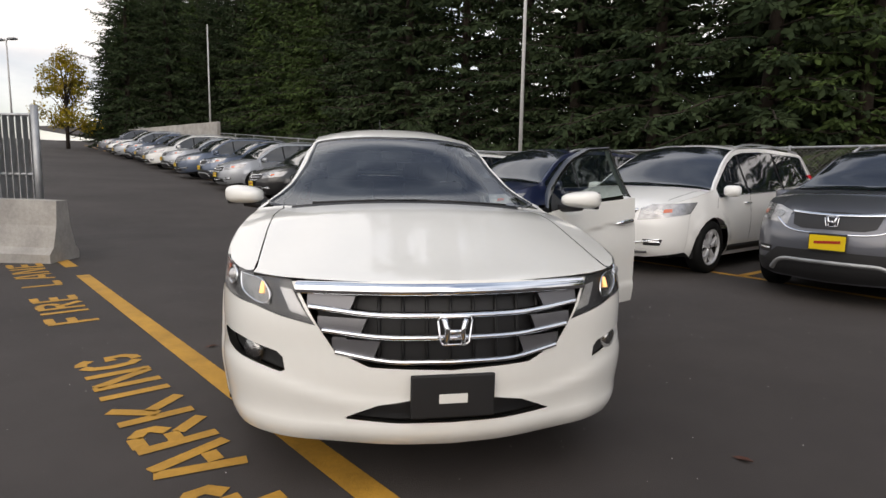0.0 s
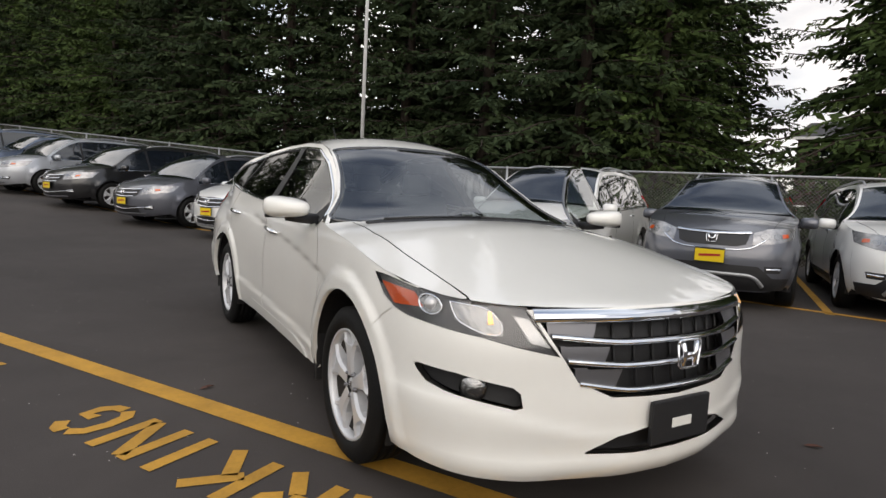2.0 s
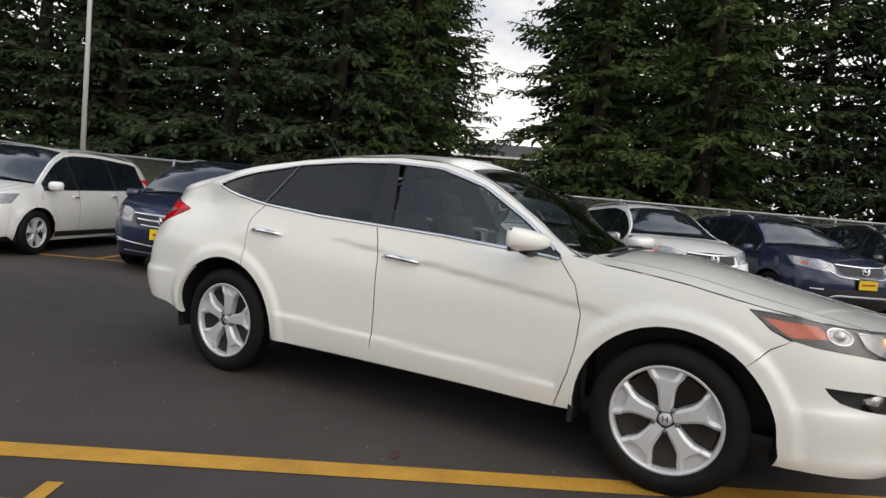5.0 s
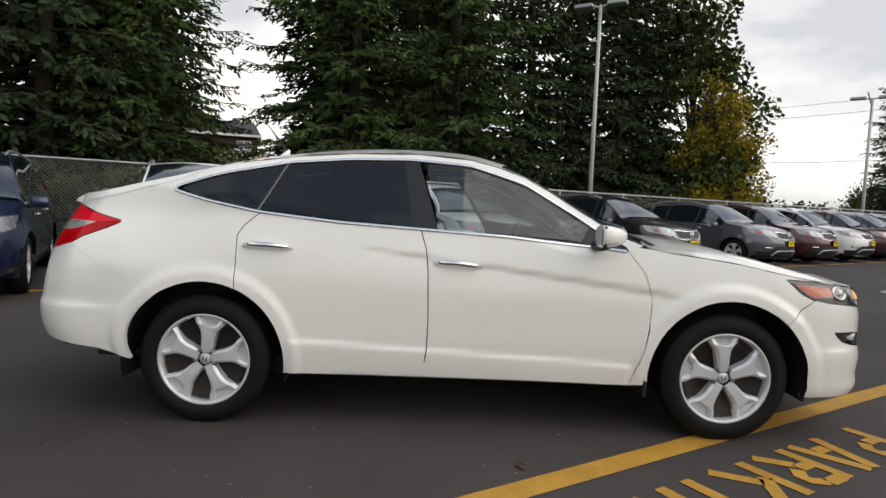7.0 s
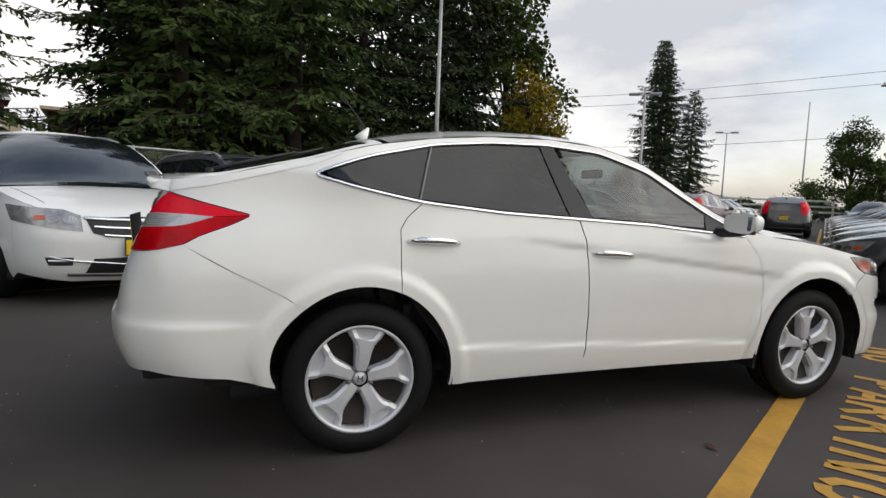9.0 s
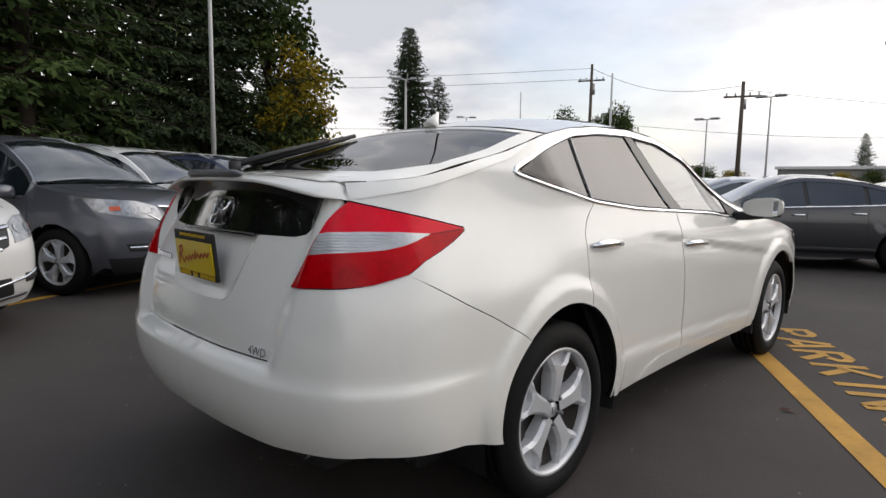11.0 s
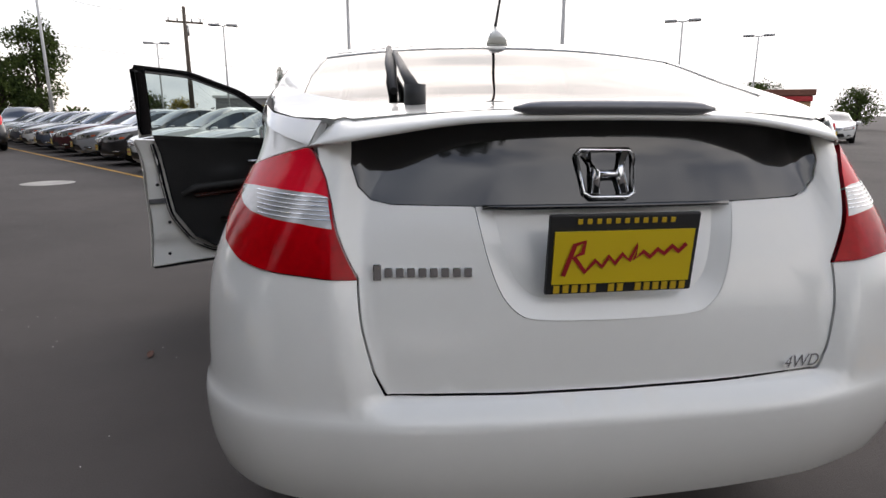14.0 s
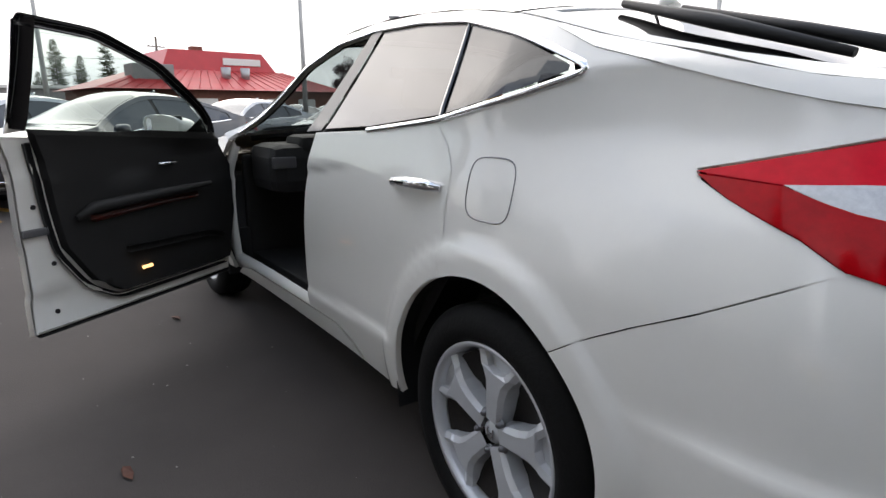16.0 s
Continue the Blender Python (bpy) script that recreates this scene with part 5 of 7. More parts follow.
def car_kind(name, label, category, plan, top_z, belt, crown, hood_x, glass_x, doors, axles, roof_x, r=0.33, tumble=0.6, plate_z=0.62, grille=(0.30, 0.86, 0.62), lamp=(0.82, 0.76), nose_bar=True, rails=False, tail_z=(0.85, 1.15), fog_z=0.42):
    """Builds one parked car, nose to +x, as an Empty with its parts."""
    B = Body(plan, Curve(*top_z), Curve(*belt), Curve(*crown), tumble,
             Curve((0.2, -0.05), (0.3, 0.0), (0.55, 0.01), (0.7, -0.005), (0.85, -0.06), (1.0, -0.16)),
             Curve((0.2, 0.1), (0.4, 0.0), (0.6, 0.0), (0.8, 0.04), (1.1, 0.10), (1.6, 0.28)),
             Curve((0.2, -0.07), (0.32, -0.03), (0.5, 0.0), (0.8, 0.0), (1.0, -0.03), (1.2, -0.045), (1.8, -0.045)), axles, r + 0.05, creases=False)
    car = thing(name, label, category)
    L = B.L
    A, Fq = B.at, B.at_front
    TZ = lambda x: float(B.top_z(x))
    BZ = lambda x: float(B.belt(x))
    xb, xf = B.xr, B.xf
    g = 0.10
    cowl, rear_glass = glass_x[0], glass_x[1]
    # lower skin, one piece a side from nose seam to tail
    rr = r + 0.05
    def arch_pts(ax, n=12):
        return [(ax + rr * math.cos(a), r + rr * math.sin(a)) for a in np.linspace(-0.35, math.pi + 0.35, n)]
    nose_x, tail_x = axles[1] + 0.5, axles[0] - 0.45
    for sd in (-1, 1):
        low = [(tail_x, 0.33)] + arch_pts(axles[0])[::-1] + arch_pts(axles[1])[::-1] + [(nose_x, 0.30)]
        up = [(x, TZ(x) - 0.001) for x in np.linspace(nose_x, tail_x, 26)]
        win_top = [(x, TZ(x) - 0.055) for x in np.linspace(cowl - 0.06, rear_glass, 14)]
        win_top = [(x, z) for x, z in win_top if z > BZ(x) + 0.02]
        win = win_top + [(x, BZ(x)) for x in np.linspace(win_top[-1][0], win_top[0][0], 8)]
        side = [(A(x, sd), z) for x, z in low + up]
        skin("body_side", B.patch("wrap", side, [[(A(x, sd), z) for x, z in win]], grid=g, gap=0.001), None, car)
        # windows split by their pillars
        cuts = [win_top[0][0] + 0.01] + list(doors) + [win_top[-1][0] - 0.01]
        for k in range(len(cuts) - 1):
            a, b = cuts[k] - (0.03 if k else 0.0), cuts[k + 1] + 0.03
            xs = np.linspace(a, b, 6)
            w = [(x, max(BZ(x) + 0.015, min(TZ(x) - 0.06, 9))) for x in xs] + [(x, BZ(x) + 0.004) for x in xs[::-1]]
            skin("side_window", B.patch("wrap", [(A(x, sd), z) for x, z in w], off=-0.008, grid=g * 1.4), M["farglass"], car, "dark side window")
        skin("window_surround", B.patch("wrap", [(A(x, sd), z) for x, z in win], off=-0.016, grid=g * 1.6), M["trim"], car)
        skin("window_sill", B.strip("wrap", [(A(x, sd), BZ(x)) for x in np.linspace(win_top[-1][0], win_top[0][0], 10)], 0.016, 0.0, 0.006, grid=0.1), M["chrome"], car, "bright window sill strip")
        for x in list(doors) + [cuts[0] + 0.02]:
            skin("door_seam", B.strip("wrap", [(A(x, sd), 0.34), (A(x + 0.02, sd), 0.7), (A(x, sd), BZ(x))], 0.008, 0.0, 0.0015, grid=0.1), M["trim"], car)
        for x in doors:
            part("door_handle", tube([Vector(B.wrap(A(x + o, sd), BZ(x) - 0.12, q)) for o, q in ((0.02, 0), (0.06, 0.03), (0.18, 0.03), (0.22, 0.0))], 0.012, 6), M["chrome"], car, "door handle")
        skin("sill_trim", B.strip("wrap", [(A(axles[0] + rr, sd), 0.31), (A(axles[1] - rr, sd), 0.31)], 0.10, 0.0, 0.012, grid=0.2), M["trim"], car, "dark sill trim")
        # head lamp, its bright insert, fog lamp
        lz, lz2 = lamp
        q = [(A(nose_x - 0.10, sd), lz + 0.075), (Fq(sd * 0.60), lz + 0.045), (Fq(sd * grille[0] * 1.45), lz - 0.01), (Fq(sd * grille[0] * 1.42), lz2 - 0.035), (Fq(sd * 0.66), lz2 - 0.01), (A(nose_x + 0.0, sd), lz2 + 0.05)]
        skin("headlamp", B.patch("wrap", q, off=0.004, lip=0.02, grid=0.05), M["farlamp"], car, "clear headlamp")
        zc = (lz + lz2) / 2
        for yy, ra in ((0.56, 0.045), (0.68, 0.042)):
            s0 = Fq(sd * yy)
            skin("lamp_reflector", B.patch("wrap", [(s0 + ra * 1.3 * math.cos(a), zc + 0.012 + ra * 0.85 * math.sin(a)) for a in np.linspace(0, 6.28, 13)[:-1]], off=0.008, grid=0.04), M["reflector"], car)
        s0 = Fq(sd * 0.76)
        skin("indicator", B.patch("wrap", [(s0 - 0.06, zc + 0.0), (s0 - 0.05, zc + 0.045), (s0 + 0.05, zc + 0.05), (s0 + 0.05, zc + 0.01)], off=0.008, grid=0.05), M["amber"], car, "amber indicator")
        s0 = Fq(sd * 0.66)
        skin("fog_lamp_pocket", B.patch("wrap", [(s0 - 0.10, fog_z - 0.03), (s0 + 0.10, fog_z - 0.03), (s0 + 0.12, fog_z + 0.045), (s0 - 0.12, fog_z + 0.045)], off=0.003, grid=0.05), M["trim"], car)
        skin("fog_lamp_bar", B.strip("wrap", [(s0 - 0.09, fog_z + 0.01), (s0 + 0.09, fog_z + 0.01)], 0.03, 0.004, 0.006), M["chrome"], car)
        # tail lamp
        t0, t1 = tail_z
        q = [(A(tail_x + 0.05, sd) if sd < 0 else A(tail_x + 0.05, sd) - 2 * L, t1 - 0.03), (B.at_rear(sd * 0.62), t1), (B.at_rear(sd * 0.60), t0), (B.at_rear(sd * 0.78), t0 - 0.02)]
        skin("tail_lamp", B.patch("wrap", q, off=0.006, lip=0.02, grid=0.06), M["redlens"], car, "red tail lamp")
        # mirror
        mb = bmesh.new()
        bmesh.ops.create_uvsphere(mb, u_segments=12, v_segments=8, radius=1)
        mx, my = cowl - 0.22, float(-B.wrap(A(cowl - 0.22, -1), BZ(cowl - 0.25))[1])
        for v in mb.verts:
            x, y, z = v.co
            v.co = (mx + max(x, -0.3) * 0.10, sd * (my + 0.11 + math.copysign(abs(y) ** 0.6, y) * 0.11), BZ(cowl - 0.25) + 0.07 + math.copysign(abs(z) ** 0.6, z) * 0.075)
        part("door_mirror", smooth(mb), None, car, "body-coloured door mirror")
        part("mirror_stem", tube([(mx, sd * (my - 0.02), BZ(cowl - 0.25) + 0.02), (mx, sd * (my + 0.08), BZ(cowl - 0.25) + 0.03)], 0.025, 6), M["trim"], car)
        for ax in axles:
            bm = bmesh.new()
            rows = [[bm.verts.new((ax + (rr + 0.01) * math.cos(a), sd * y, r + (rr + 0.01) * math.sin(a))) for a in np.linspace(-0.3, math.pi + 0.3, 14)] for y in (my - 0.03, my - 0.32)]
            for i in range(13):
                bm.faces.new((rows[0][i], rows[0][i + 1], rows[1][i + 1], rows[1][i]))
            bm.faces.new(rows[1])
            part("arch_liner", bm, M["trim"], car)
            wheel_parts(car, ax, sd * (my - 0.085), r, 0.21, r * 0.67, sd, False)
        if rails:
            part("roof_rail", tube([Vector(B.top(x, sd * (B.width(x) - 0.07), o)) for x, o in zip(np.linspace(roof_x[0] - 0.15, roof_x[1] + 0.15, 9), (0, 0.04, 0.045, 0.045, 0.045, 0.045, 0.045, 0.04, 0))], 0.016, 6), M["galv"], car, "roof rail")
    # nose
    nose = [(A(nose_x, -1), 0.30), (Fq(-0.6), 0.23), (Fq(0), 0.22), (Fq(0.6), 0.23), (A(nose_x, 1), 0.30)]
    nose += [(A(x, 1), TZ(x) - 0.001) for x in np.linspace(nose_x, xf - 0.12, 6)] + [(Fq(y), TZ(xf - 0.04) + 0.0) for y in (0.3, 0, -0.3)] + [(A(x, -1), TZ(x) - 0.001) for x in np.linspace(xf - 0.12, nose_x, 6)]
    skin("front_bumper", B.patch("wrap", nose, grid=0.07, gap=0.001), None, car)
    gw, gt, gb = grille
    GRL = [(Fq(-gw * 1.35), gt), (Fq(-gw * 1.2), gb + 0.03), (Fq(-gw * 0.9), gb), (Fq(gw * 0.9), gb), (Fq(gw * 1.2), gb + 0.03), (Fq(gw * 1.35), gt), (Fq(0), gt + 0.015)]
    skin("grille", B.patch("wrap", GRL, off=0.004, grid=0.07), M["trim"], car, "black grille")
    for k in range(3 if not rails or plate_z < 0.6 else 1):
        z = gt - 0.01 - (gt - gb - 0.01) * k / 2
        w = gw * (1.38 - 0.22 * k)
        skin("grille_bar", B.strip("wrap", [(Fq(-w), z + 0.012), (Fq(-w * 0.6), z), (Fq(0), z - 0.008), (Fq(w * 0.6), z), (Fq(w), z + 0.012)], 0.030 if nose_bar else 0.018, 0.006, 0.010), M["chrome"], car, "chrome grille bar")
    tall = rails and plate_z > 0.6
    if tall:
        skin("grille_bar", B.strip("wrap", [(Fq(-gw * 1.85), gt - 0.075), (Fq(-gw * 1.4), gb - 0.01), (Fq(-gw), gb - 0.035), (Fq(0), gb - 0.045), (Fq(gw), gb - 0.035), (Fq(gw * 1.4), gb - 0.01), (Fq(gw * 1.85), gt - 0.075)], 0.018, 0.004, 0.008), M["chrome"], car, "chrome bar under the grille")
        skin("lower_cladding", B.patch("wrap", [(Fq(-0.82), 0.26), (Fq(0), 0.235), (Fq(0.82), 0.26), (Fq(0.83), 0.40), (Fq(0.66), 0.41), (Fq(0.50), 0.54), (Fq(0), 0.55), (Fq(-0.50), 0.54), (Fq(-0.66), 0.41), (Fq(-0.83), 0.40)], off=0.006, grid=0.08), M["trim"], car, "black lower bumper cladding")
        skin("skid_plate", B.strip("wrap", [(Fq(-0.60), 0.30), (Fq(-0.50), 0.40), (Fq(-0.42), 0.43), (Fq(0), 0.435), (Fq(0.42), 0.43), (Fq(0.50), 0.40), (Fq(0.60), 0.30)], 0.045, 0.010, 0.012), M["galv"], car, "silver skid plate")
    elif rails:
        skin("chrome_strip", B.strip("wrap", [(Fq(-0.72), fog_z + 0.05), (Fq(-0.55), fog_z + 0.01), (Fq(0), fog_z - 0.045), (Fq(0.55), fog_z + 0.01), (Fq(0.72), fog_z + 0.05)], 0.022, 0.006, 0.008), M["chrome"], car, "chrome strip above the intake")
    emblem(car, look(Vector(B.wrap(Fq(0), (gt + gb) / 2, 0.03)), Vector(B.wrap(Fq(0), (gt + gb) / 2, -1))), 0.12)
    if not tall:
        skin("lower_intake", B.patch("wrap", [(Fq(-0.48), 0.31), (Fq(0), 0.30), (Fq(0.48), 0.31), (Fq(0.40), 0.45), (Fq(0), 0.46), (Fq(-0.40), 0.45)], off=0.003, grid=0.08), M["trim"], car, "black lower intake")
        skin("chin_bar", B.strip("wrap", [(Fq(-0.62), 0.30), (Fq(0), 0.275), (Fq(0.62), 0.30)], 0.035, 0.004, 0.010), M["greymetal"], car)
    dealer_plate(car, look(Vector(B.wrap(Fq(0), plate_z, 0.03)), Vector(B.wrap(Fq(0), plate_z, -1))), 0.33, False)
    # tail
    back = [(B.at_rear(y), z) for y, z in ((-0.72, 0.34), (0, 0.33), (0.72, 0.34))] + [(A(tail_x, 1) - 2 * L, 0.33)] + [(A(x, 1) - 2 * L, TZ(x) - 0.001) for x in np.linspace(tail_x, xb + 0.1, 5)] + [(B.at_rear(y), TZ(xb + 0.03)) for y in (0.3, 0, -0.3)] + [(A(x, -1), TZ(x) - 0.001) for x in np.linspace(xb + 0.1, tail_x, 5)] + [(A(tail_x, -1), 0.33)]
    skin("tailgate", B.patch("wrap", back, grid=0.08, gap=0.001), None, car)
    skin("rear_bumper_trim", B.strip("wrap", [(B.at_rear(-0.7), 0.36), (0, 0.35), (B.at_rear(0.7), 0.36)], 0.12, 0.002, 0.012), M["trim"], car, "dark lower bumper")
    dealer_plate(car, look(Vector(B.wrap(0.0001, 0.80, 0.02)), Vector(B.wrap(0.0001, 0.80, -1))), 0.33, False)
    if TZ(xb + 0.1) > 1.3:
        skin("rear_window", B.patch("wrap", [(B.at_rear(-0.55), 1.10), (B.at_rear(0), 1.07), (B.at_rear(0.55), 1.10), (B.at_rear(0.50), TZ(xb + 0.05) - 0.10), (B.at_rear(-0.50), TZ(xb + 0.05) - 0.10)], off=0.006, grid=0.08), M["farglass"], car, "dark rear window")
    # top: hood, windscreen, roof, rear
    xs = np.linspace(cowl + 0.04, xf - 0.1, 10)
    fe = [(float(B.wrap(Fq(y), TZ(xf - 0.04))[0]) - 0.01, y) for y in (-0.5, -0.3, 0, 0.3, 0.5)]
    hood = [(x, -B.width(x) + 0.002) for x in xs[:-1]] + fe + [(x, B.width(x) - 0.002) for x in xs[:-1][::-1]] + [(cowl + 0.10, 0.3), (cowl + 0.12, 0), (cowl + 0.10, -0.3)]
    skin("hood", B.patch("top", hood, grid=0.09), None, car)
    for sd in (-1, 1):
        skin("hood_seam", B.strip("top", [(cowl + 0.10, sd * (B.width(cowl) - 0.10)), (xf - 0.45, sd * (B.width(xf - 0.45) - 0.12))], 0.008, 0.0, 0.002, grid=0.1), M["trim"], car)
    r0, r1 = roof_x
    ws = [(x, -B.width(x) + 0.03) for x in np.linspace(r0, cowl, 7)] + [(cowl + 0.08, -0.3), (cowl + 0.10, 0), (cowl + 0.08, 0.3)] + [(x, B.width(x) - 0.03) for x in np.linspace(cowl, r0, 7)] + [(r0 + 0.06, 0)]
    skin("windscreen", B.patch("top", ws, off=0.003, grid=0.12), M["farglass"], car, "windscreen with sky reflections")
    for sd in (-1, 1):
        ap = [(x, sd * B.width(x)) for x in np.linspace(r0, cowl + 0.05, 7)] + [(x, sd * (B.width(x) - 0.035)) for x in np.linspace(cowl + 0.05, r0, 7)]
        skin("windscreen_pillar", B.patch("top", ap if sd < 0 else ap[::-1], grid=0.08), None, car)
    roof = [(x, -B.width(x)) for x in np.linspace(r1, r0, 8)] + [(r0 + 0.06, 0)] + [(x, B.width(x)) for x in np.linspace(r0, r1, 8)]
    skin("roof", B.patch("top", roof, grid=0.12), None, car)
    part("aerial_fin", tube([Vector(B.top(r1 + 0.25, 0, 0.0)), Vector(B.top(r1 + 0.18, 0, 0.06))], [0.04, 0.01], 8), None, car)
    end = xb + 0.05
    if r1 - end > 0.5:
        bl = [(x, -B.width(x) + 0.06) for x in np.linspace(rear_glass - 0.30, r1, 5)] + [(x, B.width(x) - 0.06) for x in np.linspace(r1, rear_glass - 0.30, 5)]
        skin("rear_window", B.patch("top", bl, off=0.004, grid=0.1), M["farglass"], car, "dark rear window")
        sk = [(x, -B.width(x)) for x in np.linspace(end, r1, 8)] + [(x, B.width(x)) for x in np.linspace(r1, end, 8)]
        skin("trunk_lid", B.patch("top", sk, grid=0.1), None, car)
    else:
        sk = [(x, -B.width(x)) for x in np.linspace(end, r1, 5)] + [(x, B.width(x)) for x in np.linspace(r1, end, 5)]
        skin("roof_spoiler", B.patch("top", sk, grid=0.1), None, car)
    part("underbody", box((0, 0, 0.25), (axles[1] - axles[0] + 1.0, 1.3, 0.12), 0, 0.03), M["trim"], car)
    for o in car.children_recursive:
        if o.type == "MESH" and not o.data.materials:
            o.data.materials.append(None)
            o["painted"] = 1
    return car


def place_car(kind, x, y, heading, paint, label, group="", z=0.0):
    """A copy of a kind of car, nose at (x, y), in its own paint."""
    nose = NOSE[kind]
    h = radians(heading)
    m = pose(x - nose * math.cos(h), y - nose * math.sin(h), z, 0, 0, heading)
    car = copy_thing(KIND[kind], m)
    for o in car.children_recursive:
        if o.get("painted"):
            o.material_slots[0].link = "OBJECT"
            o.material_slots[0].material = M[paint]
            del o["painted"]
    return tagged(car, label, "car", group)


KIND, NOSE = {}, {"suv": 2.32, "van": 2.55, "sedan": 2.28}
KIND["suv"] = car_kind("parked_suv", "compact suv", "car",
    [(-2.20, 0), (-2.19, 0.4), (-2.13, 0.68), (-2.02, 0.83), (-1.8, 0.90), (-1.3, 0.915), (0, 0.905), (1.3, 0.91), (1.7, 0.875), (1.95, 0.79), (2.12, 0.65), (2.24, 0.42), (2.30, 0.2), (2.32, 0)],
    [(-2.2, 1.36), (-2.0, 1.46), (-1.7, 1.54), (-1, 1.60), (0, 1.605), (0.35, 1.53), (0.7, 1.33), (1.05, 1.12), (1.3, 1.07), (1.6, 1.03), (1.9, 0.98), (2.1, 0.93), (2.32, 0.86)],
    [(-2.3, 1.25), (-1.9, 1.22), (-1.3, 1.14), (-0.5, 1.09), (0.3, 1.06), (1.0, 1.03), (1.4, 1.4), (2.3, 1.5)],
    [(-2.2, 0.03), (-1, 0.06), (0, 0.065), (0.6, 0.07), (1.05, 0.04), (1.5, 0.06), (2.0, 0.04), (2.32, 0)],
    2.3, (1.0, -1.85), (0.12, -0.85), (-1.31, 1.31), (0.28, -1.85), 0.345, 0.55, 0.64, (0.30, 0.92, 0.76), (0.93, 0.82), rails=True, tail_z=(0.95, 1.45), fog_z=0.50)
KIND["van"] = car_kind("parked_minivan", "minivan", "car",
    [(-2.60, 0), (-2.59, 0.5), (-2.53, 0.8), (-2.42, 0.93), (-2.2, 0.99), (-1.5, 1.0), (0, 1.0), (1.5, 0.985), (1.9, 0.94), (2.15, 0.85), (2.34, 0.70), (2.46, 0.45), (2.53, 0.2), (2.55, 0)],
    [(-2.6, 1.42), (-2.45, 1.52), (-2.2, 1.60), (-1.2, 1.68), (0.0, 1.68), (0.55, 1.62), (0.95, 1.44), (1.3, 1.22), (1.5, 1.10), (1.75, 1.05), (2.05, 0.98), (2.3, 0.90), (2.55, 0.80)],
    [(-2.7, 1.13), (-1.9, 1.11), (-1.0, 1.08), (0.3, 1.04), (1.1, 1.02), (1.5, 1.02), (1.9, 1.4), (2.5, 1.5)],
    [(-2.6, 0.03), (-1, 0.07), (0, 0.07), (0.8, 0.08), (1.5, 0.05), (1.9, 0.06), (2.3, 0.04), (2.55, 0)],
    2.5, (1.45, -2.3), (0.45, -0.75), (-1.5, 1.5), (0.5, -2.3), 0.345, 0.42, 0.56, (0.33, 0.83, 0.66), (0.86, 0.74), rails=True, tail_z=(0.95, 1.35), fog_z=0.42)
KIND["sedan"] = car_kind("parked_sedan", "compact sedan", "car",
    [(-2.25, 0), (-2.24, 0.4), (-2.17, 0.66), (-2.05, 0.80), (-1.8, 0.86), (-1.3, 0.875), (0, 0.865), (1.3, 0.87), (1.65, 0.84), (1.9, 0.76), (2.08, 0.61), (2.2, 0.40), (2.26, 0.2), (2.28, 0)],
    [(-2.25, 0.97), (-2.1, 1.01), (-1.85, 1.04), (-1.55, 1.10), (-1.2, 1.22), (-0.8, 1.32), (-0.3, 1.37), (0.1, 1.355), (0.45, 1.24), (0.8, 1.07), (1.05, 0.97), (1.4, 0.92), (1.75, 0.86), (2.0, 0.80), (2.28, 0.70)],
    [(-2.3, 1.3), (-1.6, 1.05), (-1.2, 1.0), (-0.5, 0.96), (0.3, 0.93), (0.95, 0.90), (1.3, 1.2), (2.3, 1.3)],
    [(-2.2, 0.03), (-1.5, 0.04), (-0.8, 0.06), (0, 0.065), (0.5, 0.075), (1.0, 0.04), (1.5, 0.06), (2.0, 0.03), (2.28, 0)],
    2.3, (0.98, -1.55), (-0.05, -0.85), (-1.34, 1.34), (0.15, -0.85), 0.315, 0.62, 0.46, (0.26, 0.70, 0.60), (0.73, 0.62), tail_z=(0.80, 1.0), fog_z=0.36)

GROW = lambda s: 0.063 * max(0.0, -(s + 11.0)) if s < -11 else 0.0
U = Vector((math.cos(radians(28)), math.sin(radians(28)), 0))
P0 = Vector((-0.5, 4.36, 0))
def ground_z(x, y):
    """The lot rises gently towards its far end."""
    s = (x - P0.x) * U.x + (y - P0.y) * U.y
    t = -(s + 9.5)
    return 0.0 if t <= 0 else (0.063 * t * t / (2 * 3.0) if t < 3.0 else 0.063 * (t - 1.5))


ROW_A = [(-2.6, "van", "white"), (-5.6, "van", "navy"), (-9.0, "van", "white"), (-11.9, "van", "grey"), (-15.2, "van", "black"), (-18.6, "van", "silver"), (-21.0, "suv", "bluegrey"), (-23.8, "van", "bluegrey"), (-26.8, "suv", "silver"), (-29.6, "van", "white"), (-32.4, "suv", "grey"), (-35.2, "suv", "bluegrey"), (-38.0, "van", "silver"), (-40.8, "suv", "white"), (-43.6, "van", "grey"), (0.0, "suv", "grey")]
WORD = {"van": "minivan", "suv": "compact suv", "sedan": "compact sedan"}
TONE = {"white": "white", "navy": "navy blue", "grey": "metallic grey", "darkgrey": "dark grey", "black": "black", "silver": "silver", "maroon": "maroon", "bluegrey": "blue-grey"}
def park(kind, x, y, heading, paint, group, where):
    return place_car(kind, x, y, heading, paint, f"{TONE[paint]} {WORD[kind]} parked {where}", group, ground_z(x, y))


for s, kind, paint in ROW_A:
    p = P0 + U * s
    if kind == "van":
        p = p + Vector((0.485, -0.875, 0)) * 0.15
    park(kind, p.x, p.y, -61, paint, "cars along the fence", "nose out along the fence")
V = Vector((math.cos(radians(33.6)), math.sin(radians(33.6)), 0))
q0 = Vector((1.25, 6.05, 0))
RIGHT = [(0, "white"), (2.5, "navy"), (5.05, "black"), (9.4, "grey"), (12.0, "maroon"), (14.6, "white"), (17.2, "maroon"), (19.8, "silver"), (22.4, "white"), (25.0, "silver"), (27.6, "bluegrey"), (30.2, "white"), (32.8, "silver"), (35.4, "grey"), (38.0, "white"), (40.6, "silver")]
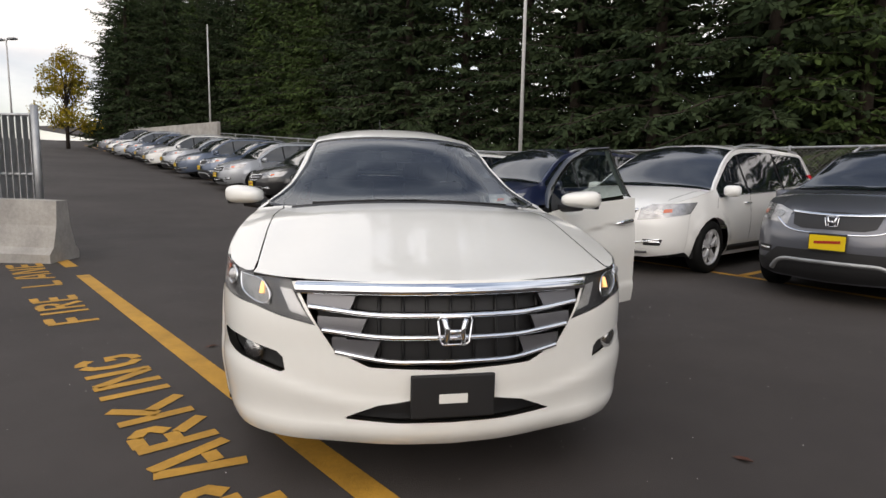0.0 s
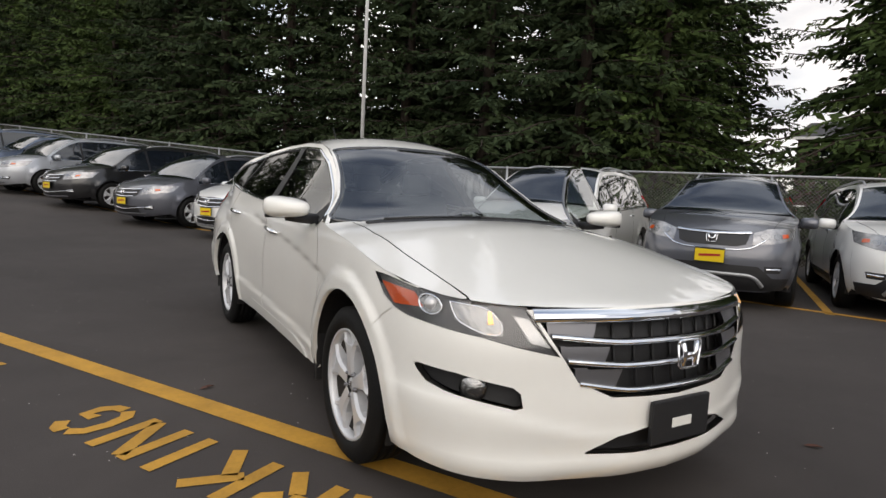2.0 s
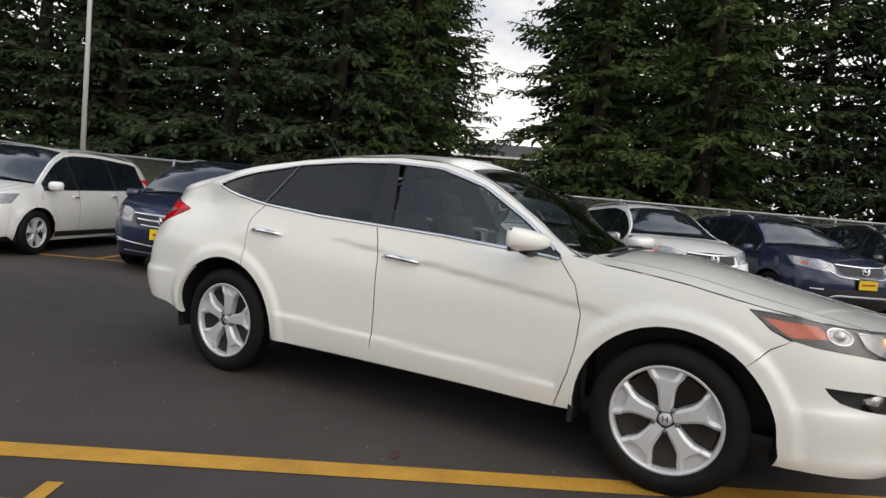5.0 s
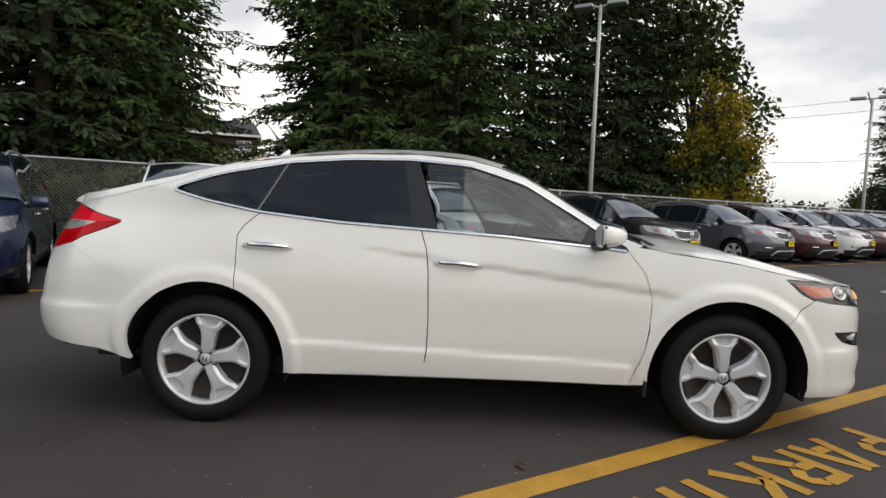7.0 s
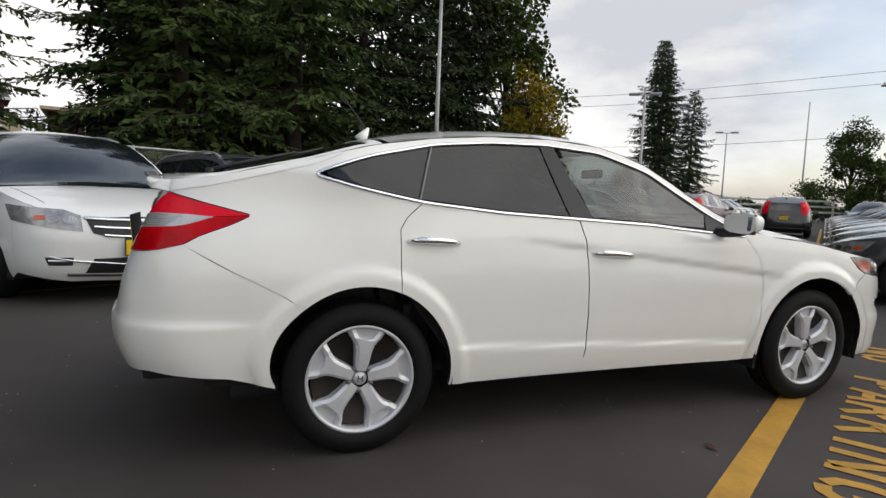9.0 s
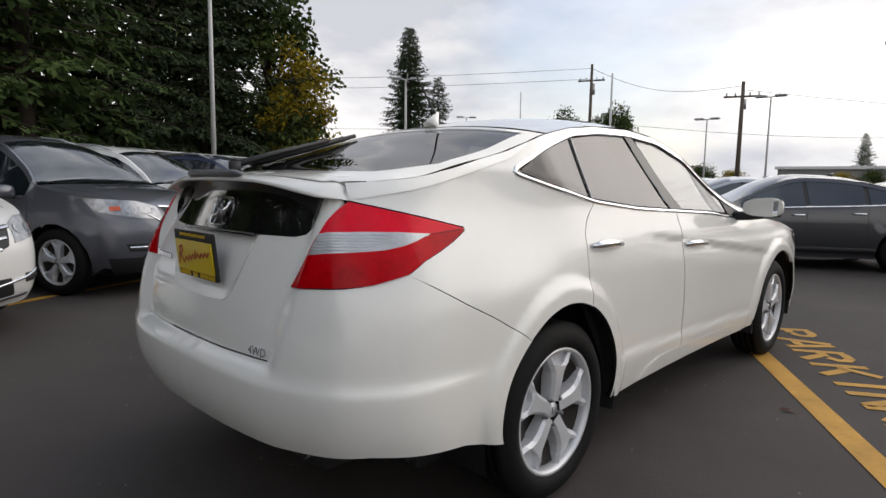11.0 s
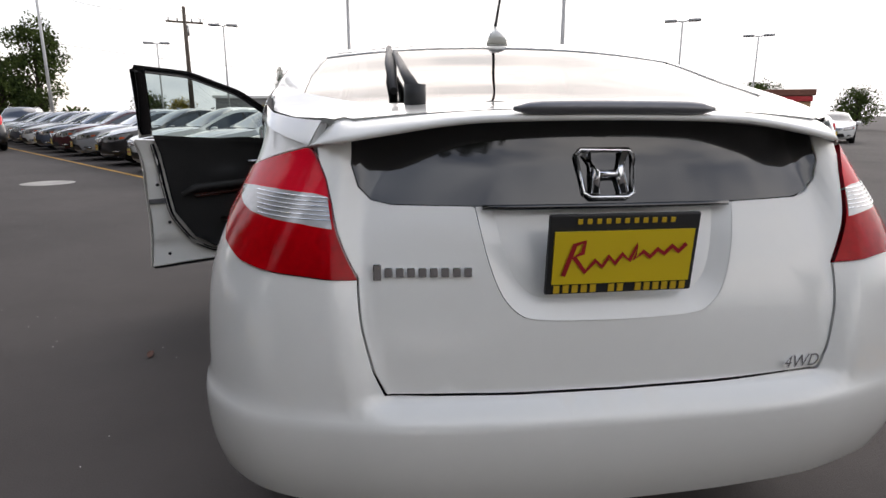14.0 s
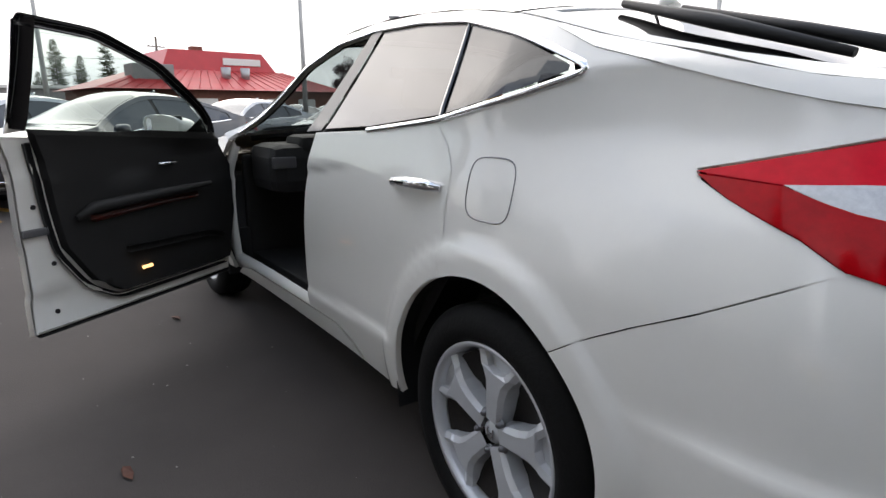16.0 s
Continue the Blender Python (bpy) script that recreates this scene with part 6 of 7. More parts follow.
for s, paint in RIGHT:
    p = q0 + V * s
    park("suv", p.x, p.y, -56, paint, "cars along the fence", "nose out along the fence")
W = Vector((math.cos(radians(36)), math.sin(radians(36)), 0))
for k, paint in enumerate(["darkgrey", "silver", "white", "black", "silver", "maroon", "bluegrey", "white", "grey", "silver", "white", "darkgrey"]):
    p = Vector((6.2, 2.5, 0)) + W * (2.55 * k)
    park("sedan", p.x, p.y, 122, paint, "sedans across the aisle", "nose out across the aisle")
    p = p + Vector((0.53, -0.85, 0)) * 5.6
    if k:
        park("sedan", p.x, p.y, 122, ["white", "silver", "grey", "bluegrey", "white", "black"][k % 6], "sedans in the second row", "in the second row")
for k, paint in enumerate(["white", "darkgrey", "silver", "black"]):
    p = Vector((6.75, -2.2, 0)) + Vector((0.62, -0.79, 0)) * (2.9 * k) * 1.15
    park("sedan", p.x, p.y, 132 + 6 * (k > 1), paint, "sedans by the road", "in the row towards the restaurant")
for x, y, h, kind, paint in ((16.5, -11.6, 128, "sedan", "grey"), (17.3, -14.3, -30, "sedan", "navy"), (18.4, -16.6, -30, "sedan", "silver"), (22.6, 16.2, 36, "suv", "black"), (20.9, 18.4, 20, "suv", "maroon"), (31, 18.5, 200, "van", "silver"), (34, 19.5, 205, "van", "white"), (24, 21.5, 30, "sedan", "black"), (28, -9, 128, "sedan", "white"), (30, -12, 128, "sedan", "silver"), (21, -21, 140, "sedan", "white"), (17, -25, 140, "suv", "silver"), (13, -28, 140, "sedan", "grey")):
    park(kind, x, y, h, paint, "cars farther off", "farther across the lot")
for k in list(KIND.values()):
    for o in (*k.children_recursive, k):
        bpy.data.objects.remove(o)

# ---- barrier, gate, fence, lamp posts ----
bm = bmesh.new()
prof = [(-0.30, 0.0), (-0.30, 0.12), (-0.22, 0.20), (-0.14, 0.48), (-0.11, 0.80), (0.11, 0.80), (0.14, 0.48), (0.22, 0.20), (0.30, 0.12), (0.30, 0.0)]
bd = Vector((-0.20, -0.98, 0)).normalized()
bn = Vector((-bd.y, bd.x, 0))
b0 = Vector((-3.95, -3.95, 0))
rings = []
for k in range(7):
    c = b0 + bd * (0.5 * k)
    rings.append([bm.verts.new(c + bn * x * (1.0 if k else 0.97) + Vector((0, 0, z - (0.01 if not k else 0)))) for x, z in prof])
for a, b in zip(rings, rings[1:]):
    for i in range(len(prof) - 1):
        bm.faces.new((a[i], a[i + 1], b[i + 1], b[i]))
bm.faces.new(rings[0])
bm.faces.new(rings[-1][::-1])
bar = thing("concrete_barrier", "weathered pale concrete barrier block on the asphalt", "barrier")
part("block", bm, M["concrete"], bar)
part("lifting_slot", box(b0 + bd * 0.9 + Vector((0, 0, 0.05)), (0.62, 0.35, 0.10), 0, 0.02), M["trim"], bar)

gate = thing("metal_gate", "grey galvanised metal gate panels behind the barrier", "gate")
for k in range(4):
    p = Vector((-5.6 - 0.25 * k, -4.95 - 0.95 * k, 0))
    part("post", tube([p, p + Vector((0, 0, 2.15 + 0.05 * k))], 0.055, 10), M["galv"], gate)
    if k:
        for j in range(9):
            q = p0g.lerp(p, (j + 0.5) / 9)
            part("panel_bar", box(q + Vector((0, 0, 1.15)), (0.012, 0.10, 1.7), 75, 0.003), M["galv"], gate)
        for z in (0.25, 1.1, 2.0):
            part("rail", tube([p0g + Vector((0, 0, z)), p + Vector((0, 0, z))], 0.025, 8), M["galv"], gate)
    p0g = p


def chainlink():
    """Wire mesh cut by its own diamond pattern."""
    m = bpy.data.materials.new("chain_link_wire")
    m.use_nodes = True
    t = m.node_tree
    b = t.nodes["Principled BSDF"]
    b.inputs["Base Color"].default_value, b.inputs["Metallic"].default_value, b.inputs["Roughness"].default_value = (0.16, 0.16, 0.15, 1), 0.5, 0.6
    co, sep = t.nodes.new("ShaderNodeUVMap"), t.nodes.new("ShaderNodeSeparateXYZ")
    t.links.new(co.outputs[0], sep.inputs[0])
    outs = []
    for sg in (1, -1):
        ma = t.nodes.new("ShaderNodeMath")
        ma.operation = "MULTIPLY_ADD"
        ma.inputs[1].default_value = sg
        t.links.new(sep.outputs[1], ma.inputs[0])
        t.links.new(sep.outputs[0], ma.inputs[2])
        fr = t.nodes.new("ShaderNodeMath")
        fr.operation = "FRACT"
        t.links.new(ma.outputs[0], fr.inputs[0])
        lt = t.nodes.new("ShaderNodeMath")
        lt.operation, lt.inputs[1].default_value = "LESS_THAN", 0.13
        t.links.new(fr.outputs[0], lt.inputs[0])
        outs.append(lt)
    mxx = t.nodes.new("ShaderNodeMath")
    mxx.operation = "MAXIMUM"
    t.links.new(outs[0].outputs[0], mxx.inputs[0])
    t.links.new(outs[1].outputs[0], mxx.inputs[1])
    t.links.new(mxx.outputs[0], b.inputs["Alpha"])
    return m


M["chainlink"] = chainlink()
FN = Vector((-math.sin(radians(29.5)), math.cos(radians(29.5)), 0))
FU = Vector((math.cos(radians(29.5)), math.sin(radians(29.5)), 0))
F0 = P0 + FN * 6.4
fence = thing("chain_link_fence", "galvanised chain-link fence behind the parked row", "fence")
pts = []
for k in range(-22, 19):
    p = F0 + FU * (2.75 * k)
    z = ground_z(p.x, p.y)
    p = Vector((p.x, p.y, z))
    pts.append(p)
    part("post", tube([p, p + Vector((0, 0, 1.92))], 0.03, 8), M["galv"], fence)
part("top_rail", tube([p + Vector((0, 0, 1.88)) for p in pts], 0.024, 8), M["galv"], fence, "galvanised top rail")
me = bpy.data.meshes.new("mesh_wire")
me.from_pydata([tuple(p + Vector((0, 0, z))) for p in pts for z in (0.03, 1.88)], [], [(2 * i, 2 * i + 2, 2 * i + 3, 2 * i + 1) for i in range(len(pts) - 1)])
uv = me.uv_layers.new(name="wire")
for f in me.polygons:
    for li, (u, v) in zip(f.loop_indices, ((0, 0), (1, 0), (1, 1), (0, 1))):
        uv.data[li].uv = ((f.index + u) * 2.75 / 0.075, v * 1.85 / 0.075)
part("wire_mesh", me, M["chainlink"], fence, "chain-link wire mesh")

# rough bank of earth and undergrowth behind the fence
bm = bmesh.new()
rows = []
for k in range(-60, 31):
    row = []
    for j, (o, h) in enumerate(((0.6, 0.0), (1.6, 0.35), (3.0, 0.7), (6.0, 1.0), (30.0, 1.4))):
        p = F0 + FU * (2.75 * k) + FN * o
        row.append(bm.verts.new((p.x, p.y, ground_z(p.x, p.y) + h * (0.8 + 0.4 * noise.noise((k * 0.7, j, 0))))))
    rows.append(row)
for a, b in zip(rows, rows[1:]):
    for j in range(4):
        bm.faces.new((a[j], b[j], b[j + 1], a[j + 1])).smooth = True
M["earth"] = mat("dark_forest_soil", (0.045, 0.035, 0.026), 0.95, vary=0.5, scale=1.5, bump=0.6, bscale=12)
tagged(part("forest_bank", bm, M["earth"]), "dark earth bank under the firs", "ground", kind="structure")

wall = thing("concrete_wall", "low pale concrete wall beyond the parked row", "wall")
wa, wb = Vector((-43, -15.5, 1.8)), Vector((-31, -7.0, 1.4))
d = wb - wa
for k in range(5):
    c = wa.lerp(wb, (k + 0.5) / 5)
    part("wall_panel", box(c + Vector((0, 0, 1.0)), (d.length / 5 - 0.03, 0.2, 2.4 + 0.12 * k), math.degrees(math.atan2(d.y, d.x)), 0.02), M["concrete"], wall)


def lamp_post(x, y, h, heads=2, arm=0.55, ang=0.0, long_arm=0.0, r=0.07, label="grey steel lamp post with flat heads"):
    lp = thing("lamp_post", label, "lamp post", "lamp posts round the lot")
    z = ground_z(x, y)
    part("pole", tube([(x, y, z), (x, y, z + h)], [r, r * 0.62], 10), M["pole"], lp)
    part("base", tube([(x, y, z), (x, y, z + 0.5)], [0.22, 0.22], 14), M["concrete"], lp, "concrete footing")
    for k in range(heads):
        a = radians(ang) + k * 2 * math.pi / max(heads, 1)
        ux, uy = math.cos(a), math.sin(a)
        part("arm", tube([(x, y, z + h - 0.05), (x + ux * arm * 0.6, y + uy * arm * 0.6, z + h + 0.02)], 0.035, 6), M["pole"], lp)
        part("head", box((x + ux * arm, y + uy * arm, z + h + 0.02), (0.62, 0.36, 0.13), math.degrees(a), 0.04), M["galv"], lp, "flat lamp head")
    if long_arm:
        a = radians(ang + 90)
        part("long_arm", tube([(x, y, z + h - 0.4), (x + math.cos(a) * long_arm, y + math.sin(a) * long_arm, z + h - 0.2)], 0.03, 6), M["pole"], lp)
    return lp


lamp_post(-13.68, 5.35, 9.5, 1, 0.6, 200)
lamp_post(4.94, 15.84, 8.1, 2, 0.55, 150, r=0.085)
lamp_post(-39.8, -9.2, 9.2, 0)
lamp_post(-40.7, -22.2, 7.2, 2, 0.6, 60)
lamp_post(19.8, 23.4, 7.1, 2, 0.55, 140, 2.6, 0.09)
lamp_post(38.5, 35.5, 7.4, 2, 0.6, 140)
lamp_post(23.7, 0.85, 6.5, 2, 0.55, 95, r=0.10)
lamp_post(21.1, -7.95, 7.4, 2, 0.6, 70, r=0.11)
lamp_post(39, 13.5, 5.9, 2, 0.5, 95)
lamp_post(34, 8.2, 6.4, 2, 0.5, 95)
lamp_post(27.5, -16.8, 6.2, 2, 0.6, 60)
lamp_post(33, -25.2, 6.3, 2, 0.6, 60)
lamp_post(19.8, -27.2, 6.0, 2, 0.6, 30)
lamp_post(12.6, -23.5, 6.1, 2, 0.8, 30, r=0.16)
lamp_post(77, 58, 16.5, 0, r=0.14, label="tall slim grey mast")
lamp_post(33, 17.6, 8.6, 0, r=0.10)


def utility_pole(x, y, h):
    up = thing("utility_pole", "brown timber utility pole with a crossarm", "utility pole", "utility poles")
    z = ground_z(x, y)
    part("pole", tube([(x, y, z), (x, y, z + h)], [0.20, 0.13], 8), M["timber"], up)
    part("crossarm", box((x, y, z + h * 0.88), (0.14, 2.6, 0.14), 20, 0.01), M["timber"], up)
    for o in (-1.1, -0.5, 0.5, 1.1):
        part("insulator", tube([(x - o * 0.34, y + o * 0.94, z + h * 0.88), (x - o * 0.34, y + o * 0.94, z + h * 0.88 + 0.3)], 0.06, 6), M["galv"], up)
    part("transformer", tube([(x + 0.3, y, z + h * 0.78), (x + 0.3, y, z + h * 0.86)], 0.22, 10), M["galv"], up)


utility_pole(49, 28.5, 13.0)
utility_pole(45, 13.2, 9.2)
utility_pole(90, -15, 11)
wires = thing("overhead_wires", "thin black overhead wires between the poles", "cable")
for a, b in (((49, 28.5, 12.6), (10, 75, 13)), ((49, 28.5, 11.6), (10, 75, 12)), ((49, 28.5, 12.6), (45, 13.2, 8.9)), ((45, 13.2, 8.6), (90, -15, 10.5)), ((49, 28.5, 7.5), (14, 62, 7.5)), ((49, 28.5, 7.5), (70, -10, 6.5))):
    a, b = Vector(a), Vector(b)
    part("wire", tube([a.lerp(b, k / 8) - Vector((0, 0, 1.2 * math.sin(math.pi * k / 8))) for k in range(9)], 0.018, 4), M["trim"], wires)

# ---- trees ----
def fir(seed, H, R, base, lean=0.0, open_=0.0):
    """Meshes of a fir: trunk and limbs, and a crown of many needle sprays."""
    rnd = random.Random(seed)
    tb = bmesh.new()
    bend = [Vector((rnd.uniform(-0.2, 0.2) * k / 6 + lean * k / 6, rnd.uniform(-0.2, 0.2) * k / 6, H * k / 6)) for k in range(7)]
    add_tube(tb, bend, [0.25 * (1 - k / 6.6) + 0.02 for k in range(7)], 8)
    vs, fs = [], []
    nl = int(H * 9)
    for i in range(nl):
        f = (i + rnd.random()) / nl
        h = base + (H - base) * f
        ln = R * (1 - f) ** 0.75 * rnd.uniform(0.55, 1.12) + 0.3
        if rnd.random() < open_:
            continue
        a = i * 2.39996 + rnd.uniform(-0.4, 0.4)
        k6 = h / H * 6
        k0 = min(int(k6), 5)
        root = bend[k0].lerp(bend[k0 + 1], k6 - k0)
        droop = rnd.uniform(0.10, 0.34) * (1.15 - f)
        lift = 0.25 * f
        limb = []
        for q in range(5):
            d = ln * q / 4
            limb.append(root + Vector((math.cos(a) * d, math.sin(a) * d, lift * d - droop * d * d / ln * 1.3 + 0.10 * d * (q == 4))))
        add_tube(tb, limb, [0.035 * (1 - q / 5) * (1.2 - f) + 0.006 for q in range(5)], 4, False)
        side = Vector((-math.sin(a), math.cos(a), 0))
        out = Vector((math.cos(a), math.sin(a), 0))
        ns = int(7 + ln * 6.5)
        for j in range(ns):
            t = 0.06 + 0.94 * (j + rnd.random()) / ns
            k = min(int(t * 4), 3)
            p = limb[k].lerp(limb[k + 1], t * 4 - k)
            sg = 1 if j % 2 else -1
            sl = (0.30 + 0.45 * (1 - t) * min(ln / 2, 1)) * rnd.uniform(0.7, 1.3)
            dirn = (side * sg * rnd.uniform(0.5, 1.0) + out * rnd.uniform(0.35, 0.9) + Vector((0, 0, rnd.uniform(-0.55, 0.05)))).normalized()
            tip = p + dirn * sl + Vector((0, 0, -0.12 * sl))
            for b in range(5):
                q = p.lerp(tip, b / 5.0)
                w = sl * rnd.uniform(0.38, 0.66)
                u = (dirn + Vector((rnd.uniform(-1, 1), rnd.uniform(-1, 1), rnd.uniform(-0.9, 0.35))) * 0.75).normalized()
                v = u.cross(Vector((rnd.uniform(-1, 1), rnd.uniform(-1, 1), rnd.uniform(-1, 1)))).normalized() * w * 0.20
                n0 = len(vs)
                e = q + u * w
                vs += [tuple(q - v * 0.5), tuple(q + u * w * 0.5 - v), tuple(e), tuple(q + u * w * 0.5 + v)]
                fs.append((n0, n0 + 1, n0 + 2, n0 + 3))
    trunk = bpy.data.meshes.new("trunk")
    tb.to_mesh(trunk)
    tb.free()
    crown = bpy.data.meshes.new("crown")
    crown.from_pydata(vs, [], fs)
    return trunk, crown


def broadleaf(seed, H, R, leaves=5000, leaf=0.16, columnar=1.0):
    rnd = random.Random(seed)
    tb = bmesh.new()
    add_tube(tb, [(0, 0, 0), (0.05, 0.02, H * 0.3), (0.0, 0.05, H * 0.75)], [0.2, 0.15, 0.05], 8)
    centres = []
    for k in range(26):
        a, f = rnd.uniform(0, 6.28), rnd.uniform(0.22, 0.98)
        rr = R * math.sin(math.pi * min(0.98, f ** 0.8 * 0.92 + 0.04)) ** 0.7 * rnd.uniform(0.25, 0.85)
        c = Vector((math.cos(a) * rr, math.sin(a) * rr, H * f))
        centres.append((c, R * rnd.uniform(0.25, 0.45)))
        add_tube(tb, [(0, 0, H * f * 0.6), tuple(c * 0.5 + Vector((0, 0, H * f * 0.35))), tuple(c)], [0.06, 0.035, 0.012], 4, False)
    vs, fs = [], []
    for _ in range(leaves):
        c, s = rnd.choice(centres)
        d = Vector((rnd.gauss(0, 1), rnd.gauss(0, 1), rnd.gauss(0, 0.8))).normalized() * s * rnd.uniform(0.35, 1.1)
        p = c + d
        u = Vector((rnd.uniform(-1, 1), rnd.uniform(-1, 1), rnd.uniform(-1, 1))).normalized()
        v = u.cross(Vector((rnd.uniform(-1, 1), rnd.uniform(-1, 1), 0.5))).normalized()
        l = leaf * rnd.uniform(0.6, 1.3)
        n0 = len(vs)
        vs += [tuple(p), tuple(p + u * l * 0.5 + v * l * 0.35), tuple(p + u * l), tuple(p + u * l * 0.5 - v * l * 0.35)]
        fs.append((n0, n0 + 1, n0 + 2, n0 + 3))
    trunk = bpy.data.meshes.new("trunk")
    tb.to_mesh(trunk)
    tb.free()
    crown = bpy.data.meshes.new("crown")
    crown.from_pydata(vs, [], fs)
    return trunk, crown


def tree(meshes, x, y, scale, turn, leaf, name, label, group, tilt=0.0):
    z = ground_z(x, y)
    t = thing(name, label, "tree", group, pose(x, y, z + 0.0, tilt, 0, turn) @ Matrix.Scale(scale, 4))
    for nm, me, mm in (("trunk", meshes[0], M["bark"]), ("crown", meshes[1], leaf)):
        o = new(nm, me)
        if not me.materials:
            me.materials.append(mm)
        o.parent = t
        o.material_slots[0].link = "OBJECT"
        o.material_slots[0].material = mm
    return t


FIRS = [fir(1, 17, 4.4, 0.9, 0.0, 0.04), fir(2, 19, 4.8, 1.2, 0.3, 0.08), fir(3, 15, 4.2, 0.7, -0.2, 0.06), fir(4, 20, 4.2, 1.8, 0.1, 0.20)]
rnd = random.Random(11)
GAP = Vector((-7.9, 19.4, 0))
spots = []
for k in range(-31, 3):
    for row in range(3):
        s = k * 3.1 + rnd.uniform(-0.8, 0.8) + row * 1.1
        o = 10.6 + row * 4.2 + rnd.uniform(-0.8, 0.8)
        spots.append((s, o, row))
for s, o, row in spots:
    p = P0 + U * s + Vector((-U.y, U.x, 0)) * o
    e = Vector((0.6, -3.2, 0))
    az = math.degrees(math.atan2(p.y - e.y, p.x - e.x)) % 360
    if 104.5 < az < 122 or az < 62:
        continue
    k = rnd.randrange(4)
    if row and rnd.random() < (0.2, 0.8)[row - 1]:
        continue
    tree(FIRS[k], p.x, p.y, rnd.uniform(0.85, 1.15), rnd.uniform(0, 360), M["needles_light"] if rnd.random() < 0.4 else M["needles"], "fir_tree", "tall dark green fir with drooping limbs behind the fence", "firs behind the fence")
for x, y, sc, k, lf in ((-8.8, 13.0, 0.85, 2, "needles_light"), (-5.0, 23.6, 0.7, 2, "needles"), (-11.0, 16.9, 1.0, 0, "needles_light"), (-14.0, 18.2, 1.05, 1, "needles"), (-12.4, 21.0, 1.1, 2, "needles"), (-3.7, 20.8, 1.0, 2, "needles"), (0.6, 22.0, 1.1, 3, "needles"), (3.6, 21.5, 1.0, 3, "needles"), (6.0, 23.5, 1.1, 3, "needles"), (8.4, 24.5, 1.1, 1, "needles"), (-1.2, 25, 1.1, 0, "needles"), (10.8, 28.5, 1.0, 0, "needles"), (-17.5, 16.5, 1.0, 3, "needles"), (-46.5, -13.6, 0.95, 0, "needles"), (-46.0, -16.6, 0.85, 1, "needles"), (-48.0, -18.6, 0.6, 2, "needles")):
    tree(FIRS[k], x, y, sc, x * 53 % 360, M[lf], "fir_tree", "tall dark green fir with drooping limbs behind the fence", "firs behind the fence")
for x, y, sc, k in ((32.5, 37, 0.86, 0), (35.6, 36.4, 0.72, 2), (34.2, 38.5, 0.8, 1), (16.5, 33, 0.62, 2), (90, 12, 0.5, 0), (92, 4, 0.45, 2), (95, -3, 0.55, 1), (96, -6, 0.5, 0), (94, -9, 0.55, 3), (97, -1, 0.42, 2), (99, 8, 0.4, 1), (95, -12, 0.5, 2), (96, -15, 0.52, 0), (40, -60, 0.4, 2), (44, -63, 0.4, 1)):
    tree(FIRS[k], x, y, sc, x * 37 % 360, M["needles"], "spruce_tree", "dark spruce standing beyond the lot", "spruces beyond the lot")
AUT = broadleaf(21, 9.5, 2.6, 7000, 0.22)
RND = broadleaf(22, 8.4, 2.3, 9000, 0.20)
LOWB = broadleaf(23, 3.2, 2.2, 5000, 0.16)
tree(AUT, 12.8, 23.6, 0.8, 30, M["leaf_yellow"], "autumn_tree", "tree turning yellow beside the dark firs", "autumn trees")
tree(AUT, 12.4, 25.6, 1.35, 190, M["leaf"], "leafy_tree", "green broadleaf tree beside the firs", "autumn trees")
tree(AUT, 16.6, 29.5, 0.8, 100, M["leaf_yellow"], "autumn_tree", "tree turning yellow beside the dark firs", "autumn trees")
tree(AUT, -44.6, -20.4, 0.75, 20, M["leaf_yellow"], "autumn_tree", "slim yellow tree at the end of the lot", "autumn trees")
tree(RND, 46.2, 29.8, 1.0, 0, M["leaf"], "round_tree", "round dark green broadleaf tree beyond the road", "round trees")
tree(RND, 48.5, 25.6, 1.05, 130, M["leaf"], "round_tree", "round dark green broadleaf tree beyond the road", "round trees")
tree(LOWB, 47, 27.8, 1.5, 60, M["leaf"], "leafy_shrub", "green shrub between two round trees", "shrubs")
tree(RND, 56, -27, 0.75, 45, M["leaf_purple"], "purple_tree", "dark purple-leaved tree by the restaurants", "trees by the road")
for k, (x, y, sc) in enumerate(((70, 38, 1.1), (60, 44, 1.2), (52, 18.5, 0.9), (56, 17.0, 0.8), (20, 48, 1.6), (27, 52, 1.5), (40, 50, 1.4), (12, 44, 1.7), (52, -38, 1.2), (58, -44, 1.4), (48, -47, 1.1), (70, 8, 0.9), (66, 10, 0.8))):
    tree(LOWB, x, y, sc, k * 47, M["leaf_yellow"] if k in (3, 12) else M["leaf"], "leafy_shrub", "green shrubs along the edge of the lot", "shrubs")
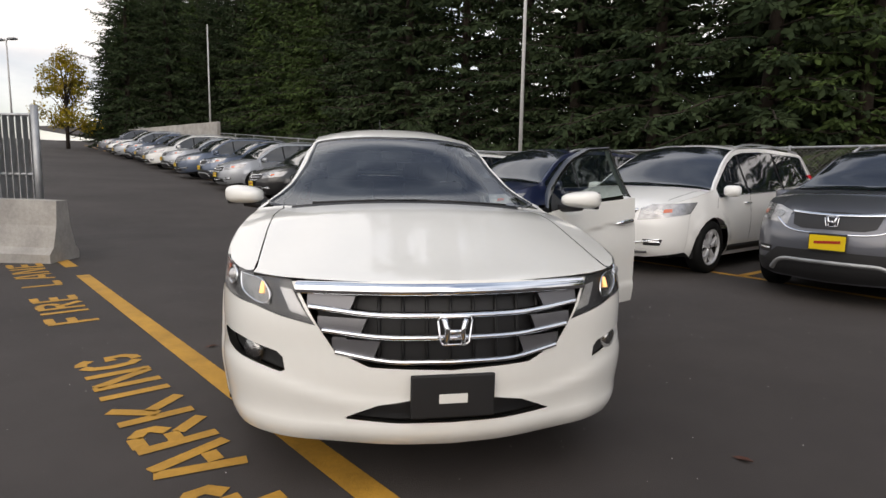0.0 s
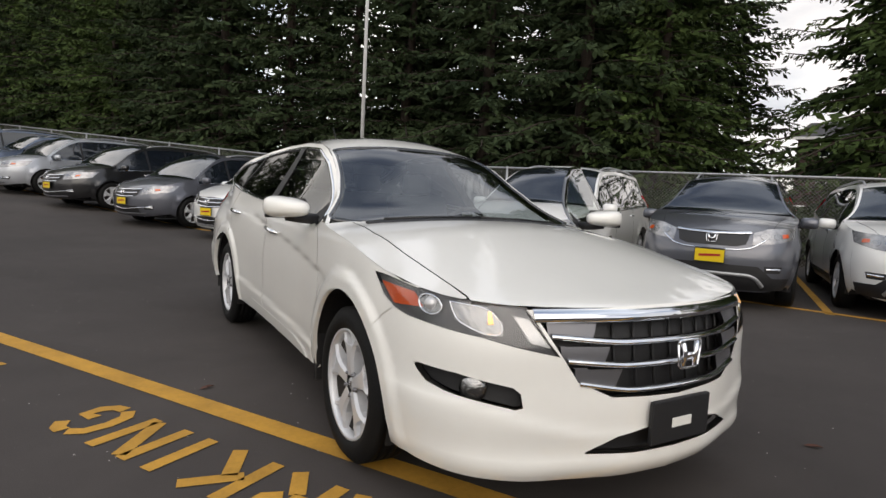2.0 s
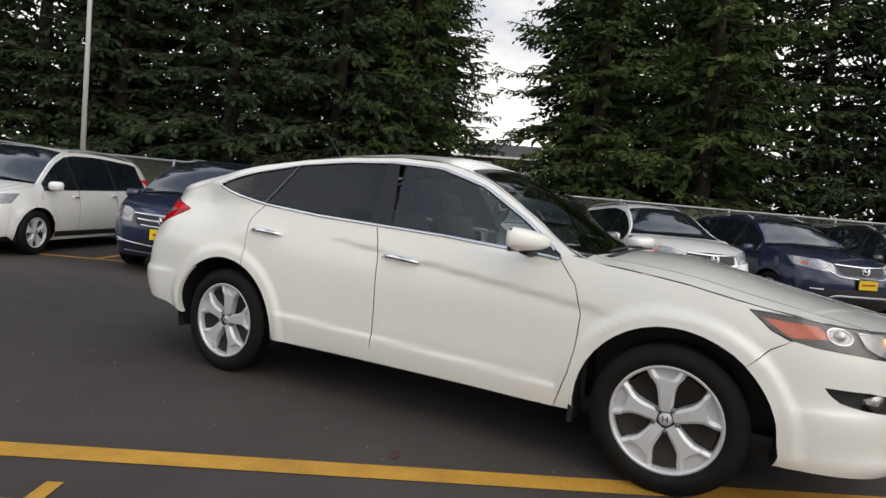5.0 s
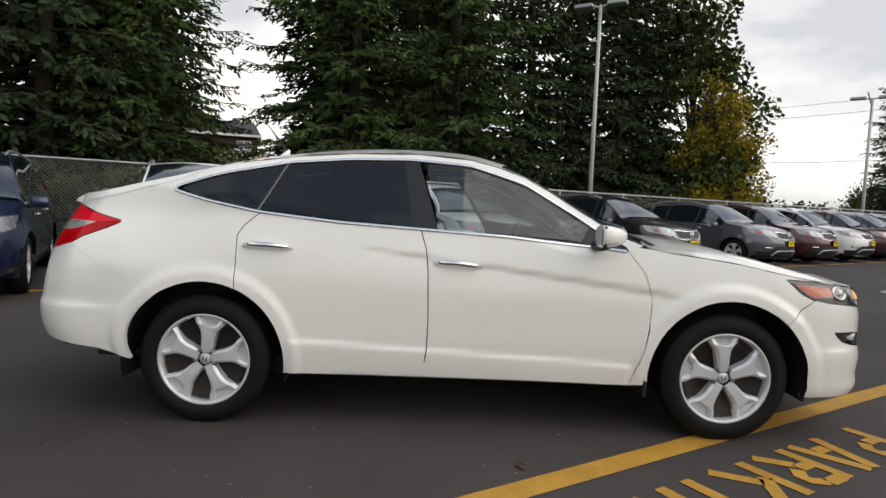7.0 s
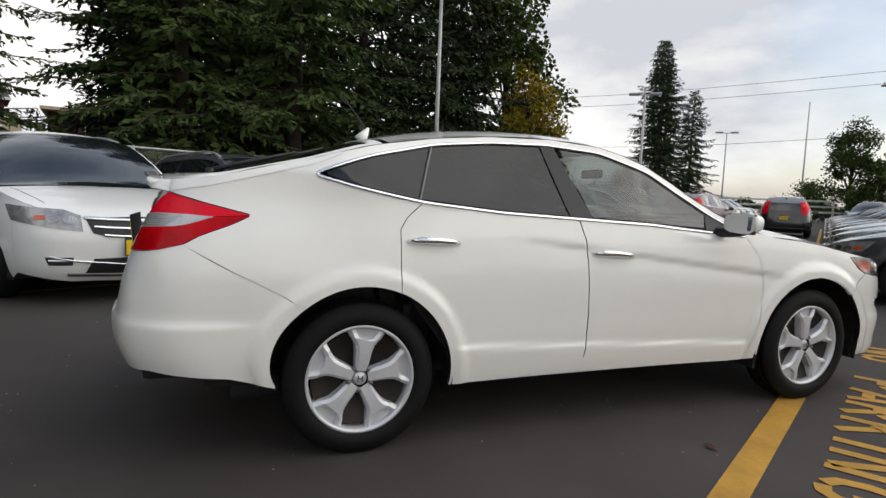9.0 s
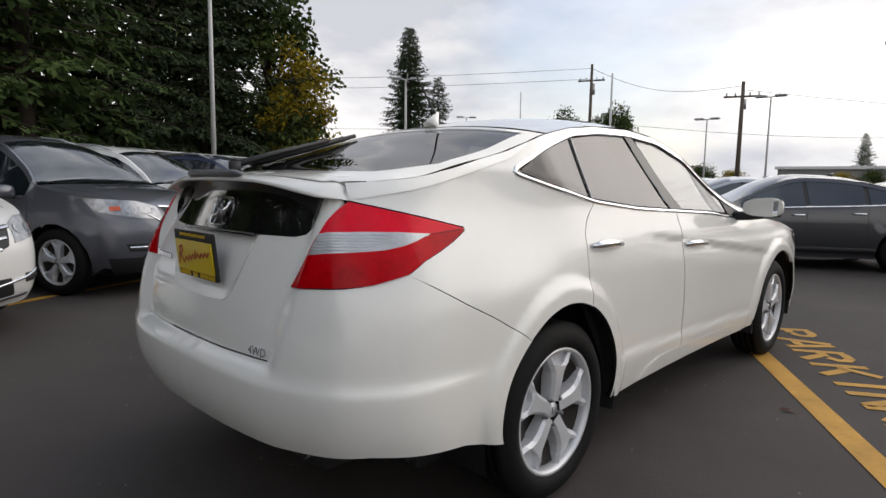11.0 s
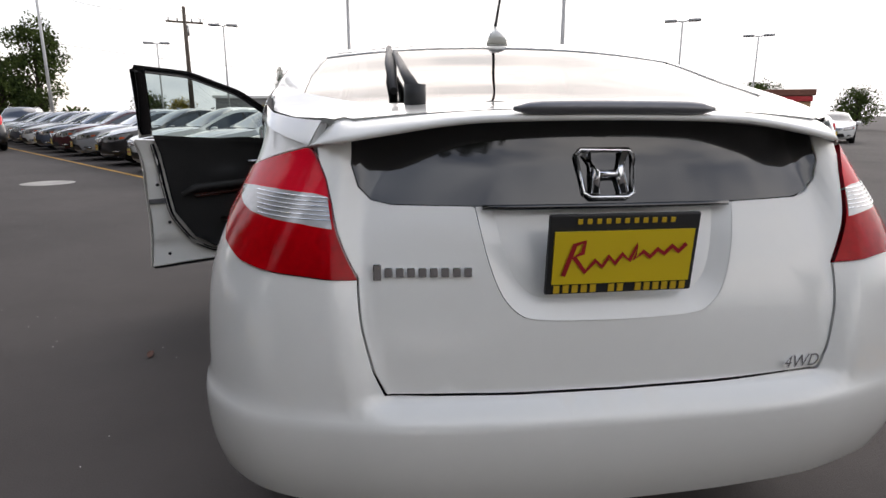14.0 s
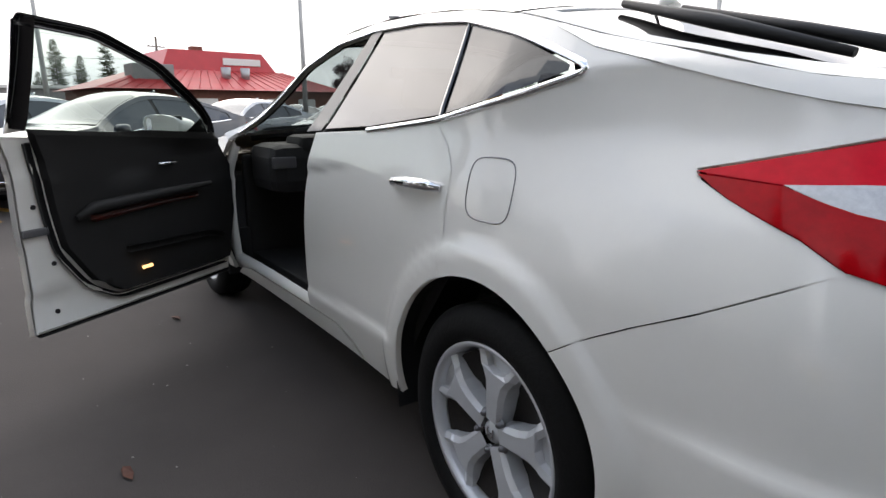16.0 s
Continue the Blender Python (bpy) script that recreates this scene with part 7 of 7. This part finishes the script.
# undergrowth along the fence, and a far hedge
def thicket(name, label, a, b, width, height, count, leaf, material, seed):
    rnd = random.Random(seed)
    vs, fs = [], []
    a, b = Vector(a), Vector(b)
    d = (b - a)
    nrm = Vector((-d.y, d.x, 0)).normalized()
    for _ in range(count):
        t = rnd.random()
        c = a + d * t + nrm * rnd.uniform(-1, 1) * width
        hh = height * (0.55 + 0.45 * noise.noise((t * d.length * 0.5, seed, 0)))
        p = c + Vector((0, 0, ground_z(c.x, c.y) + hh * rnd.random() ** 0.6))
        u = Vector((rnd.uniform(-1, 1), rnd.uniform(-1, 1), rnd.uniform(-0.6, 1))).normalized()
        v = u.cross(Vector((rnd.uniform(-1, 1), rnd.uniform(-1, 1), 0.3))).normalized()
        l = leaf * rnd.uniform(0.5, 1.4)
        n0 = len(vs)
        vs += [tuple(p), tuple(p + u * l * 0.5 + v * l * 0.3), tuple(p + u * l), tuple(p + u * l * 0.5 - v * l * 0.3)]
        fs.append((n0, n0 + 1, n0 + 2, n0 + 3))
    me = bpy.data.meshes.new(name)
    me.from_pydata(vs, [], fs)
    return tagged(part(name, me, material), label, "undergrowth", kind="stuff")


fa, fb = F0 + FU * -92 + FN * 2.4, F0 + FU * 34 + FN * 2.4
thicket("undergrowth", "dense dark undergrowth behind the fence", fa, fb, 1.6, 2.6, 60000, 0.26, M["needles"], 5)
thicket("bramble", "low green brambles along the fence", F0 + FU * -20 + FN * 0.8, F0 + FU * 34 + FN * 0.8, 0.4, 0.9, 7000, 0.14, M["leaf"], 6)
thicket("hedge", "green hedge beyond the far end of the lot", (66, 22, 0), (22, 60, 0), 1.5, 2.6, 14000, 0.4, M["leaf"], 7)
thicket("hedge", "green hedge along the road", (66, 22, 0), (80, 6, 0), 1.2, 1.6, 5000, 0.35, M["leaf"], 9)

# ---- buildings ----
def window_parts(parent, c, w, h, rz, glass_m="farglass"):
    m = pose(*c, 0, 0, rz)
    win = part("window", box((0, 0, 0), (w, 0.10, h), 0, 0.01, m), M["whitewall"], parent, "white window frame")
    for k in (-1, 1):
        part("pane", box((k * w * 0.24, -0.055, 0), (w * 0.42, 0.02, h * 0.84), 0, 0, m), M[glass_m], win)
    return win


house = thing("house", "dark brown two-storey house with cream trim beyond the firs", "house")
hm = pose(-25.5, 62.0, 1.6, 0, 0, 18)
part("wall", box((0, 0, 3.3), (9.0, 7.0, 6.6), 0, 0.02, hm), M["siding"], house, "dark brown siding")
part("wall", box((3.2, -3.6, 2.4), (5.0, 1.0, 4.8), 0, 0.02, hm), M["cream"], house, "cream projecting bay")
rf = bmesh.new()
for y0, y1 in ((-4.1, 4.1),):
    v = [rf.verts.new(hm @ Vector(p)) for p in ((-5, y0, 6.5), (5, y0, 6.5), (5, y1, 6.5), (-5, y1, 6.5), (-4.2, 0, 8.4), (4.2, 0, 8.4))]
    for f in ((0, 1, 5, 4), (2, 3, 4, 5), (1, 2, 5), (3, 0, 4), (3, 2, 1, 0)):
        rf.faces.new([v[i] for i in f])
part("roof", rf, M["shingle"], house, "dark shingle roof")
part("fascia", box((0, -4.08, 6.48), (10.0, 0.08, 0.24), 0, 0.01, hm), M["whitewall"], house, "white fascia board")
for x, z, w, h in ((-1.8, 5.3, 1.7, 1.3), (-1.8, 2.6, 1.7, 1.3), (3.2, 5.4, 1.5, 1.1)):
    window_parts(house, tuple(hm @ Vector((x, -3.55, z))), w, h, 18)
part("balcony", box((2.6, -4.3, 4.0), (3.4, 1.2, 0.15), 0, 0.02, hm), M["whitewall"], house, "white balcony deck")
for k in range(12):
    part("baluster", box((1.0 + k * 0.29, -4.85, 4.45), (0.05, 0.05, 0.9), 0, 0, hm), M["whitewall"], house)
part("handrail", box((2.6, -4.85, 4.92), (3.4, 0.08, 0.08), 0, 0, hm), M["whitewall"], house)
house2 = thing("house", "brown house partly hidden by the firs", "house")
hm2 = pose(-14.0, 66, 1.6, 0, 0, 10)
part("wall", box((0, 0, 3), (8, 6, 6), 0, 0.02, hm2), M["siding"], house2)
part("eave", box((0, -0.5, 6.1), (9, 8, 0.3), 0, 0.02, hm2), M["cream"], house2, "cream eaves")
window_parts(house2, tuple(hm2 @ Vector((0, -3.05, 4.5))), 2.0, 1.3, 10)

rest = thing("restaurant", "brick restaurant with a steep red metal roof", "restaurant")
rm = pose(58, -13.2, 0, 0, 0, 8)
part("wall", box((0, 0, 1.45), (13, 21, 2.9), 0, 0.02, rm), M["brick"], rest, "brown brick wall")
def frustum(lo, hi, z0, z1, m):
    bm = bmesh.new()
    a = [bm.verts.new(m @ Vector((x * lo[0], y * lo[1], z0))) for x, y in ((-1, -1), (1, -1), (1, 1), (-1, 1))]
    b = [bm.verts.new(m @ Vector((x * hi[0], y * hi[1], z1))) for x, y in ((-1, -1), (1, -1), (1, 1), (-1, 1))]
    for i in range(4):
        bm.faces.new((a[i], a[(i + 1) % 4], b[(i + 1) % 4], b[i]))
    bm.faces.new(b)
    bm.faces.new(a[::-1])
    return bm
part("lower_roof", frustum((7.4, 11.4), (4.0, 6.0), 2.8, 4.6, rm), M["redroof"], rest, "red standing-seam roof")
part("upper_roof", frustum((4.2, 5.4), (3.2, 4.3), 4.3, 6.3, rm), M["redroof"], rest, "steep red roof crown")
for k in range(22):
    part("roof_seam", tube([rm @ Vector((-7.3, -10.5 + k, 2.86)), rm @ Vector((-4.05, (-10.5 + k) * 0.55, 4.62))], 0.03, 4), M["redroof"], rest)
part("roof_sign", box((-3.85, -2.0, 5.4), (0.1, 3.6, 0.6), 0, 0.03, rm), M["whitewall"], rest, "pale sign board on the roof")
part("chimney", box((0.5, 0.5, 6.6), (1.0, 1.0, 0.7), 0, 0.03, rm), M["brick"], rest)
for y in (-1.6, 0.2):
    part("roof_vent", tube([rm @ Vector((-5.2, y, 3.6)), rm @ Vector((-5.2, y, 4.8))], [0.35, 0.45], 10), M["galv"], rest, "steel roof vent")
part("plant_unit", box((-4.8, 6.5, 4.0), (2.2, 3.2, 1.6), 0, 0.04, rm), M["greywall"], rest, "grey rooftop unit")
for k in range(5):
    window_parts(rest, tuple(rm @ Vector((-6.52, -7 + 3.2 * k, 1.5))), 1.8, 1.2, 98)

shop = thing("shop", "tan single-storey shop with an orange arched sign", "shop")
sm = pose(57, -37, 0, 0, 0, -30)
part("wall", box((0, 0, 1.6), (8, 18, 3.2), 0, 0.02, sm), M["tan"], shop)
part("fascia", box((-4.05, 0, 2.9), (0.3, 18.2, 0.5), 0, 0.02, sm), M["redroof"], shop, "red fascia band")
part("roof", box((0, 0, 3.5), (8.6, 18.6, 0.6), 0, 0.05, sm), M["brick"], shop)
ab = bmesh.new()
pts_ = [sm @ Vector((-4.3, 2.0 + 2.2 * math.cos(a), 0.6 + (2.0 + 1.0 * math.sin(a)))) for a in np.linspace(0, math.pi, 15)] + [sm @ Vector((-4.3, -0.2, 0.6)), sm @ Vector((-4.3, 4.2, 0.6))]
fv = [ab.verts.new(p) for p in pts_]
bk = [ab.verts.new(p + (sm.to_3x3() @ Vector((0.3, 0, 0)))) for p in pts_]
ab.faces.new(fv)
ab.faces.new(bk[::-1])
for i in range(len(fv)):
    j = (i + 1) % len(fv)
    ab.faces.new((fv[i], bk[i], bk[j], fv[j]))
part("arched_sign", ab, M["orange"], shop, "orange arched sign board")
for k in range(4):
    window_parts(shop, tuple(sm @ Vector((-4.05, -7 + 2.6 * k, 1.4))), 2.0, 1.4, 60)
far = thing("low_building", "long grey low building across the road", "building")
part("wall", box((82, 6, 1.8), (8, 26, 3.6), 4, 0.02), M["greywall"], far)
part("roof_edge", box((82, 6, 3.7), (8.6, 26.6, 0.35), 4, 0.02), M["whitewall"], far)
for k in range(6):
    window_parts(far, (77.9, -5 + 4.2 * k, 1.6), 2.4, 1.4, 94)
far2 = thing("low_building", "low grey shed across the lot", "building")
part("wall", box((34, -46, 1.6), (9, 10, 3.2), -48, 0.02), M["greywall"], far2)
part("roof", box((34, -46, 3.4), (10, 11, 0.4), -48, 0.03), M["shingle"], far2)
for k in range(3):
    window_parts(far2, tuple(pose(34, -46, 0, 0, 0, -48) @ Vector((-4.55, -3 + 3 * k, 1.6))), 1.8, 1.2, 42)
guard = thing("guard_rail", "pale horizontal rails beyond the far end of the lot", "railing")
for z in (0.9, 1.4, 1.9):
    part("rail", box((40, 41, z), (34, 0.08, 0.16), 135, 0.01), M["whitewall"], guard)
for k in range(9):
    part("post", box((40 + (k - 4) * 2.8, 41 - (k - 4) * 2.8, 1.0), (0.15, 0.15, 2.0), 45, 0.01), M["whitewall"], guard)

# ---- ground and markings ----
def asphalt():
    m = bpy.data.materials.new("asphalt")
    m.use_nodes = True
    t = m.node_tree
    b = t.nodes["Principled BSDF"]
    co = t.nodes.new("ShaderNodeTexCoord")
    def noise_node(scale, detail=6, rough=0.6):
        n = t.nodes.new("ShaderNodeTexNoise")
        n.inputs["Scale"].default_value, n.inputs["Detail"].default_value, n.inputs["Roughness"].default_value = scale, detail, rough
        t.links.new(co.outputs["Object"], n.inputs["Vector"])
        return n
    big, mid, fine = noise_node(0.35), noise_node(3.0), noise_node(160, 3)
    ramp = t.nodes.new("ShaderNodeValToRGB")
    ramp.color_ramp.elements[0].position, ramp.color_ramp.elements[0].color = 0.30, (0.037, 0.0315, 0.029, 1)
    ramp.color_ramp.elements[1].position, ramp.color_ramp.elements[1].color = 0.72, (0.065, 0.056, 0.0515, 1)
    add = t.nodes.new("ShaderNodeMath")
    add.operation = "MULTIPLY_ADD"
    add.inputs[1].default_value = 0.30
    add2 = t.nodes.new("ShaderNodeMath")
    add2.operation = "MULTIPLY_ADD"
    add2.inputs[1].default_value = 0.45
    t.links.new(mid.outputs[0], add.inputs[0])
    t.links.new(big.outputs[0], add.inputs[2])
    t.links.new(fine.outputs[0], add2.inputs[0])
    t.links.new(add.outputs[0], add2.inputs[2])
    sub = t.nodes.new("ShaderNodeMath")
    sub.operation = "SUBTRACT"
    sub.inputs[1].default_value = 0.38
    t.links.new(add2.outputs[0], sub.inputs[0])
    t.links.new(sub.outputs[0], ramp.inputs[0])
    t.links.new(ramp.outputs[0], b.inputs["Base Color"])
    b.inputs["Roughness"].default_value = 0.85
    b.inputs["Specular IOR Level"].default_value = 0.35
    bp = t.nodes.new("ShaderNodeBump")
    bp.inputs["Strength"].default_value, bp.inputs["Distance"].default_value = 0.5, 0.006
    t.links.new(fine.outputs[0], bp.inputs["Height"])
    t.links.new(bp.outputs[0], b.inputs["Normal"])
    return m


M["asphalt"] = asphalt()
gx = np.concatenate([[-900, -400, -200], np.arange(-100, -12, 4), np.arange(-12, 13, 1.5), np.arange(16, 101, 6), [200, 400, 900]])
verts = [(x, y, min(ground_z(x, y), 4.0)) for x in gx for y in gx]
n = len(gx)
gm = bpy.data.meshes.new("ground")
gm.from_pydata(verts, [], [(i * n + j, (i + 1) * n + j, (i + 1) * n + j + 1, i * n + j + 1) for i in range(n - 1) for j in range(n - 1)])
gm.polygons.foreach_set("use_smooth", [True] * len(gm.polygons))
tagged(part("ground", gm, M["asphalt"]), "dark grey asphalt of the lot", "ground", kind="structure")


def paint_strip(a, b, w, name="road_marking", label="worn yellow painted line on the asphalt"):
    """A thin painted band from a to b that follows the ground."""
    a, b = Vector((*a, 0)), Vector((*b, 0))
    d = (b - a).normalized()
    nrm = Vector((-d.y, d.x, 0)) * w / 2
    k = max(2, int((b - a).length / 0.8))
    bm = bmesh.new()
    rows = []
    for i in range(k + 1):
        p = a.lerp(b, i / k)
        z = ground_z(p.x, p.y) + 0.004
        e = 0.004 * math.sin(i * 2.3)
        rows.append((bm.verts.new((p.x + nrm.x * (1 + e), p.y + nrm.y, z)), bm.verts.new((p.x - nrm.x, p.y - nrm.y * (1 + e), z))))
    for r0, r1 in zip(rows, rows[1:]):
        bm.faces.new((r0[0], r1[0], r1[1], r0[1]))
    return tagged(part(name, bm, M["yellowpaint"]), label, "road marking", kind="structure")


SD = radians(30.6)
SU, SV = Vector((math.cos(SD), math.sin(SD), 0)), Vector((math.sin(SD), -math.cos(SD), 0))
SC = Vector((-0.15, -1.735, 0))
def lane(s, v):
    p = SC + SU * s + SV * v
    return (p.x, p.y)


paint_strip(lane(-3.05, 0), lane(14, 0), 0.135)
paint_strip(lane(-4.6, 0.02), lane(-3.75, 0.0), 0.14)
fy = lambda s, o=0.0: tuple((P0 + U * s + Vector((-0.469, 0.883, 0)) * (1.05 + o))[:2])
paint_strip(fy(-60), fy(-1), 0.11)
r0_ = Vector((0.0, 5.45, 0))
paint_strip((fy(-1)), (r0_ + V * 1.0)[:2], 0.11)
paint_strip((r0_ + V * 1.0)[:2], (r0_ + V * 48)[:2], 0.11)
for s in list(range(-1, 44, 3)):
    p = r0_ + V * (s * 0.87 + 1.2)
    e = p + Vector((-0.55, 0.83, 0)) * 5
    paint_strip(p[:2], e[:2], 0.10)
for s in (-1.3, -4.1, -7.2, -10.4, -13.5, -16.9, -19.9, -22.4, -25.3, -28.2):
    paint_strip(fy(s), fy(s + 0.0, 5), 0.10)
w0 = Vector((5.3, 2.1, 0))
paint_strip(w0[:2], (w0 + W * 32)[:2], 0.10)

# stencilled words along the line
GL = {
    "P": [[(0, 0), (0, 1)], [(0.13, 0.93), (0.62, 0.93)], [(0.62, 0.93), (0.88, 0.80), (0.88, 0.62), (0.62, 0.48)], [(0.50, 0.48), (0.13, 0.48)]],
    "A": [[(0, 0), (0.40, 1)], [(0.60, 1), (1, 0)], [(0.30, 0.30), (0.70, 0.30)]],
    "R": [[(0, 0), (0, 1)], [(0.13, 0.93), (0.62, 0.93)], [(0.62, 0.93), (0.86, 0.80), (0.86, 0.66), (0.62, 0.52)], [(0.5, 0.50), (0.13, 0.50)], [(0.45, 0.42), (0.92, 0)]],
    "K": [[(0, 0), (0, 1)], [(0.16, 0.45), (0.85, 1)], [(0.38, 0.54), (0.95, 0)]],
    "I": [[(0.25, 0), (0.25, 1)]],
    "N": [[(0, 0), (0, 1)], [(0.14, 0.95), (0.80, 0.05)], [(0.94, 0), (0.94, 1)]],
    "G": [[(0.92, 0.78), (0.70, 0.93), (0.50, 0.95)], [(0.38, 0.94), (0.14, 0.80), (0.06, 0.5), (0.14, 0.20), (0.38, 0.06)], [(0.50, 0.05), (0.75, 0.08), (0.92, 0.22), (0.92, 0.46), (0.60, 0.46)]],
    "F": [[(0, 0), (0, 1)], [(0.13, 0.93), (0.85, 0.93)], [(0.13, 0.50), (0.70, 0.50)]],
    "E": [[(0, 0), (0, 1)], [(0.13, 0.93), (0.85, 0.93)], [(0.13, 0.50), (0.70, 0.50)], [(0.13, 0.07), (0.85, 0.07)]],
    "L": [[(0, 0), (0, 1)], [(0.13, 0.07), (0.80, 0.07)]],
    "O": [[(0.40, 0.95), (0.12, 0.80), (0.06, 0.5), (0.12, 0.20), (0.40, 0.05)], [(0.52, 0.05), (0.80, 0.20), (0.86, 0.5), (0.80, 0.80), (0.52, 0.95)]],
}
def word(text, s_end, s_start, v0=0.235, v1=0.615, thick=0.068):
    """Letters from s_start (first) to s_end (last) along the line, tops away from it."""
    span = s_start - s_end
    units = sum(0.55 if c == "I" else 1.0 for c in text) + 0.32 * (len(text) - 1)
    u = span / units
    s = s_start
    for c in text:
        bm = bmesh.new()
        wd = (0.55 if c == "I" else 1.0) * u
        for st in GL[c]:
            pts = [Vector((s - x * u * 0.92 - 0.02, v0 + 0.03 + y * (v1 - v0 - 0.03))) for x, y in st]
            l, r = [], []
            for i, p in enumerate(pts):
                d = (pts[min(i + 1, len(pts) - 1)] - pts[max(i - 1, 0)]).normalized()
                nn = Vector((-d.y, d.x)) * thick / 2
                for lst, q in ((l, p + nn), (r, p - nn)):
                    w3 = SC + SU * q.x + SV * q.y
                    lst.append(bm.verts.new((w3.x, w3.y, 0.0045 + ground_z(w3.x, w3.y))))
            for i in range(len(pts) - 1):
                f = bm.faces.new((l[i], l[i + 1], r[i + 1], r[i]))
        bmesh.ops.recalc_face_normals(bm, faces=bm.faces[:])
        tagged(part("stencil_letter_" + c.lower(), bm, M["yellowpaint"]), f"yellow stencilled letter {c} painted on the asphalt", "road marking", kind="structure")
        s -= wd + 0.32 * u


word("PARKING", 0.40, 2.66)
word("FIRE", -1.95, -0.72)
word("LANE", -4.35, -2.55)
word("NO", 3.3, 3.85)


# iron covers, a dead leaf and grit on the asphalt
for x, y in ((12.84, 10.9), (8.3, 6.29)):
    bm = lathe([(0.02, 0.006), (0.30, 0.006), (0.34, 0.010), (0.40, 0.010), (0.44, 0.003)], 28, "Z")
    cov = thing("manhole_cover", "pale round iron cover set in the asphalt", "manhole cover", "covers in the aisle", pose(x, y, 0.0))
    part("lid", bm, M["concrete"], cov)
lf = bmesh.new()
pts_l = [(0, 0, 0.006), (0.03, 0.018, 0.012), (0.065, 0.014, 0.016), (0.095, 0, 0.010), (0.065, -0.016, 0.018), (0.03, -0.014, 0.010)]
lf.faces.new([lf.verts.new(p) for p in pts_l])
M["deadleaf"] = mat("dead_leaf", (0.10, 0.035, 0.02), 0.8, vary=0.4, scale=30)
for x, y, a in ((2.235, 1.33, 40), (0.27, -1.33, 110), (-0.51, 1.62, 10), (1.07, 1.2, 200)):
    o = thing("dead_leaf", "small dry brown leaf lying on the asphalt", "leaf", "fallen leaves", pose(x, y, 0.0, 0, 0, a))
    me = bpy.data.meshes.new("leaf_blade")
    lf.to_mesh(me)
    part("leaf_blade", me, M["deadleaf"], o)
rnd = random.Random(3)
vs, fs = [], []
for _ in range(900):
    x, y = rnd.uniform(-5, 5), rnd.uniform(-5, 5)
    r = rnd.uniform(0.0015, 0.0045)
    n0 = len(vs)
    vs += [(x - r, y - r, 0.001), (x + r, y - r * 0.7, 0.001), (x + r * 0.3, y + r, 0.001), (x, y, r * 1.2)]
    fs += [(n0, n0 + 1, n0 + 3), (n0 + 1, n0 + 2, n0 + 3), (n0 + 2, n0, n0 + 3)]
me = bpy.data.meshes.new("grit")
me.from_pydata(vs, [], fs)
tagged(part("grit", me, M["concrete"]), "loose grit scattered on the asphalt", "grit", kind="stuff")
